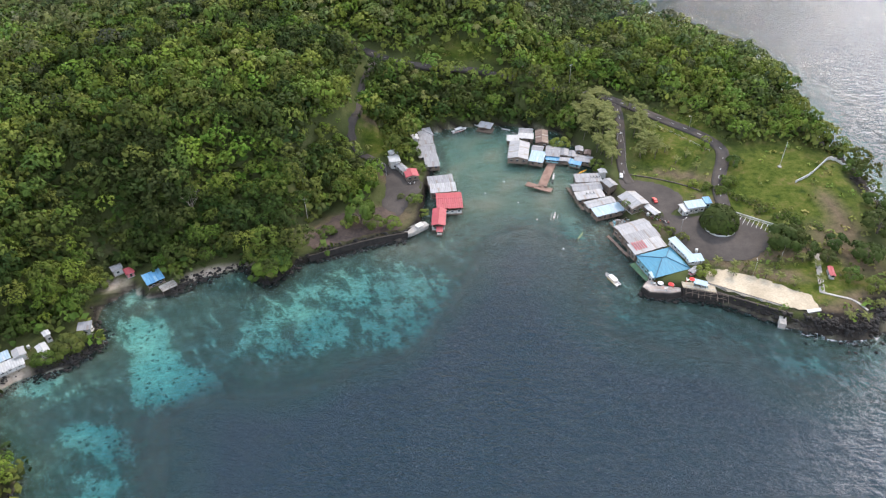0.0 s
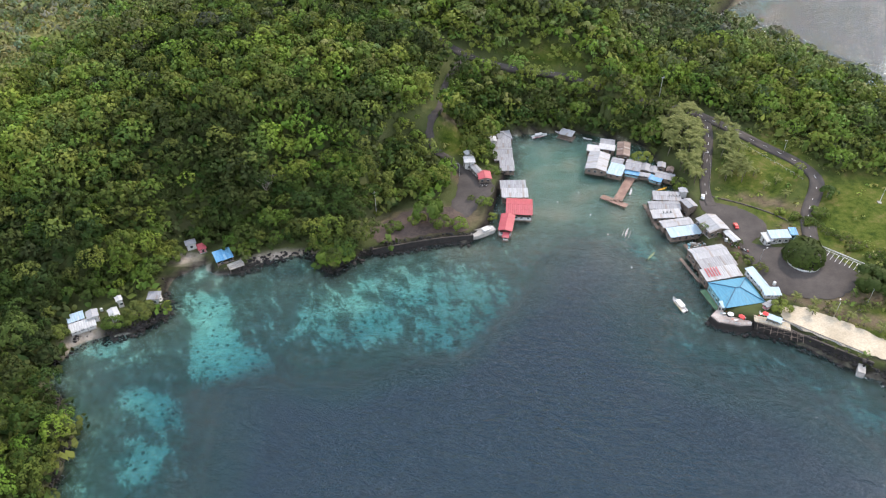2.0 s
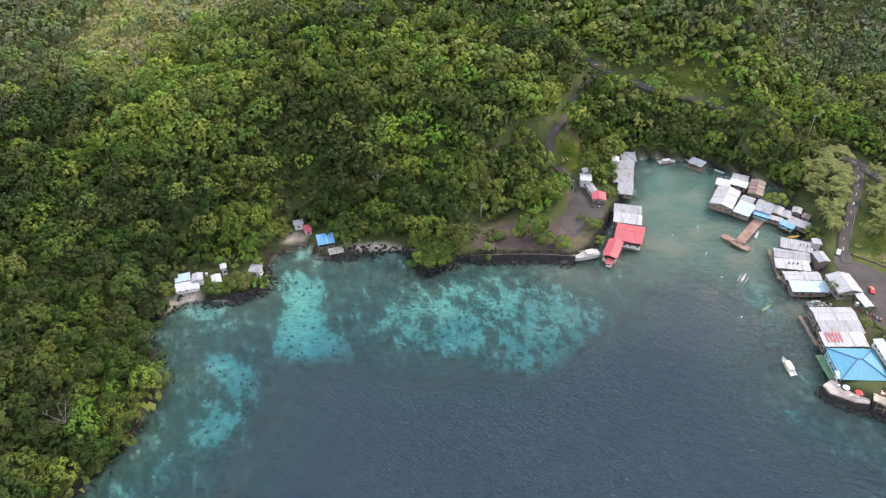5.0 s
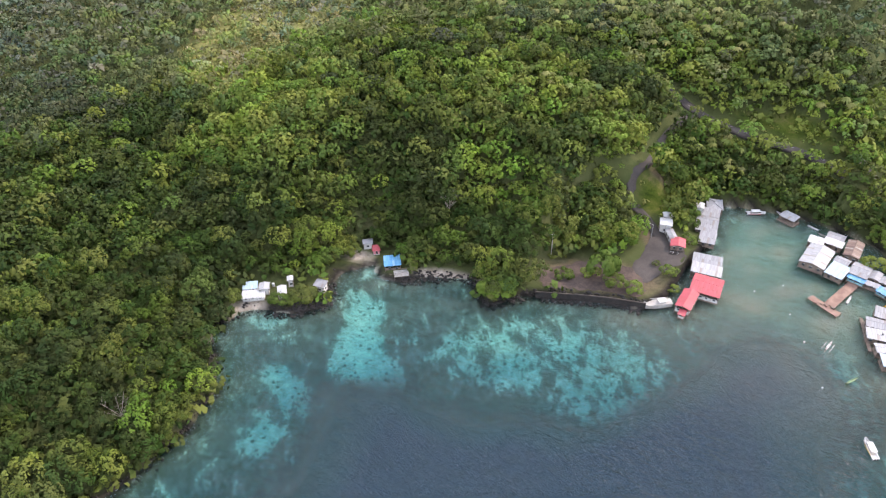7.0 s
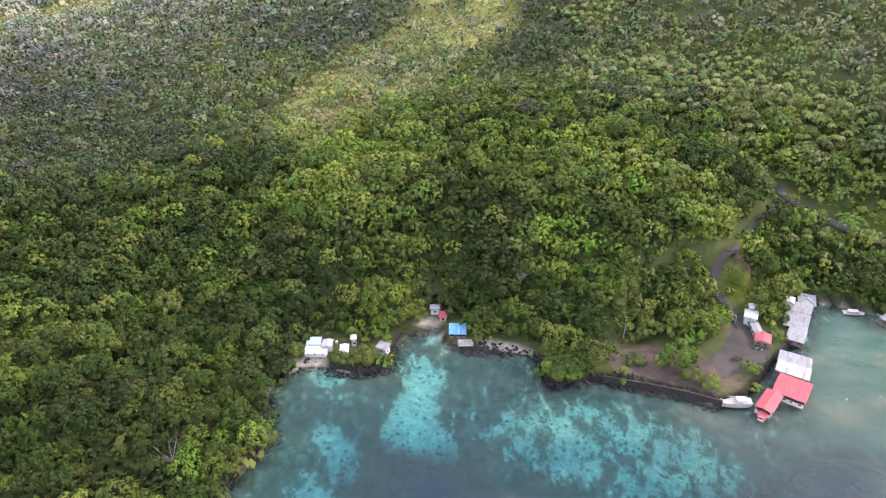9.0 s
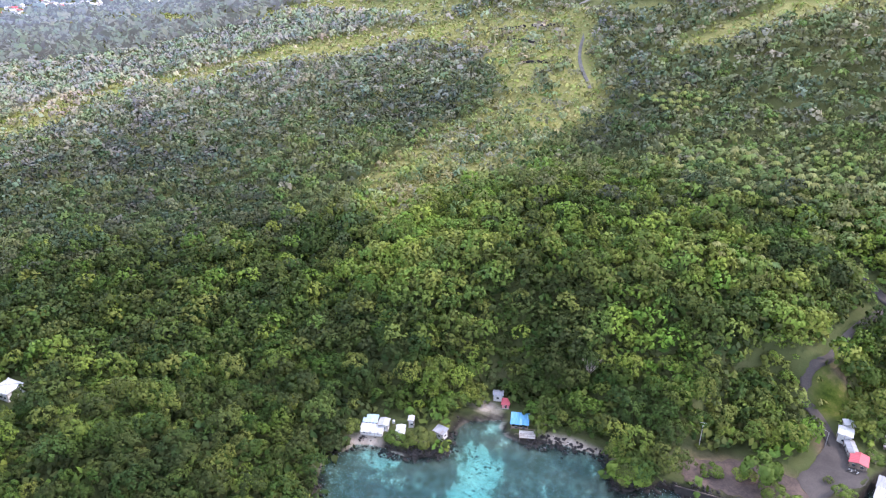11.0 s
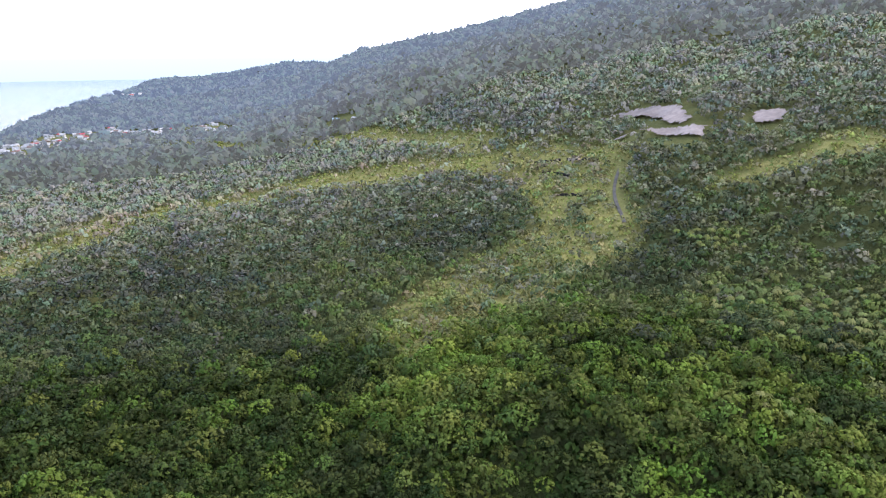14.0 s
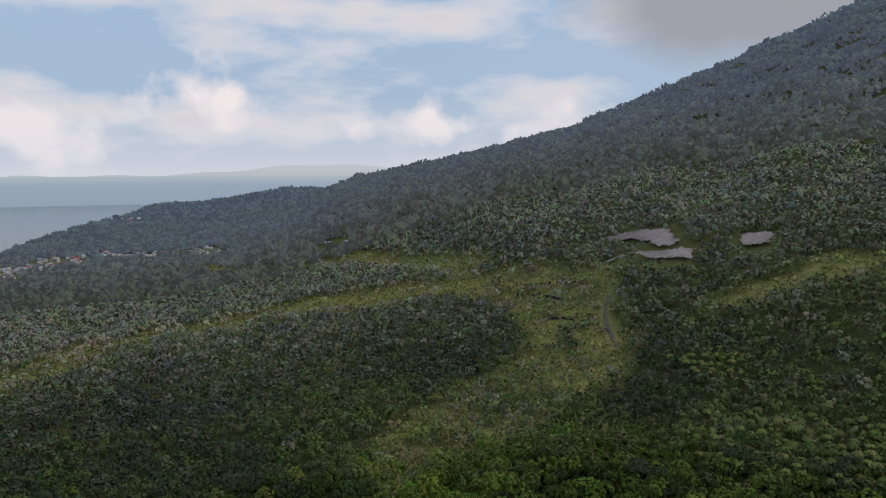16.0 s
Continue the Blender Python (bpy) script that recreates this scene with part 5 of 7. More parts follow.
def house(name, label, x, y, lx, ly, turn, eave, style, roof, wall=WOOD_WALL, floor=1.5, pitch=0.22, sea=True, walls=1.0, cap=None, group="", category="house"):
    """A house under a tin roof of lx by ly: on stilts over the water, or on the ground."""
    seed = int(abs(x * 7 + y * 13)) % 9973
    r = random.Random(seed)
    ground_z = gz_at(x, y)
    if not sea:
        floor = ground_z + 0.25
    top = tagged(empty(name, x, y, floor, turn), label, category, group)
    h = eave - floor
    roof_parts(top, lx, ly, h, style, roof, pitch, seed, cap)
    wx, wy = lx - 1.1, ly - 1.1
    box("floor", 0, 0, -0.25, lx - 0.5, ly - 0.5, 0.25, TIMBER if sea else CONCRETE, top)
    t = 0.14
    if walls:
        sides = [(0, -wy / 2, wx, t), (0, wy / 2, wx, t), (-wx / 2, 0, t, wy - t), (wx / 2, 0, t, wy - t)]
        for k, (px, py, sx, sy) in enumerate(sides):
            tall = h - 0.02 if k != 0 or walls >= 1 else h * walls
            box("wall", px, py, 0, sx, sy, tall, wall, top)
        for k, (px, py, sx, sy) in enumerate(sides):
            along, n = max(sx, sy), max(1, int(max(sx, sy) / 2.6))
            for i in range(n):
                o = (i + 0.5) / n * along - along / 2 + r.uniform(-0.3, 0.3)
                door = r.random() < 0.3
                hh = min(h - 0.5, 2.0 if door else 1.0)
                ww = 0.9 if door else 1.1
                s = -1 if (py < 0 or px < 0) else 1
                if sx > sy:
                    w = box("door" if door else "window", px + o, py + s * 0.09, 0.05 if door else 0.9, ww, 0.08, hh, DARK if door else GLASS, top)
                    box("frame", px + o, py + s * 0.12, (0.05 if door else 0.9) + hh + 0.004, ww + 0.2, 0.12, 0.09, WHITE_WALL, w)
                else:
                    w = box("door" if door else "window", px + s * 0.09, py + o, 0.05 if door else 0.9, 0.08, ww, hh, DARK if door else GLASS, top)
                    box("frame", px + s * 0.12, py + o, (0.05 if door else 0.9) + hh + 0.004, 0.12, ww + 0.2, 0.09, WHITE_WALL, w)
    nx, ny = max(2, round(lx / 3.2) + 1), max(2, round(ly / 3.2) + 1)
    low = -floor - 2.5 if sea else -0.6
    for i in range(nx):
        for j in range(ny):
            px, py = -lx / 2 + 0.35 + i * (lx - 0.7) / (nx - 1), -ly / 2 + 0.35 + j * (ly - 0.7) / (ny - 1)
            edge = i in (0, nx - 1) or j in (0, ny - 1)
            if not sea and not edge:
                continue
            bm = bmesh.new()
            rod(bm, (px, py, low), (px + r.uniform(-0.05, 0.05), py, h + 0.1 if edge else -0.2), 0.10, 0.085, 6)
            part("post", bm, TIMBER, top)
    if sea:
        for s in (-1, 1):
            box("beam", 0, s * (ly / 2 - 0.35), -0.5, lx - 0.3, 0.16, 0.24, TIMBER, top)
    return top


N = "stilt_house"
WEST = "houses along the west shore"
for x, y, lx, ly, turn, eave, style, roof, label in (
        (-17.8, 343.6, 8.0, 9.6, 17, 4.0, "h", TIN_GREY, "grey hipped tin roof house on stilts at the bay head"),
        (-17.3, 334.6, 8.6, 6.8, 8, 4.0, "m", TIN_GREY, "stilt house with a low grey tin roof"),
        (-17.0, 327.6, 10.4, 6.6, 8, 4.0, "x", TIN_GREY, "grey gabled tin house on stilts over water"),
        (-15.8, 321.2, 10.0, 5.4, 9, 3.6, "m", TIN_GREY, "low grey tin shed on stilts"),
        (-13.2, 313.4, 7.6, 8.6, 8, 3.6, "m", TIN_GREY, "square grey tin roofed stilt house"),
        (-8.5, 295.2, 12.8, 6.6, 10, 4.6, "m", TIN_GREY, "long stilt hall with weathered grey sheets"),
        (-7.0, 288.3, 13.0, 6.9, 8, 4.5, "m", TIN_PALE, "stilt hall with pale patched tin sheets")):
    house(N, label, x, y, lx, ly, turn, eave, style, roof, group=WEST)
house("white_hut", "small white gabled hut on posts", -23.0, 334.9, 4.0, 5.4, 12, 6.4, "y", TIN_WHITE, WHITE_WALL, sea=False, category="hut")
house("white_house", "white two storey house with a white tin roof", -32.5, 309.4, 5.8, 6.2, 16, 8.6, "x", TIN_WHITE, WHITE_WALL, sea=False)
house("white_house", "small white annex behind the two storey house", -33.6, 315.4, 4.3, 4.3, 30, 8.8, "y", TIN_WHITE, WHITE_WALL, sea=False)
house("shed", "narrow grey tin shed beside the lane", -28.0, 303.9, 3.9, 8.2, 34, 6.8, "y", TIN_GREY, WHITE_WALL, sea=False, category="shed")
house("red_kiosk", "small kiosk under a red tin roof", -23.2, 298.7, 6.8, 7.0, 14, 6.8, "y", TIN_RED, WOOD_WALL, sea=False, category="kiosk")
house("restaurant_hall", "open sided hall under a red tin roof", -3.9, 277.2, 12.6, 13.0, 4, 5.0, "x", TIN_RED, WHITE_WALL, pitch=0.2, walls=0.45, group="", category="restaurant")
house("restaurant_wing", "narrow jetty wing under a red tin roof", -8.6, 264.4, 6.6, 13.0, -2, 4.7, "y", TIN_RED, WHITE_WALL, pitch=0.24, walls=0.45, category="restaurant")
house("porch", "small porch with a faded red roof at the jetty end", -8.2, 256.4, 3.1, 3.6, 0, 3.3, "m", TIN_RED, WHITE_WALL, walls=0.4, category="porch")

NORTH = "houses along the north shore"
for x, y, lx, ly, turn, eave, style, roof, label in (
        (38.2, 344.0, 7.8, 5.8, -6, 4.2, "x", TIN_GREY, "grey tin house close under the trees"),
        (37.8, 338.4, 8.6, 4.8, -8, 4.0, "m", TIN_WHITE, "low house with a bright white tin roof"),
        (30.8, 336.9, 7.0, 5.6, -4, 3.6, "m", TIN_WHITE, "white tin roofed stilt shed over the bay"),
        (46.4, 337.2, 7.0, 14.0, -4, 4.5, "y", TIN_RUST, "house with a brown rusty tin roof"),
        (33.0, 323.6, 11.0, 17.0, -8, 4.2, "y", TIN_PALE, "large stilt house with streaked grey tin sheets"),
        (42.3, 317.4, 7.8, 9.4, -16, 3.7, "m", TIN_LIGHT_BLUE, "stilt house with a pale blue tin roof"),
        (43.2, 325.6, 6.4, 5.4, -14, 4.2, "x", TIN_GREY, "small grey tin house behind the blue one"),
        (51.0, 322.4, 7.8, 10.2, -10, 4.2, "x", TIN_GREY, "grey tin house at the root of the jetty"),
        (57.0, 322.0, 4.6, 7.0, -10, 3.9, "y", TIN_GREY, "narrow gabled stall of grey tin"),
        (61.0, 320.4, 3.8, 6.2, -12, 3.8, "y", TIN_GREY, "narrow gabled stall of weathered tin"),
        (65.2, 324.3, 4.3, 5.0, -8, 4.6, "y", TIN_GREY, "tall narrow grey gabled stall"),
        (69.3, 321.2, 3.6, 4.8, -14, 4.3, "y", TIN_RUST, "small stall with a reddish rusty roof"),
        (66.4, 315.8, 9.4, 6.2, -18, 3.6, "x", TIN_GREY, "wide grey tin house by the lane")):
    house(N, label, x, y, lx, ly, turn, eave, style, roof, group=NORTH)
house("awning", "bright blue tin awning over a stall front", 61.8, 312.9, 6.6, 4.2, -22, 3.2, "m", TIN_AZURE, TEAL_WALL, category="awning", walls=0.4)
house("awning", "azure blue tin awning beside the jetty", 50.2, 316.4, 7.4, 3.4, -12, 3.4, "m", TIN_AZURE, TEAL_WALL, category="awning", walls=0.4)
house("awning", "grey tin awning over a walkway", 56.6, 315.6, 5.8, 3.2, -10, 3.2, "m", TIN_GREY, WOOD_WALL, category="awning", walls=0.4)

EAST = "houses along the east shore"
for x, y, lx, ly, turn, eave, style, roof, label in (
        (65.8, 296.8, 13.4, 6.6, 3, 4.0, "m", TIN_GREY, "long grey tin stilt house with roof vents"),
        (64.1, 289.3, 15.0, 6.4, 7, 4.1, "x", TIN_GREY, "long gabled grey tin stilt house"),
        (64.6, 282.3, 14.2, 6.0, 12, 4.0, "m", TIN_PALE, "long stilt house with a pale tin roof"),
        (68.6, 276.3, 15.0, 5.4, 20, 4.1, "x", TIN_PALE, "stilt house with a pale brownish tin roof"),
        (71.9, 270.2, 16.0, 6.2, 20, 4.0, "m", TIN_LIGHT_BLUE, "long stilt house with a pale blue roof"),
        (80.4, 255.0, 16.4, 8.0, 22, 5.2, "x", TIN_PALE, "large stilt house with stepped pale tin roofs"),
        (83.0, 248.6, 16.4, 6.2, 22, 4.9, "m", TIN_GREY, "stilt house with a stepped grey tin roof")):
    house(N, label, x, y, lx, ly, turn, eave, style, roof, group=EAST)
house("shed", "tiny white tin shed beside the lane", 73.6, 301.0, 4.0, 4.0, 10, 5.6, "y", TIN_PALE, WHITE_WALL, sea=False, category="shed")
house("shed", "grey gabled shed behind the stilt houses", 75.2, 289.6, 5.4, 7.0, 28, 6.2, "y", TIN_GREY, WOOD_WALL, sea=False, category="shed")
house("hall", "long hall with a striped pale tin roof", 83.6, 273.0, 10.2, 11.6, 27, 7.6, "y", TIN_PALE, WOOD_WALL, sea=False, pitch=0.28, category="hall")
house("lean_to", "narrow lean-to with a white tin roof", 91.0, 266.0, 3.8, 8.0, 30, 7.0, "y", TIN_WHITE, WOOD_WALL, sea=False, category="shed")
house("striped_house", "stilt house under red and white striped sheets", 83.9, 241.8, 16.6, 6.8, 22, 5.0, "m", TIN_PALE, WOOD_WALL)
house("blue_restaurant", "large restaurant under a bright blue hipped roof", 88.3, 230.3, 17.2, 15.4, 20, 5.4, "h", TIN_BLUE, TEAL_WALL, pitch=0.34, cap=RIDGE_DARK, walls=0.5, category="restaurant")
house("side_wing", "narrow wing with a pale blue tin roof", 97.2, 238.0, 4.0, 12.0, 26, 7.0, "m", TIN_LIGHT_BLUE, WHITE_WALL, sea=False, category="house")
house("side_wing", "low annex with a pale blue roof", 101.6, 230.6, 7.0, 4.4, 8, 7.2, "m", TIN_LIGHT_BLUE, WHITE_WALL, sea=False, category="house")
house("entrance_porch", "small entrance porch with a light blue roof", 83.2, 222.6, 4.4, 3.4, 20, 5.2, "m", TIN_LIGHT_BLUE, WHITE_WALL, category="porch", walls=0.4)
house("gazebo", "small grey roofed gazebo with a red base", 99.4, 223.4, 5.0, 2.6, 40, 7.0, "x", TIN_GREY, PINK_STONE, sea=False, category="gazebo", walls=0.5)
house("blue_awning", "flat pale blue awning over the rock terrace", 100.2, 215.6, 5.4, 2.7, -24, 6.6, "m", TIN_LIGHT_BLUE, TEAL_WALL, sea=False, category="awning", walls=0.4)
house("cabin", "white cabin with a pale blue tin roof", 111.2, 268.2, 9.2, 5.2, 12, 8.2, "m", TIN_LIGHT_BLUE, WHITE_WALL, sea=False, category="cabin")
house("cabin", "little blue tin kiosk beside the cabin", 117.6, 271.2, 3.4, 4.6, 6, 8.2, "m", TIN_AZURE, TEAL_WALL, sea=False, category="kiosk")
house("kiosk", "white kiosk front under a tilted tin roof", 105.9, 266.3, 3.2, 5.6, 20, 7.4, "m", TIN_WHITE, WHITE_WALL, sea=False, category="kiosk")
house("shelter", "small garden shelter with a pink tiled roof", 156.2, 222.3, 2.4, 6.2, -10, 6.8, "y", TIN_RED, WHITE_WALL, sea=False, category="shelter", walls=0.5)

COVE_G = "huts in the western cove"
house("beach_house", "long white roofed house on the small beach", -168.8, 173.6, 10.0, 5.0, 38, 4.4, "m", TIN_WHITE, WHITE_WALL, sea=False, group=COVE_G)
house("beach_house", "blue-grey roofed house behind the beach", -173.4, 176.6, 6.4, 4.6, 40, 5.2, "m", TIN_LIGHT_BLUE, WHITE_WALL, sea=False, group=COVE_G)
house("beach_house", "pale gabled annex of the beach house", -167.6, 179.2, 4.6, 5.0, 38, 5.6, "y", TIN_PALE, WHITE_WALL, sea=False, group=COVE_G)
house("hut", "white roofed hut on the rocky islet", -159.5, 181.4, 4.0, 6.2, 44, 5.2, "y", TIN_WHITE, WHITE_WALL, sea=False, group=COVE_G, category="hut")
house("hut", "tiny white hut on the islet top", -160.8, 188.4, 2.8, 3.4, 42, 6.4, "y", TIN_WHITE, WHITE_WALL, sea=False, group=COVE_G, category="hut")
house("hut", "grey tin hut at the islet's edge", -148.4, 193.8, 5.4, 4.4, 12, 4.6, "m", TIN_GREY, WHITE_WALL, sea=False, group=COVE_G, category="hut")
house("hut", "hut with a bright blue tin roof on stilts", -130.4, 222.8, 7.8, 7.0, 38, 4.6, "m", TIN_AZURE, WOOD_WALL, group=COVE_G, category="hut", walls=0.5)
house("hut", "small grey hut in the cove", -148.4, 228.6, 4.8, 4.0, 38, 5.4, "x", TIN_GREY, WHITE_WALL, sea=False, group=COVE_G, category="hut")
house("hut", "hut with a pink red roof in the cove", -142.6, 227.2, 3.8, 4.2, 38, 4.4, "m", TIN_RED, PINK_STONE, sea=False, group=COVE_G, category="hut")
house("white_house", "white roofed house alone in the forest", -276.0, 67.0, 9.4, 8.6, 25, gz_at(-276, 67) + 4.2, "h", TIN_WHITE, WHITE_WALL, sea=False)

# red and white sheets laid over the striped roof
stripes = tagged(empty("roof_stripes", 81.0, 241.4, 5.35, 22), "red painted roof sheets on pale tin", "roof sheets")
for k in range(5):
    place(box("red_sheet", 0, 0, 0, 0.6, 4.8, 0.05, TIN_RED, stripes), pose(-3.2 + k * 1.25, 0.2, 0.4, 9.2, 0, 0))


# ---- jetties, decks and terraces ----
def deck(name, label, x, y, lx, ly, turn, z, mat, board=0.45, category="jetty", rail=False):
    top = tagged(empty(name, x, y, z, turn), label, category)
    bm = bmesh.new()
    n = round(lx / board)
    for k in range(n):
        add_box(bm, -lx / 2 + (k + 0.5) * lx / n, random.uniform(-0.05, 0.05), -0.07, lx / n - 0.04, ly, 0.07 + random.uniform(0, 0.03))
    tagged(part("planking", bm, mat, top), kind="stuff")
    for s in (-1, 1):
        box("beam", 0, s * (ly / 2 - 0.25), -0.42, lx - 0.1, 0.2, 0.33, TIMBER, top)
    m = max(2, round(lx / 3.0) + 1)
    for i in range(m):
        for s in (-1, 1):
            bm = bmesh.new()
            px = -lx / 2 + 0.2 + i * (lx - 0.4) / (m - 1)
            rod(bm, (px, s * (ly / 2 - 0.2), -z - 3), (px, s * (ly / 2 - 0.2), 0.9 if rail else 0.0), 0.11, sides=6)
            part("post", bm, TIMBER, top)
    if rail:
        for s in (-1, 1):
            box("rail", 0, s * (ly / 2 - 0.2), 0.85, lx, 0.08, 0.08, TIMBER, top)
    return top


deck("jetty", "brown plank jetty running out from the stalls", 46.6, 305.4, 22.0, 4.4, 71, 1.2, PLANKS)
deck("jetty", "brown plank head of the jetty", 41.2, 293.4, 13.8, 3.6, -28, 1.25, PLANKS)
deck("landing_stage", "green painted landing stage at the restaurant", 79.2, 228.4, 13.0, 3.0, -66, 1.2, GREEN_DECK)
deck("drying_deck", "pale timber deck between the stilt houses", 76.4, 262.6, 9.5, 4.6, 20, 1.8, TIMBER)
deck("hut_deck", "pale timber deck beside the blue hut", -123.7, 220.0, 6.8, 4.6, 40, 2.4, CONCRETE, rail=True)
deck("walkway", "narrow plank walkway along the stilt houses", 58.0, 283.5, 20.0, 1.4, -74, 1.3, TIMBER)
deck("walkway", "narrow plank walkway by the large house", 72.4, 246.5, 16.0, 1.4, -66, 1.3, TIMBER)


def slab(name, label, poly, z, depth, mat, category):
    bm = bmesh.new()
    v = [bm.verts.new((x, y, z)) for x, y in poly]
    f = bm.faces.new(v)
    if f.normal.z < 0:
        f.normal_flip()
    r = bmesh.ops.extrude_face_region(bm, geom=[f])
    bmesh.ops.translate(bm, verts=[q for q in r["geom"] if isinstance(q, bmesh.types.BMVert)], vec=(0, 0, -depth))
    bmesh.ops.recalc_face_normals(bm, faces=bm.faces)
    return tagged(part(name, bm, mat), label, category)


slab("terrace", "pale concrete terrace on the rocky point", [(77.5, 217.5), (80, 214.5), (88, 213.6), (92.5, 214.6), (93, 219.4), (83.5, 221.5), (80, 221)], 3.0, 0.4, PALE_PAVING, "terrace")
slab("rock_plinth", "black lava rock plinth under the pale terrace", [(77.0, 217.4), (79.6, 214.0), (88, 213.0), (92.9, 214.0), (93.3, 219.6), (83.5, 221.9), (79.6, 221.4)], 2.58, 3.2, LAVA, "rock")
slab("terrace", "cream paved terrace above the rocks", [(93.2, 215), (99, 213.6), (106, 211.6), (106.5, 217.5), (96, 220.5), (93.4, 219.4)], 4.9, 0.4, BEACH, "terrace")
slab("rock_plinth", "black lava rock plinth under the cream terrace", [(93.5, 214.6), (99, 213.0), (106.3, 211.0), (106.9, 217.7), (96, 220.9), (93.5, 219.6)], 4.48, 5.0, LAVA, "rock")


def scaffold(label, line, top, foot):
    """Rough poles that prop and rail the edge of a terrace over the rocks."""
    ob, r = tagged(new("timber_props"), label, "timber props"), random.Random(4)
    for (ax, ay), (bx, by) in zip(line, line[1:]):
        n = max(2, int(math.hypot(bx - ax, by - ay) / 2.1))
        for k in range(n + 1):
            px, py = ax + (bx - ax) * k / n, ay + (by - ay) * k / n
            bm = bmesh.new()
            rod(bm, (px + r.uniform(0.2, 0.7), py - r.uniform(0.8, 1.6), foot), (px, py - 0.12, top + 1.0), 0.11, 0.08, 6)
            part("prop", bm, TIMBER, ob)
        for z in (top + 0.5, top + 0.95, top - 1.4):
            bm = bmesh.new()
            rod(bm, (ax, ay - 0.3, z), (bx, by - 0.3, z + r.uniform(-0.2, 0.2)), 0.09, 0.08, 6)
            part("rail", bm, TIMBER, ob)
        bm = bmesh.new()
        rod(bm, (ax, ay - 0.8, foot + 0.6), (bx, by - 0.4, top + 0.6), 0.09, 0.08, 6)
        part("brace", bm, TIMBER, ob)
    return ob


scaffold("rough grey timber props along the terrace edge", [(94.2, 214.3), (99, 212.9), (106, 211.0), (110, 209.4)], 4.4, 1.8)
slab("slipway", "short concrete slipway into the sea", [(128.2, 200.6), (130.6, 199.6), (129.2, 195.4), (126.9, 196.3)], 2.6, 3.0, CONCRETE, "slipway")
slab("bench", "low white concrete bench beside the sand", [(138.5, 199.6), (144.2, 200.8), (144.4, 202.4), (138.6, 201.4)], 5.0, 1.8, WHITE_WALL, "bench")


def stranded_boat():
    """A boat-shaped concrete terrace on the rocks."""
    top = tagged(empty("concrete_boat", -19.3, 258.6, 0.4, 38), "boat-shaped pale concrete terrace on black rocks", "terrace")
    bm = bmesh.new()
    secs = [(-6.6, 0.3, 2.6), (-5, 1.3, 2.2), (-2, 2.1, 1.9), (2, 2.2, 1.9), (5.6, 1.9, 2.1), (6.4, 1.6, 2.2)]
    rows = [[bm.verts.new((x, s * w * f, z * h)) for s, f, h in ((-1, 1, 1), (-1, 0.75, 0), (1, 0.75, 0), (1, 1, 1))] for x, w, z in secs]
    for a, b in zip(rows, rows[1:]):
        for k in range(3):
            bm.faces.new((a[k], a[k + 1], b[k + 1], b[k]))
        bm.faces.new((a[3], a[0], b[0], b[3]))
    bm.faces.new(rows[0])
    bm.faces.new(rows[-1][::-1])
    bmesh.ops.recalc_face_normals(bm, faces=bm.faces)
    part("hull", bm, CONCRETE, top)
    box("wheelhouse", 2.2, 0.2, 1.9, 3.0, 2.2, 1.0, WHITE_WALL, top, bevel=0.1)
    box("roof", 2.2, 0.2, 2.9, 3.6, 2.7, 0.14, WHITE_WALL, top, 4)
    for s in (-1, 1):
        box("bulwark", 0.4, s * 2.1, 1.9, 9.5, 0.16, 0.7, CONCRETE, top)


stranded_boat()

# ---- boats ----


def hull_mesh(long, wide, deep, sheer=0.35, sharp=2.2, both=False):
    bm = bmesh.new()
    rows, n = [], 11
    for k in range(n):
        u = k / (n - 1)
        taper = (1 - abs(2 * u - 1) ** sharp) if both else (1 - max(0, (u - 0.35) / 0.65) ** sharp)
        w, x = max(0.04, wide / 2 * taper), (u - 0.5) * long
        up = sheer * ((2 * u - 1) ** 2 if both else u**2)
        rows.append([bm.verts.new(p) for p in ((x, -w, deep + up), (x, -w * 0.7, deep * 0.3 + up * 0.5), (x, 0, up * 0.5), (x, w * 0.7, deep * 0.3 + up * 0.5), (x, w, deep + up),
                                               (x, w * 0.82, deep + up), (x, w * 0.6, deep * 0.5 + up * 0.5), (x, -w * 0.6, deep * 0.5 + up * 0.5), (x, -w * 0.82, deep + up))])
    for a, b in zip(rows, rows[1:]):
        for k in range(9):
            bm.faces.new((a[k], a[(k + 1) % 9], b[(k + 1) % 9], b[k]))
    bm.faces.new(rows[0])
    bm.faces.new(rows[-1][::-1])
    bmesh.ops.recalc_face_normals(bm, faces=bm.faces)
    return bm


def canoe(label, x, y, long, turn, mat, inside=TIMBER, outrigger=True):
    top = tagged(empty("canoe", x, y, -0.15, turn), label, "boat", "small boats in the bay")
    part("hull", hull_mesh(long, 0.95, 0.6, 0.3, 2.4, True), mat, top)
    for k in (-0.25, 0.05, 0.3):
        box("seat", k * long, 0, 0.48, 0.35, 0.8, 0.06, inside, top)
    box("engine", -long * 0.44, 0, 0.6, 0.5, 0.35, 0.5, RUBBER, top, bevel=0.05)
    if outrigger:
        for s in (-1, 1):
            bm = bmesh.new()
            rod(bm, (-long * 0.35, s * 1.5, 0.22), (long * 0.35, s * 1.5, 0.22), 0.09)
            part("float", bm, HULL_WHITE, top)
        for k in (-0.2, 0.22):
            bm = bmesh.new()
            rod(bm, (k * long, -1.55, 0.62), (k * long, 1.55, 0.62), 0.06)
            part("outrigger_boom", bm, TIMBER, top)
    return top


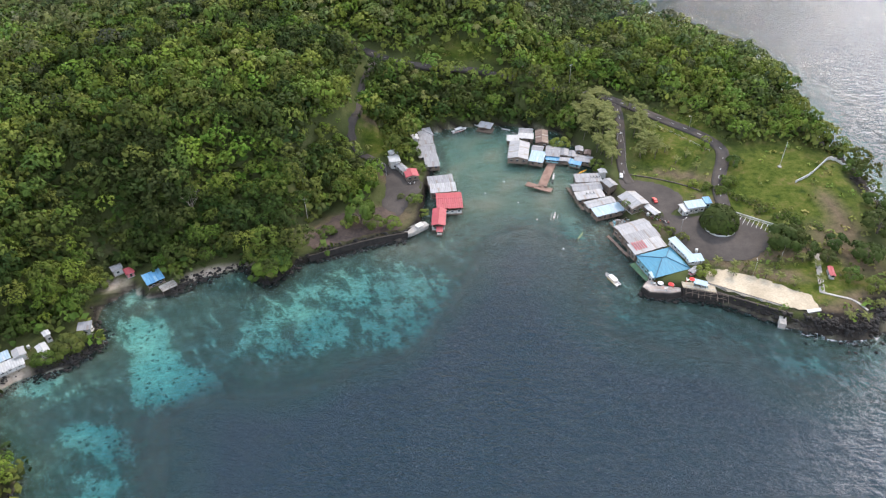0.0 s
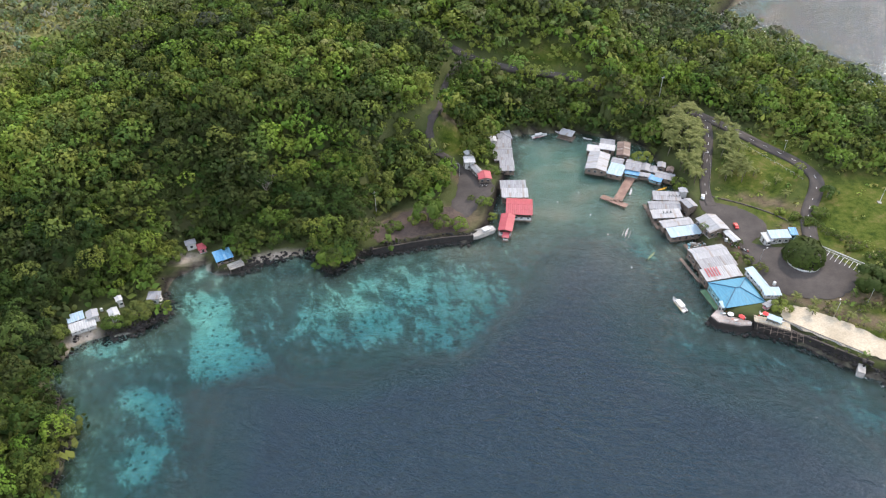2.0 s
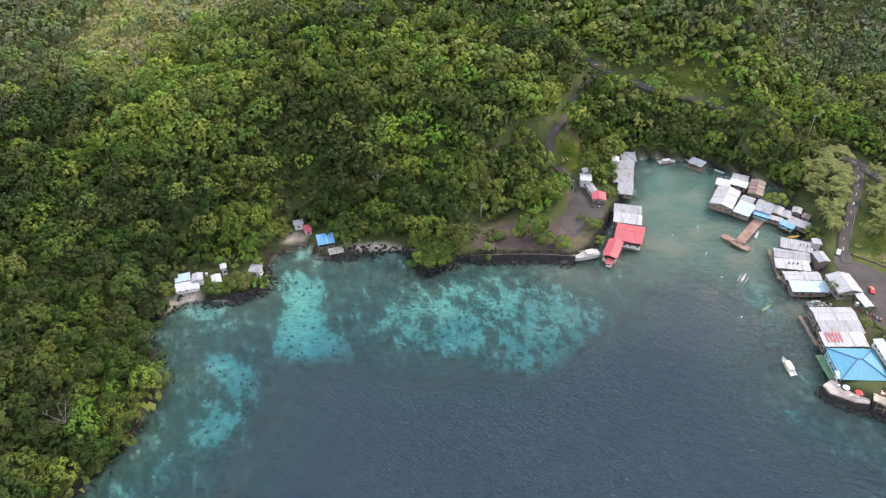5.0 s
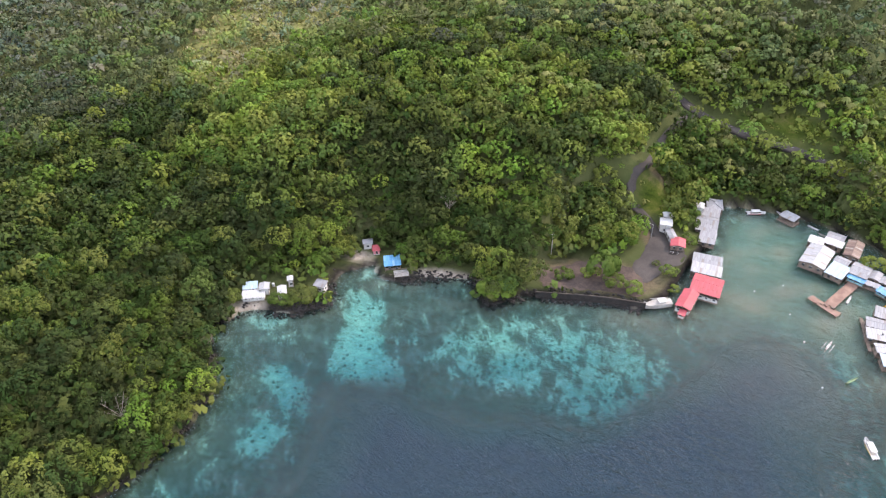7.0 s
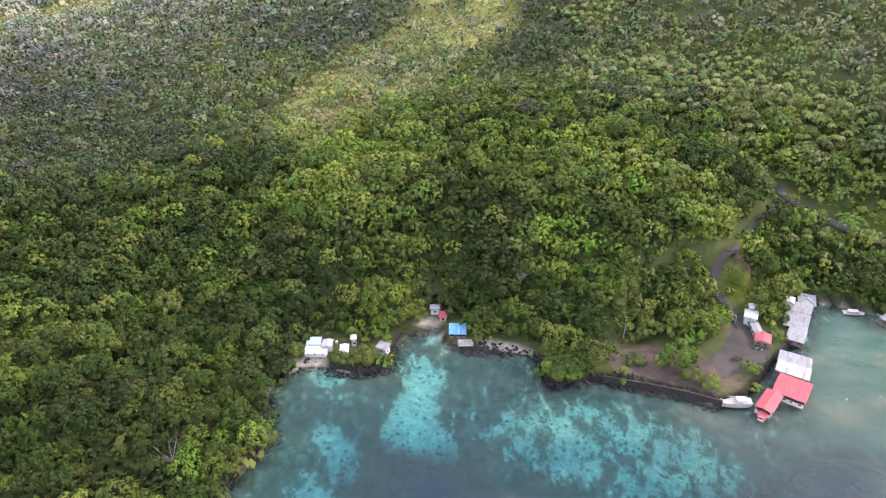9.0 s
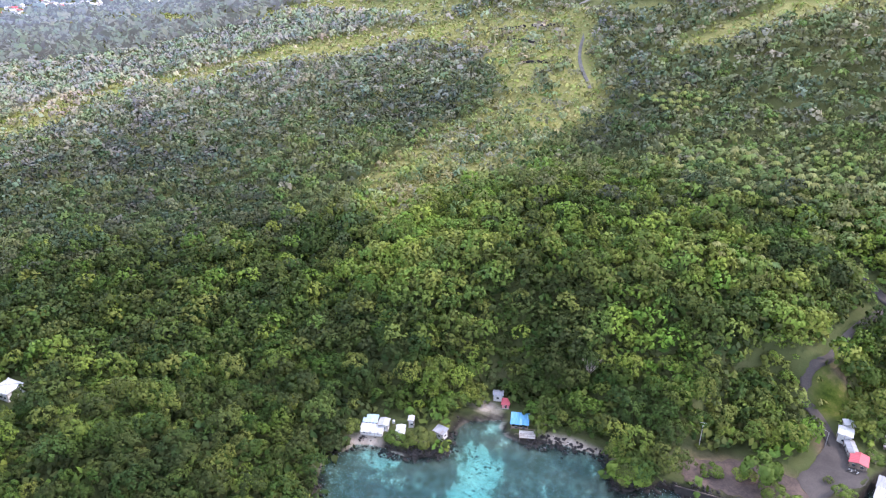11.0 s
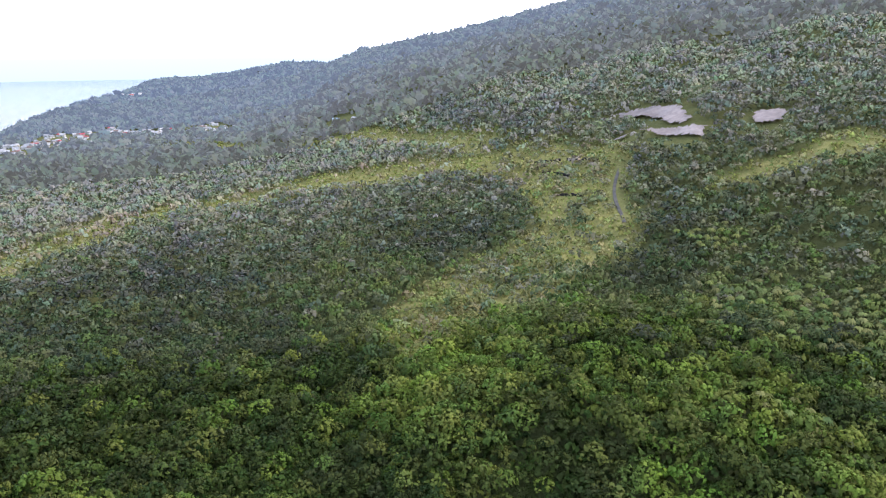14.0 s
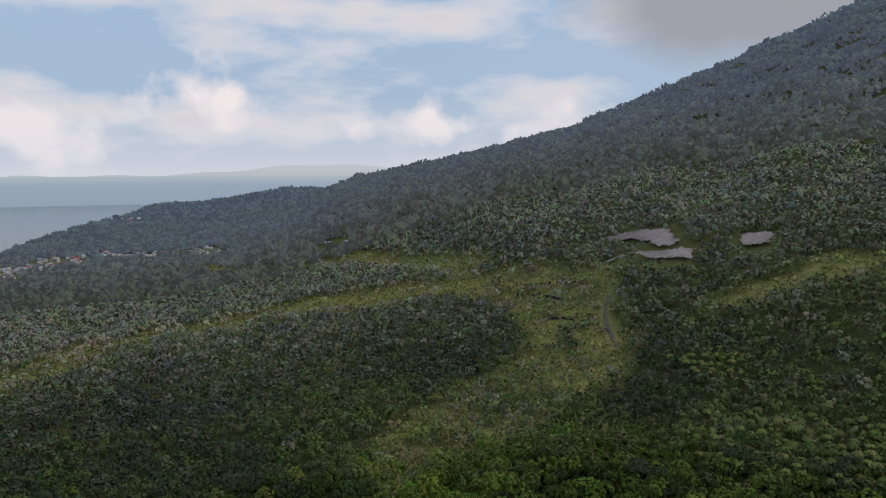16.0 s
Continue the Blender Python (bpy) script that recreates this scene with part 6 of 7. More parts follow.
def speedboat(label, x, y, long, turn, mat, canopy=HULL_WHITE, trim=PLASTIC_RED, cabin=True):
    top = tagged(empty("speedboat", x, y, -0.3, turn), label, "boat", "larger boats in the bay")
    part("hull", hull_mesh(long, long * 0.29, 1.15, 0.5), mat, top)
    box("deck", long * 0.05, 0, 0.75, long * 0.72, long * 0.2, 0.06, CONCRETE, top)
    for s in (-1, 1):
        box("stripe", -long * 0.12, s * (long * 0.147), 0.95, long * 0.62, 0.04, 0.16, trim, top)
    if cabin:
        box("roof", -long * 0.05, 0, 2.2, long * 0.48, long * 0.24, 0.1, canopy, top, bevel=0.04)
        for u in (-0.26, 0.16):
            for s in (-1, 1):
                bm = bmesh.new()
                rod(bm, (u * long, s * long * 0.1, 0.8), (u * long, s * long * 0.1, 2.22), 0.04)
                part("post", bm, STEEL, top)
        box("windscreen", long * 0.18, 0, 0.9, 0.06, long * 0.2, 0.9, GLASS, top)
    for s in (-1, 1):
        m = box("outboard_motor", -long * 0.53, s * 0.4, 0.5, 0.45, 0.35, 0.9, RUBBER, top, bevel=0.06)
        box("cowling", -long * 0.53, s * 0.4, 1.41, 0.5, 0.4, 0.25, HULL_WHITE, m, bevel=0.06)
    return top


speedboat("white speedboat with yellow and red trim at anchor", 66.2, 224.6, 8.8, 119, HULL_WHITE, HULL_WHITE, PLASTIC_YELLOW)
speedboat("white cabin boat moored at the bay head", 1.4, 351.4, 9.2, 30, HULL_WHITE)
canoe("green painted wooden boat at anchor", 56.7, 254.7, 6.8, 58, HULL_GREEN, outrigger=False)
canoe("slim white outrigger canoe on the bay", 46.5, 270.0, 7.4, 76, HULL_WHITE)
canoe("white canoe moored beside the jetty", 49.6, 303.4, 7.6, 80, HULL_WHITE, outrigger=False)
canoe("yellow and red wooden boat by the stalls", 65.0, 308.4, 6.2, 34, PLASTIC_YELLOW, PLASTIC_RED, False)
canoe("small white boat under the trees", 11.4, 357.2, 4.0, -20, HULL_WHITE, outrigger=False)
canoe("small pale boat moored at the bay head", 27.7, 352.4, 5.4, -20, HULL_WHITE, outrigger=False)
canoe("little grey boat moored near the stalls", 32.3, 348.3, 3.6, -20, CONCRETE, outrigger=False)

raft = tagged(empty("houseboat", 16.2, 352.4, 0.3, -22), "floating raft house with a pale tin roof", "houseboat")
box("raft", 0, 0, -0.3, 9.0, 6.0, 0.5, TIMBER, raft)
roof_parts(raft, 8.0, 5.2, 2.6, "m", TIN_PALE, 0.36, 5)
for i in (-1, 1):
    for j in (-1, 1):
        bm = bmesh.new()
        rod(bm, (i * 3.7, j * 2.3, 0.2), (i * 3.7, j * 2.3, 3.4 if j > 0 else 2.65), 0.09)
        part("post", bm, TIMBER, raft)
box("wall", 0, 2.2, 0.2, 7.2, 0.12, 2.4, WOOD_WALL, raft)


# ---- trees that stand alone ----


def tree(label, x, y, r, tall, tint, seed, leaves=420, flat=0.75, base=None, name="broadleaf_tree", dome=False):
    """Trunk, limbs and a crown of leaf clumps; tall: the height of the crown's foot."""
    z = gz_at(x, y) if base is None else base
    top = tagged(empty(name, x, y, z), label, "bush" if name == "bush" else "tree")
    bm = bmesh.new()
    rod(bm, (0, 0, -0.5), (0.1, 0.05, tall + r * 0.2), 0.06 * r + 0.08, 0.03 * r + 0.05, 8)
    part("trunk", bm, BARK, top)
    rr = random.Random(seed)
    for k in range(5):
        a = 6.283 * k / 5 + rr.uniform(-0.4, 0.4)
        bm = bmesh.new()
        rod(bm, (0.05, 0.02, tall * 0.75), (r * 0.55 * math.cos(a), r * 0.55 * math.sin(a), tall + r * rr.uniform(0.15, 0.45)), 0.03 * r + 0.04, 0.03, 6)
        part("limb", bm, BARK, top)
    t = crown_template(1000 + seed, int(leaves * 1.9), 9, 0.088, 0.8) * (r, r, r * flat, 1, 1, 1)
    if dome:
        t = dome_template(seed, leaves, 0.085) * (r, r, r * flat, 1, 1, 1)
    me = mesh_from("crown", t[:, :3] + (0, 0, tall), np.arange(len(t)).reshape(-1, 4), (), True)
    attribute(me, "tint", np.full(len(t), tint))
    attribute(me, "kind", np.full(len(t), 0.1 + 0.6 * rr.random()))
    rounded(me, t[:, 3:])
    me.materials.append(LEAF)
    ob = new("crown", me)
    ob.parent = top
    return top


tree("broad round rain tree in a ringed planter", 119.4, 256.6, 8.5, 1.2, 0.16, 1, 1900, 1.05, dome=True)
tree("large dark tree beside the car park", 141.0, 240.5, 9.5, 3.0, 0.12, 2, 800, 0.8)
tree("bushy tree by the parking bays", 150.0, 246.5, 6.0, 1.5, 0.16, 3, 500)
tree("dark shore tree on the point", 175.0, 231.0, 8.0, 3.0, 0.14, 4, 600)
tree("tall dark shore tree above the rocks", 188.0, 250.0, 9.0, 4.0, 0.16, 5, 600)
tree("dense tree at the lawn's edge", 196.0, 268.0, 8.0, 3.0, 0.2, 6, 600)
tree("green tree near the cliff", 200.0, 300.0, 7.0, 3.0, 0.3, 7)
tree("round tree at the top of the lawn", 133.5, 289.0, 5.0, 0.8, 0.3, 8)
tree("dark tree beside the road bend", 140.0, 304.0, 5.0, 2.0, 0.2, 9)
tree("spreading shore tree leaning over the water", -80.0, 229.5, 9.0, 1.5, 0.42, 10, 900, 0.8)
tree("tall tree on the bare shore", -45.0, 262.0, 8.0, 5.0, 0.34, 11, 800, 1.1)
tree("bushy tree beside the tall shore tree", -38.0, 258.5, 5.5, 2.5, 0.28, 12, 500)
tree("bright yellow-green tree on the bare shore", -50.0, 260.5, 4.5, 1.2, 0.66, 13, 450)
tree("small shore tree by the sea wall", -30.0, 259.5, 4.6, 1.5, 0.45, 14, 400)
tree("low bushy tree on the bare earth", -60.0, 254.5, 4.5, 0.5, 0.3, 15, 400)
tree("small tree between lane and jetty", -20.5, 277.0, 4.2, 1.5, 0.36, 16, 380)
tree("yellow-green bush by the jetty", -16.5, 271.5, 3.4, 0.5, 0.55, 17, 320)
tree("small dark bush on the asphalt apron", -27.5, 281.5, 2.3, 0.3, 0.25, 18, 220)
tree("leafy tree behind the stilt houses", -19.5, 306.0, 4.4, 1.5, 0.3, 19, 400)
tree("dark tree between shed and stilt houses", -24.0, 319.0, 5.2, 2.0, 0.22, 20, 450)
tree("green tree beside the white hut", -26.0, 328.0, 5.2, 2.0, 0.34, 21, 450)
tree("islet tree over the rocks", -150.5, 184.0, 6.8, 0.8, 0.26, 22, 700, 0.7)
tree("second islet tree on black rocks", -157.0, 177.5, 5.0, 0.8, 0.26, 23, 500, 0.7)
tree("shore tree behind the small beach", -176.5, 167.5, 5.0, 1.5, 0.3, 24, 450)
tree("bright tree beside the blue hut", -121.5, 228.0, 4.4, 2.0, 0.4, 25, 420)
tree("cove tree shading the huts", -152.0, 219.0, 5.4, 2.5, 0.28, 26, 450)
tree("bright green tree at the sand yard", 103.5, 222.5, 4.6, 1.0, 0.52, 27, 420)
tree("slender tree among the stilt houses", 79.0, 268.5, 2.4, 4.0, 0.35, 28, 220)
tree("shrub behind the large stilt house", 92.0, 255.0, 3.2, 0.4, 0.42, 29, 260)
tree("row tree behind the blue wing", 100.0, 246.0, 3.4, 0.5, 0.36, 30, 300)
tree("row tree beside the asphalt", 96.0, 251.0, 3.0, 0.5, 0.4, 31, 260)
tree("bright tree behind the north stalls", 56.0, 331.0, 6.0, 2.5, 0.5, 32, 500)
tree("green tree by the lane and stalls", 72.5, 310.0, 4.8, 1.5, 0.36, 33, 400)
tree("hedge tree above the car park", 122.0, 286.0, 3.0, 0.3, 0.3, 34, 380)
tree("hedge tree at the lawn foot", 128.0, 283.0, 3.2, 0.3, 0.26, 35, 380)
tree("reddish brown tree at the lawn foot", 116.0, 289.5, 3.2, 0.4, 0.72, 36, 380)
tree("hedge tree along the parking kerb", 141.0, 266.5, 2.6, 0.0, 0.24, 37, 300)
tree("hedge tree beyond the parking kerb", 148.0, 262.0, 2.8, 0.0, 0.28, 38, 300)
tree("hedge tree between lawn and bays", 154.5, 257.5, 3.0, 0.2, 0.22, 39, 320)
tree("dark tree beyond the big car park tree", 152.0, 236.5, 5.2, 2.0, 0.12, 43, 420)
tree("dark garden tree beside the path", 158.5, 231.0, 4.6, 1.8, 0.16, 44, 400)
tree("tall dark tree behind the garden path", 165.0, 240.0, 6.0, 2.5, 0.14, 45, 480)
tree("tree in the eastern garden", 163.0, 219.0, 4.5, 1.5, 0.3, 40, 380)
tree("tree by the eastern rocks", 170.0, 213.0, 4.8, 1.5, 0.36, 41, 380)


rb = random.Random(8)
for k in range(60):
    u = rb.random()
    px, py = 118 + 46 * u + rb.uniform(-3, 3), 291 - 38 * u + rb.uniform(-3, 3)
    if k > 40:
        px, py = rb.choice(((rb.uniform(104, 132), rb.uniform(224, 231)), (rb.uniform(126, 150), rb.uniform(226, 236)), (rb.uniform(146, 168), rb.uniform(203, 232)), (rb.uniform(84, 97), rb.uniform(256, 268))))
    tree("low rounded garden bush", px, py, rb.uniform(1.3, 3.2), 0.0, rb.uniform(0.15, 0.5), 60 + k, 110, 0.9, name="bush")


def bare_tree(label, x, y, tall, spread, seed):
    top = tagged(empty("bare_tree", x, y, gz_at(x, y)), label, "tree")
    r = random.Random(seed)
    bm = bmesh.new()
    rod(bm, (0, 0, -0.5), (0, 0, tall * 0.6), 0.35, 0.2, 7)
    part("trunk", bm, BARE_WOOD, top)
    for k in range(9):
        a, q = 6.283 * k / 9 + r.uniform(-0.3, 0.3), r.uniform(0.6, 1.0)
        tip = Vector((spread * q * math.cos(a), spread * q * math.sin(a), tall * r.uniform(0.85, 1.15)))
        bm = bmesh.new()
        rod(bm, (0, 0, tall * r.uniform(0.35, 0.6)), tip, 0.10, 0.04, 5)
        for _ in range(6):
            at = Vector((0, 0, tall * 0.5)).lerp(tip, r.uniform(0.4, 0.95))
            rod(bm, at, at + Vector((r.uniform(-1.6, 1.6), r.uniform(-1.6, 1.6), r.uniform(0.6, 1.8))), 0.045, 0.02, 4)
        part("limb", bm, BARE_WOOD, top)
    return top


bare_tree("leafless pale grey tree in the forest", -119.0, 254.0, 14.0, 5.0, 3)
bare_tree("grey bare tree on the wooded cape", -157.0, 98.0, 13.0, 6.0, 4)


def palm(label, x, y, tall, seed, size=1.0):
    top = tagged(empty("coconut_palm", x, y, gz_at(x, y), 0), label, "palm", "coconut palms")
    r = random.Random(seed)
    lean = (r.uniform(-0.8, 0.8), r.uniform(-0.8, 0.8))
    bm = bmesh.new()
    for k in range(5):
        a, b = k / 5, (k + 1) / 5
        rod(bm, (lean[0] * a * a, lean[1] * a * a, tall * a - 0.3), (lean[0] * b * b, lean[1] * b * b, tall * b - 0.25), 0.2 - 0.06 * a, 0.2 - 0.06 * b, 7)
    part("trunk", bm, BARK, top)
    for k in range(17):
        a = 6.283 * k / 17 + r.uniform(-0.2, 0.2)
        up, long = r.uniform(0.1, 1.5), size * r.uniform(3.6, 5.0)
        v, q, pts = [], [], []
        for i in range(7):
            u = i / 6
            pts.append(Vector((long * u * (1 - 0.25 * u), 0, long * (0.6 * up * u - 0.5 * u * u))))
        for i in range(6):
            p0, p1 = pts[i], pts[i + 1]
            for s in (-1, 1):
                w = size * 0.78 * (1 - (i / 6 - 0.35) ** 2 * 1.8)
                n = len(v)
                v += [p0, p0.lerp(p1, 0.85), p0.lerp(p1, 0.85) + Vector((0.35, s * w, -0.18)), p0.lerp(p1, 0.25) + Vector((0.35, s * w, -0.15))]
                q.append((n, n + 1, n + 2, n + 3))
        me = mesh_from("frond", [tuple(p) for p in v], q)
        attribute(me, "tint", np.full(len(v), r.uniform(0.22, 0.6)))
        attribute(me, "kind", np.full(len(v), 0.6))
        me.materials.append(LEAF_PALM)
        ob = new("frond", me)
        ob.parent = top
        ob.matrix_basis = pose(lean[0], lean[1], tall - 0.25, 0, 0, math.degrees(a))
    return top


palms = [palm("tall coconut palm with drooping green fronds", 80.0, 340.0, 8.0, 1), palm("coconut palm with drooping fronds", 76.0, 350.0, 6.5, 2), palm("short coconut palm on the grass", 116.0, 222.0, 3.4, 3, 0.62)]
r = random.Random(11)
for k in range(125):
    side = 1 if k % 4 == 3 else 0
    px, py = (r.uniform(60, 85), r.uniform(308, 370)) if side == 0 else (r.uniform(93, 104), r.uniform(312, 362))
    if gz_at(px, py) < 2 or near_line(np.array([px]), np.array([py]), ROAD_C)[0] < 4 or near_line(np.array([px]), np.array([py]), ROAD_B)[0] < 4.5:
        continue
    copy_thing(palms[k % 2], pose(px, py, gz_at(px, py), 0, 0, r.uniform(0, 360)))
for px, py in ((111, 228.5), (117, 226.5), (124, 223.5), (129, 221), (134, 218.5), (139.5, 216), (150, 218), (152, 226), (148, 231), (152, 196), (158, 195), (168, 203), (112, 308), (118, 312), (108, 316), (121, 302)):
    copy_thing(palms[2], pose(px, py, gz_at(px, py), 0, 0, r.uniform(0, 360)))


# ---- poles, walls, planter, vehicles ----


def lamp_post(label, x, y, tall, turn):
    top = tagged(empty("street_lamp", x, y, gz_at(x, y), turn), label, "street lamp", "street lamps")
    bm = bmesh.new()
    rod(bm, (0, 0, -0.3), (0, 0, tall), 0.1, 0.07, 8)
    part("pole", bm, STEEL, top)
    bm = bmesh.new()
    rod(bm, (0, 0, tall - 0.1), (1.6, 0, tall + 0.5), 0.05, 0.04, 6)
    part("arm", bm, STEEL, top)
    box("lamp_head", 1.8, 0, tall + 0.42, 0.7, 0.28, 0.14, STEEL, top, bevel=0.03)
    return top


for px, py, turn in ((100.5, 250.5, 30), (84.0, 322.0, 0), (126, 338, 220), (139, 232, 90), (-36, 300, 200), (124, 222, 80)):
    lamp_post("grey steel street lamp with a curved arm", px, py, 7.5, turn)


def power_pole(label, x, y, tall, turn):
    top = tagged(empty("utility_pole", x, y, gz_at(x, y), turn), label, "utility pole", "utility poles")
    bm = bmesh.new()
    rod(bm, (0, 0, -0.5), (0, 0, tall), 0.18, 0.12, 8)
    part("pole", bm, CONCRETE, top)
    box("crossarm", 0, 0, tall - 0.8, 2.2, 0.12, 0.14, STEEL, top)
    for s in (-0.9, 0, 0.9):
        box("insulator", s, 0, tall - 0.66, 0.1, 0.1, 0.25, WHITE_WALL, top)
    return top


power_pole("pale concrete utility pole above the trees", 66.5, 384.0, 15.0, 30)
power_pole("pale utility pole in the forest", -70.0, 262.0, 14.0, 20)

flag = tagged(empty("flagpole", 162.0, 301.0, gz_at(162, 301)), "tall white flagpole on the lawn", "flagpole")
bm = bmesh.new()
rod(bm, (0, 0, 0.4), (0, 0, 15.0), 0.12, 0.07, 8)
part("pole", bm, WHITE_WALL, flag)
box("base", 0, 0, -0.2, 1.6, 1.6, 0.6, CONCRETE, flag, bevel=0.05)


def garden_wall(name, label, line, tall, thick, mat, piece=2.4):
    x, y, nx, ny = path_points(line, piece)
    top = tagged(empty(name, x[0], y[0], gz_at(x[0], y[0])), label, "wall")
    for k in range(len(x)):
        turn = math.degrees(math.atan2(-nx[k], ny[k]))
        box("panel", x[k] - x[0], y[k] - y[0], gz_at(x[k], y[k]) - gz_at(x[0], y[0]) - 0.3, piece + 0.05, thick, tall + 0.3, mat, top, turn)
    return top


garden_wall("garden_wall", "low white garden wall on the lawn", [(166, 288), (174, 293), (183, 302), (191, 310), (199, 303)], 1.4, 0.3, WHITE_WALL)
garden_wall("path", "pale concrete garden path", [(156, 236), (152.5, 224), (149, 212)], 0.12, 2.2, CONCRETE)
garden_wall("path", "pale concrete path towards the rocks", [(149, 211.5), (155, 209), (160, 207), (163, 200)], 0.3, 0.9, CONCRETE)
garden_wall("retaining_wall", "dark stone retaining wall above the car park", [(88, 299), (100, 295.5), (112, 290), (118, 284)], 0.5, 0.5, DULL)

planter = tagged(empty("planter_ring", 119.4, 255.0, gz_at(119.4, 255)), "white curved kerb round the big tree", "planter")
for k in range(20):
    a = 6.283 * k / 20
    box("kerb_stone", 7.0 * math.cos(a), 7.0 * math.sin(a), 0.0, 2.15, 0.35, 0.9, WHITE_WALL, planter, math.degrees(a) + 90, bevel=0.05)


def car(label, x, y, turn, mat):
    top = tagged(empty("car", x, y, gz_at(x, y) + 0.28, turn), label, "car")
    bm = bmesh.new()
    add_box(bm, 0, 0, 0.3, 3.9, 1.65, 0.6, 0, 0.12)
    part("body", bm, mat, top)
    bm = bmesh.new()
    v = add_box(bm, -0.2, 0, 0.9, 2.2, 1.5, 0.55)
    for q in v:
        if q.co.z > 1.2:
            q.co.x, q.co.y = -0.2 + (q.co.x + 0.2) * 0.7, q.co.y * 0.85
    part("cabin", bm, mat, top)
    box("windscreen", 0.78, 0, 0.95, 0.05, 1.3, 0.4, GLASS, top)
    for i in (-1.2, 1.2):
        for s in (-1, 1):
            bm = bmesh.new()
            rod(bm, (i, s * 0.72, 0.3), (i, s * 0.86, 0.3), 0.32, sides=14)
            w = part("wheel", bm, RUBBER, top)
            bm = bmesh.new()
            rod(bm, (i, s * 0.80, 0.3), (i, s * 0.88, 0.3), 0.18, sides=10)
            part("rim", bm, STEEL, w)
    return top


car("small red car parked beside the hall", 94.8, 276.2, 100, PLASTIC_RED)
car("white car parked near the stalls", 82.6, 297.5, 80, HULL_WHITE)


def motorbike(x, y, turn, mat):
    top = tagged(empty("motorbike", x, y, gz_at(x, y) + 0.25, turn), "parked motorbike with a dark seat", "motorbike", "parked motorbikes")
    for i in (-0.62, 0.62):
        bm = bmesh.new()
        rod(bm, (i, -0.06, 0.3), (i, 0.06, 0.3), 0.3, sides=12)
        part("wheel", bm, RUBBER, top)
    box("body", 0, 0, 0.35, 1.1, 0.28, 0.4, mat, top, bevel=0.06)
    box("seat", -0.2, 0, 0.76, 0.7, 0.3, 0.1, RUBBER, top, bevel=0.03)
    box("handlebar", 0.5, 0, 0.95, 0.06, 0.65, 0.06, STEEL, top)


for k in range(7):
    motorbike(90.5 + k * 1.1, 262.2 - k * 0.7, 100 + 8 * (k % 3), (PLASTIC_RED, RUBBER, HULL_WHITE)[k % 3])
for k in range(4):
    motorbike(-24.5 + k * 1.0, 292.0 + 0.3 * k, 70, (RUBBER, HULL_WHITE)[k % 2])

# ---- far village and far shore ----


def far_house(k, x, y, lx, ly, turn, mat):
    top = tagged(empty("village_house", x, y, gz_at(x, y) - 0.3, turn), "small distant village house with a pale roof", "house", "far village houses")
    bm = bmesh.new()
    add_box(bm, 0, 0, 0, lx - 1, ly - 1, 4.5)
    part("wall", bm, WHITE_WALL, top)
    bm = bmesh.new()
    h = 4.3
    v = [bm.verts.new(p) for p in ((-lx / 2, -ly / 2, h), (lx / 2, -ly / 2, h), (lx / 2, ly / 2, h), (-lx / 2, ly / 2, h), (-lx / 2, 0, h + ly * 0.28), (lx / 2, 0, h + ly * 0.28))]
    for f in ((0, 1, 5, 4), (2, 3, 4, 5), (1, 2, 5), (3, 0, 4), (3, 2, 1, 0)):
        bm.faces.new([v[i] for i in f])
    part("roof", bm, mat, top)
    box("door", 0, -ly / 2 + 0.42, 0, 1.2, 0.1, 2.2, DARK, top)
    return top


r = random.Random(5)
for k, (px, py) in enumerate(VILLAGE):
    big = 1.25 if px < -2000 else 1.0
    far_house(k, px, py, r.uniform(8, 14) * big, r.uniform(7, 10) * big, r.uniform(0, 180), TIN_LIGHT_BLUE if k == 143 else r.choice((TIN_WHITE, TIN_WHITE, TIN_PALE, TIN_GREY, TIN_WHITE, TIN_PALE, TIN_WHITE, TIN_RED, TIN_RUST)))


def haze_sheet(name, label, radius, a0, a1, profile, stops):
    """A far upright sheet that closes the view over the sea, its hazy light put in as glow."""
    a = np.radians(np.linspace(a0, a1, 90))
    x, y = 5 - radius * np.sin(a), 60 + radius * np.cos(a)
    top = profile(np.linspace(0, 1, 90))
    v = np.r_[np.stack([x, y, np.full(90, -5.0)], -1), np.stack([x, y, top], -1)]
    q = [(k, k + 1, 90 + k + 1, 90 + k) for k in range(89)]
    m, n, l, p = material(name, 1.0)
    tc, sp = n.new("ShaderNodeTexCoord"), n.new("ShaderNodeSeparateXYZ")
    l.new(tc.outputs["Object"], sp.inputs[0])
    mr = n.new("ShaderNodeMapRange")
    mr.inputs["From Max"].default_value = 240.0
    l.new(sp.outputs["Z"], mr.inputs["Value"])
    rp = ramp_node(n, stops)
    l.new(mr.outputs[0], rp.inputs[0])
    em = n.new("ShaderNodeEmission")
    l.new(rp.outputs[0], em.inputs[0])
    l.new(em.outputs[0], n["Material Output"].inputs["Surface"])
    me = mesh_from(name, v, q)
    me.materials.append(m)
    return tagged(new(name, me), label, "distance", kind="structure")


haze_sheet("backdrop", "glowing sheet for the hazy far sea meeting the sky", 4850, 55, 105, lambda u: 176 + 0 * u, [(0.0, (0.58, 0.77, 0.95)), (0.5, (0.64, 0.83, 1.02)), (0.74, (0.88, 1.02, 1.12))])
haze_sheet("backdrop", "glowing sheet for a faint far island in the haze", 4870, 44, 82, lambda u: 178 + 75 * np.exp(-((u - 0.42) / 0.2) ** 2) + 40 * np.exp(-((u - 0.15) / 0.12) ** 2) + 6 * np.sin(u * 40), [(0.6, (0.90, 1.03, 1.12)), (1.0, (1.08, 1.17, 1.24))])

# ---- clutter round the houses ----


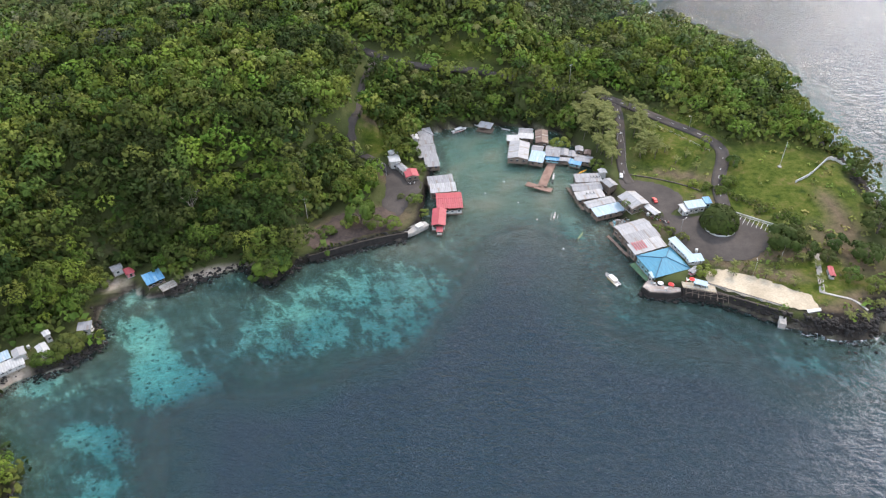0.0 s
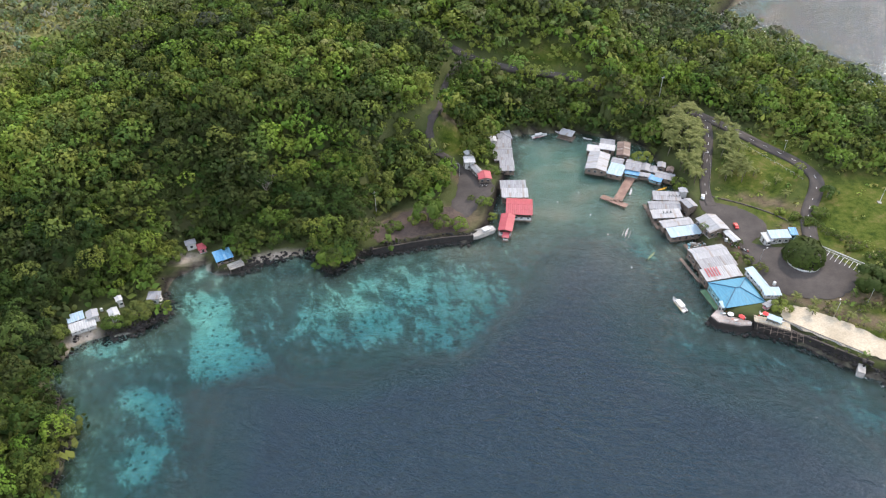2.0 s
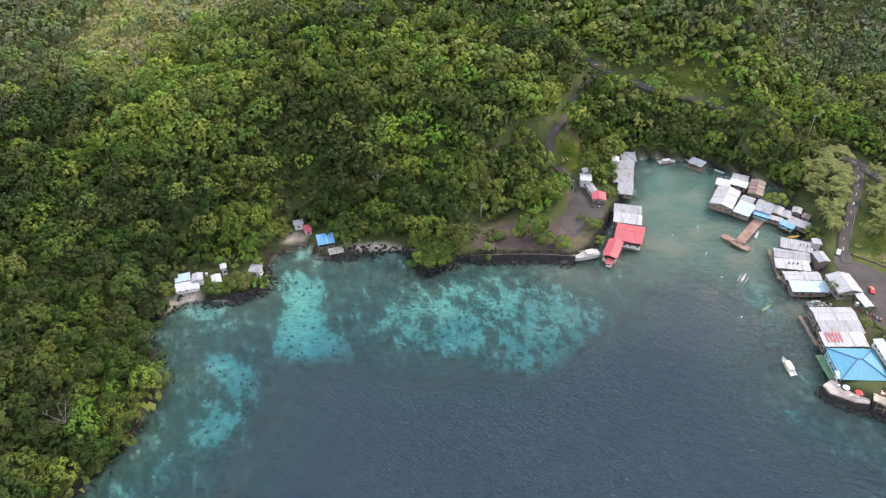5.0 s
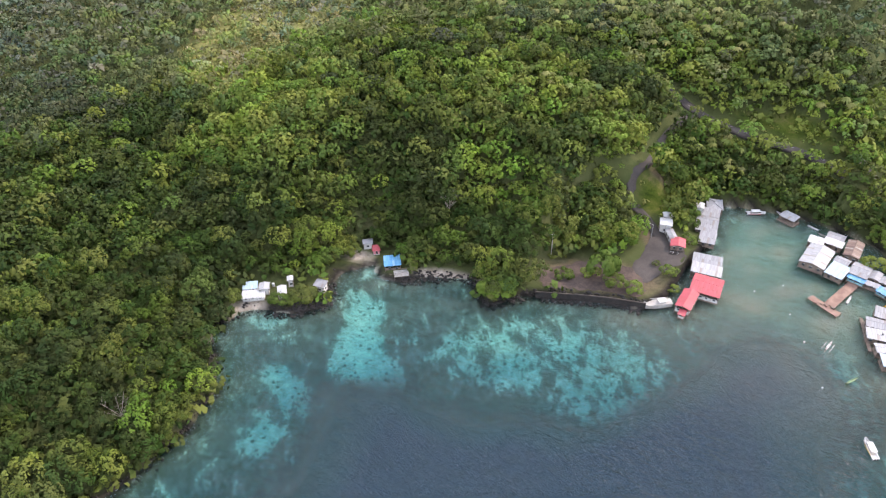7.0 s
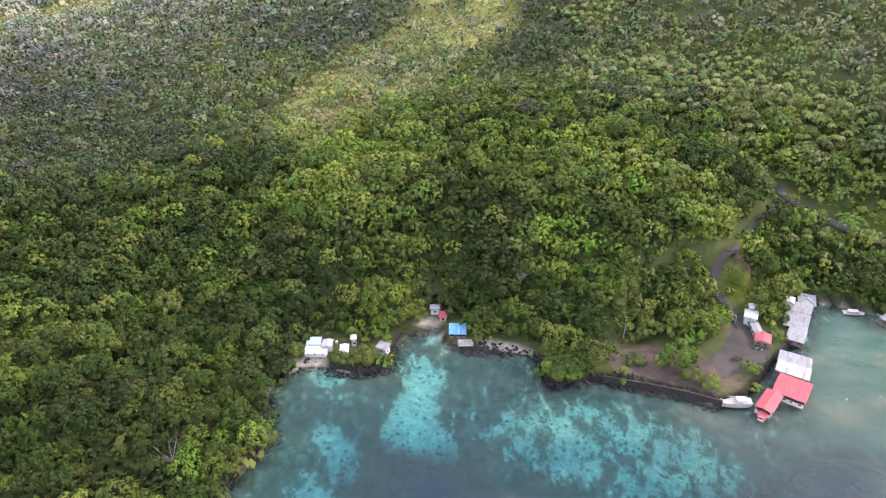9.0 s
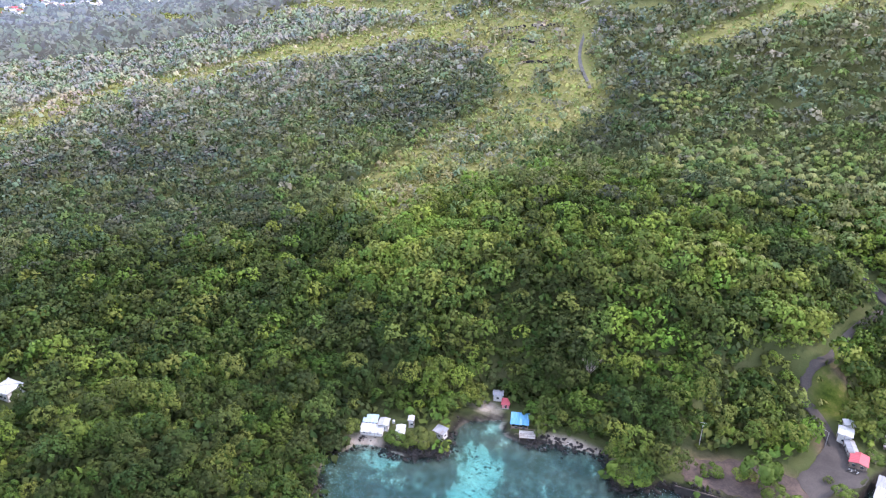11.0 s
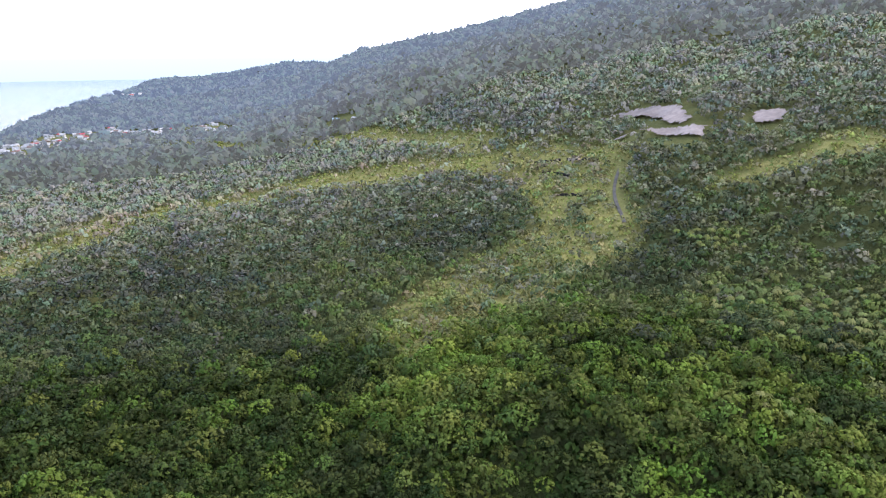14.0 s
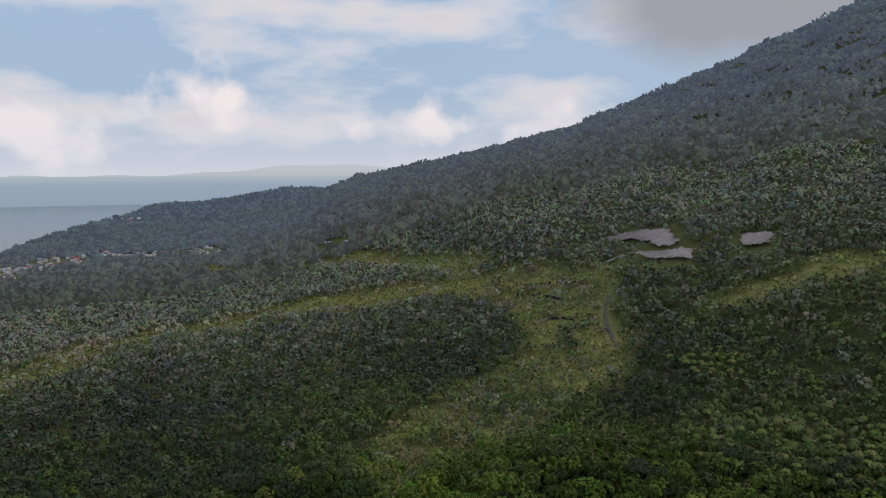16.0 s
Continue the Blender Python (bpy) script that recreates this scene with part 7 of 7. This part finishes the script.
def roof_vent(x, y, z, turn):
    top = tagged(empty("roof_vent", x, y, z, turn), "small dark roof vent on a tin roof", "roof vent", "roof vents")
    box("cowl", 0, 0, 0, 0.5, 0.9, 0.35, DARK, top, bevel=0.05)
    box("flashing", 0, 0, -0.1, 0.8, 1.2, 0.08, STEEL, top)


for k in range(4):
    roof_vent(67.2 + 1.5 * k, 297.2 + 0.1 * k, 4.55, 3)
for k in range(3):
    roof_vent(63.2 + 1.7 * k, 282.6 + 0.4 * k, 4.55, 12)


def water_tank(x, y, z, mat, label):
    top = tagged(empty("water_tank", x, y, z), label, "water tank", "water tanks")
    bm = bmesh.new()
    rod(bm, (0, 0, 1.2), (0, 0, 2.6), 0.6, sides=16)
    part("drum", bm, mat, top)
    bm = bmesh.new()
    rod(bm, (0, 0, 2.6), (0, 0, 2.8), 0.6, 0.25, 16)
    part("lid", bm, mat, top)
    for i in (-0.5, 0.5):
        for j in (-0.5, 0.5):
            box("leg", i, j, 0, 0.1, 0.1, 1.2, TIMBER, top)


for px, py, m, lab in ((74.5, 296.0, HULL_WHITE, "white plastic water tank on a stand"), (88.6, 263.5, STEEL, "steel water tank on a timber stand"),
                       (103.8, 236.2, HULL_WHITE, "white water tank behind the annex"), (-166.0, 183.0, STEEL, "steel water tank beside the beach house")):
    water_tank(px, py, gz_at(px, py), m, lab)


def parasol(x, y, z, mat, label):
    top = tagged(empty("parasol", x, y, z), label, "parasol", "parasols on the terrace")
    bm = bmesh.new()
    rod(bm, (0, 0, 0), (0, 0, 2.4), 0.04)
    part("pole", bm, STEEL, top)
    bm = bmesh.new()
    bmesh.ops.create_cone(bm, cap_ends=True, segments=8, radius1=1.3, radius2=0.05, depth=0.6, matrix=pose(0, 0, 2.3))
    part("canopy", bm, mat, top)


parasol(84.5, 217.4, 3.0, HULL_WHITE, "white parasol on the rocky terrace")
parasol(88.6, 216.6, 3.0, PLASTIC_RED, "red parasol on the rocky terrace")
parasol(97.2, 217.6, 4.9, PLASTIC_RED, "red parasol on the paved terrace")


def table_set(x, y, z, turn, mat):
    top = tagged(empty("terrace_table", x, y, z, turn), "small plastic table on the terrace", "table", "terrace tables")
    box("tabletop", 0, 0, 0.72, 1.1, 0.8, 0.05, mat, top, bevel=0.02)
    for i in (-0.45, 0.45):
        for j in (-0.3, 0.3):
            box("leg", i, j, 0, 0.05, 0.05, 0.72, mat, top)


def chair(x, y, z, turn, mat):
    top = tagged(empty("plastic_chair", x, y, z, turn), "white plastic garden chair beside a terrace table", "chair", "terrace chairs")
    box("seat", 0, 0, 0.42, 0.42, 0.42, 0.05, mat, top)
    box("backrest", 0, 0.2, 0.47, 0.42, 0.04, 0.42, mat, top)
    for i in (-0.18, 0.18):
        for j in (-0.18, 0.18):
            box("leg", i, j, 0, 0.04, 0.04, 0.42, mat, top)


for tx, ty, tz in ((82.5, 218.8, 3.0), (86.4, 215.6, 3.0), (90.2, 217.6, 3.0), (96.0, 218.6, 4.9), (99.6, 216.4, 4.9), (103.0, 215.4, 4.9)):
    table_set(tx, ty, tz, 20, HULL_WHITE)
    for k in range(3):
        a = 2.1 * k + tx
        chair(tx + 1.1 * math.cos(a), ty + 1.1 * math.sin(a), tz, math.degrees(a) - 90, (HULL_WHITE, PLASTIC_RED, TEAL_WALL)[int(tx + k) % 3])


def banner(x, y, z, turn):
    top = tagged(empty("banner", x, y, z, turn), "red and white striped banner on posts", "banner")
    for k in range(4):
        box("stripe", -1.35 + 0.9 * k, 0, 0.8, 0.9, 0.05, 1.6, (PLASTIC_RED, HULL_WHITE)[k % 2], top)
    for s in (-1.85, 1.85):
        box("post", s, 0, 0, 0.1, 0.1, 2.5, TIMBER, top)


banner(80.6, 229.6, 1.2, -66)
banner(81.6, 226.6, 1.2, -66)


def railing(label, ax, ay, bx, by, z, mat=WHITE_WALL):
    long = math.hypot(bx - ax, by - ay)
    top = tagged(empty("railing", (ax + bx) / 2, (ay + by) / 2, z, math.degrees(math.atan2(by - ay, bx - ax))), label, "railing", "terrace railings")
    n = max(2, round(long / 1.6) + 1)
    for k in range(n):
        box("post", -long / 2 + long * k / (n - 1), 0, 0, 0.09, 0.09, 1.0, mat, top)
    for h in (0.5, 0.95):
        box("rail", 0, 0, h, long, 0.06, 0.06, mat, top)


for ax, ay, bx, by, z in ((78, 217.6, 80.2, 214.9, 3.0), (80.2, 214.9, 88, 213.9, 3.0), (88, 213.9, 92.4, 214.9, 3.0), (93.6, 215.2, 99, 213.9, 4.9), (99, 213.9, 105.8, 212, 4.9)):
    railing("white railing along the terrace edge", ax, ay, bx, by, z)
railing("timber railing of the hut deck", -127.0, 215.9, -121.6, 220.6, 2.4, TIMBER)


def fence_post_row(label, line, tall, mat):
    x, y, _, _ = path_points(line, 2.4)
    top = tagged(empty("fence", x[0], y[0], gz_at(x[0], y[0])), label, "fence")
    z0 = gz_at(x[0], y[0])
    for k in range(len(x)):
        zz = gz_at(x[k], y[k]) - z0
        box("post", x[k] - x[0], y[k] - y[0], zz - 0.2, 0.12, 0.12, tall + 0.2, mat, top)
        if k:
            a, b = Vector((x[k - 1] - x[0], y[k - 1] - y[0], gz_at(x[k - 1], y[k - 1]) - z0 + tall * 0.9)), Vector((x[k] - x[0], y[k] - y[0], zz + tall * 0.9))
            bm = bmesh.new()
            rod(bm, a, b, 0.04, sides=5)
            part("rail", bm, mat, top)


fence_post_row("low timber fence along the lane", [(88.5, 330), (88, 318), (86.8, 306)], 1.0, CONCRETE)
fence_post_row("low white fence at the lawn edge", [(100, 352), (110, 339), (122, 326), (131, 315)], 0.9, WHITE_WALL)
fence_post_row("timber posts along the sand yard", [(108, 229), (118, 226), (129, 221), (139, 215)], 1.3, TIMBER)
fence_post_row("rough timber scaffolding on the rocks", [(106, 212.2), (110, 210.2), (114, 208.4)], 2.0, TIMBER)

# planted tubs in front of the sand
for k in range(5):
    q = k / 4
    px, py = 113 + 15 * q, 209.4 - 7.6 * q
    tub = tagged(empty("plant_tub", px, py, gz_at(px, py) + 0.2), "round concrete tub with a small green plant", "plant tub", "plant tubs")
    bm = bmesh.new()
    rod(bm, (0, 0, 0), (0, 0, 0.6), 0.5, 0.62, 12)
    part("tub", bm, DULL, tub)
    t = crown_template(700 + k, 40, 3, 0.3)[:, :3] * 0.8
    me = mesh_from("plant", t + (0, 0, 0.55), np.arange(len(t)).reshape(-1, 4))
    attribute(me, "tint", np.full(len(t), 0.4))
    attribute(me, "kind", np.full(len(t), 0.5))
    me.materials.append(LEAF)
    ob = new("plant", me)
    ob.parent = tub


def crate(x, y, z, turn, mat, s):
    top = tagged(empty("crate", x, y, z, turn), "weathered crate on the planks", "crate", "crates on the jetties")
    for k in range(3):
        box("slat", 0, 0, k * 0.3 * s, 0.9 * s, 0.7 * s, 0.26 * s, mat, top)


rc = random.Random(21)
for _ in range(26):
    u, v = rc.uniform(-4.2, 4.2), rc.uniform(-1.8, 1.8)
    a = radians(20)
    crate(76.4 + u * math.cos(a) - v * math.sin(a), 262.6 + u * math.sin(a) + v * math.cos(a), 1.84, rc.uniform(0, 180), rc.choice((TIMBER, CONCRETE, WOOD_WALL, TEAL_WALL)), rc.uniform(0.7, 1.3))
for _ in range(8):
    crate(41.2 + rc.uniform(-4, 4), 293.6 + rc.uniform(-0.6, 0.6), 1.3, rc.uniform(0, 180), rc.choice((TIMBER, PLANKS)), rc.uniform(0.6, 1.0))


# mooring buoys on the bay
for px, py in ((30, 282), (24, 300), (38, 268), (14, 290), (48, 246)):
    buoy = tagged(empty("mooring_buoy", px, py, 0.1), "small white mooring buoy on the water", "buoy", "mooring buoys")
    bm = bmesh.new()
    bmesh.ops.create_icosphere(bm, subdivisions=2, radius=0.35)
    part("float", bm, HULL_WHITE, buoy)
    bm = bmesh.new()
    rod(bm, (0, 0, 0.2), (0, 0, 0.7), 0.05)
    part("ring_post", bm, STEEL, buoy)
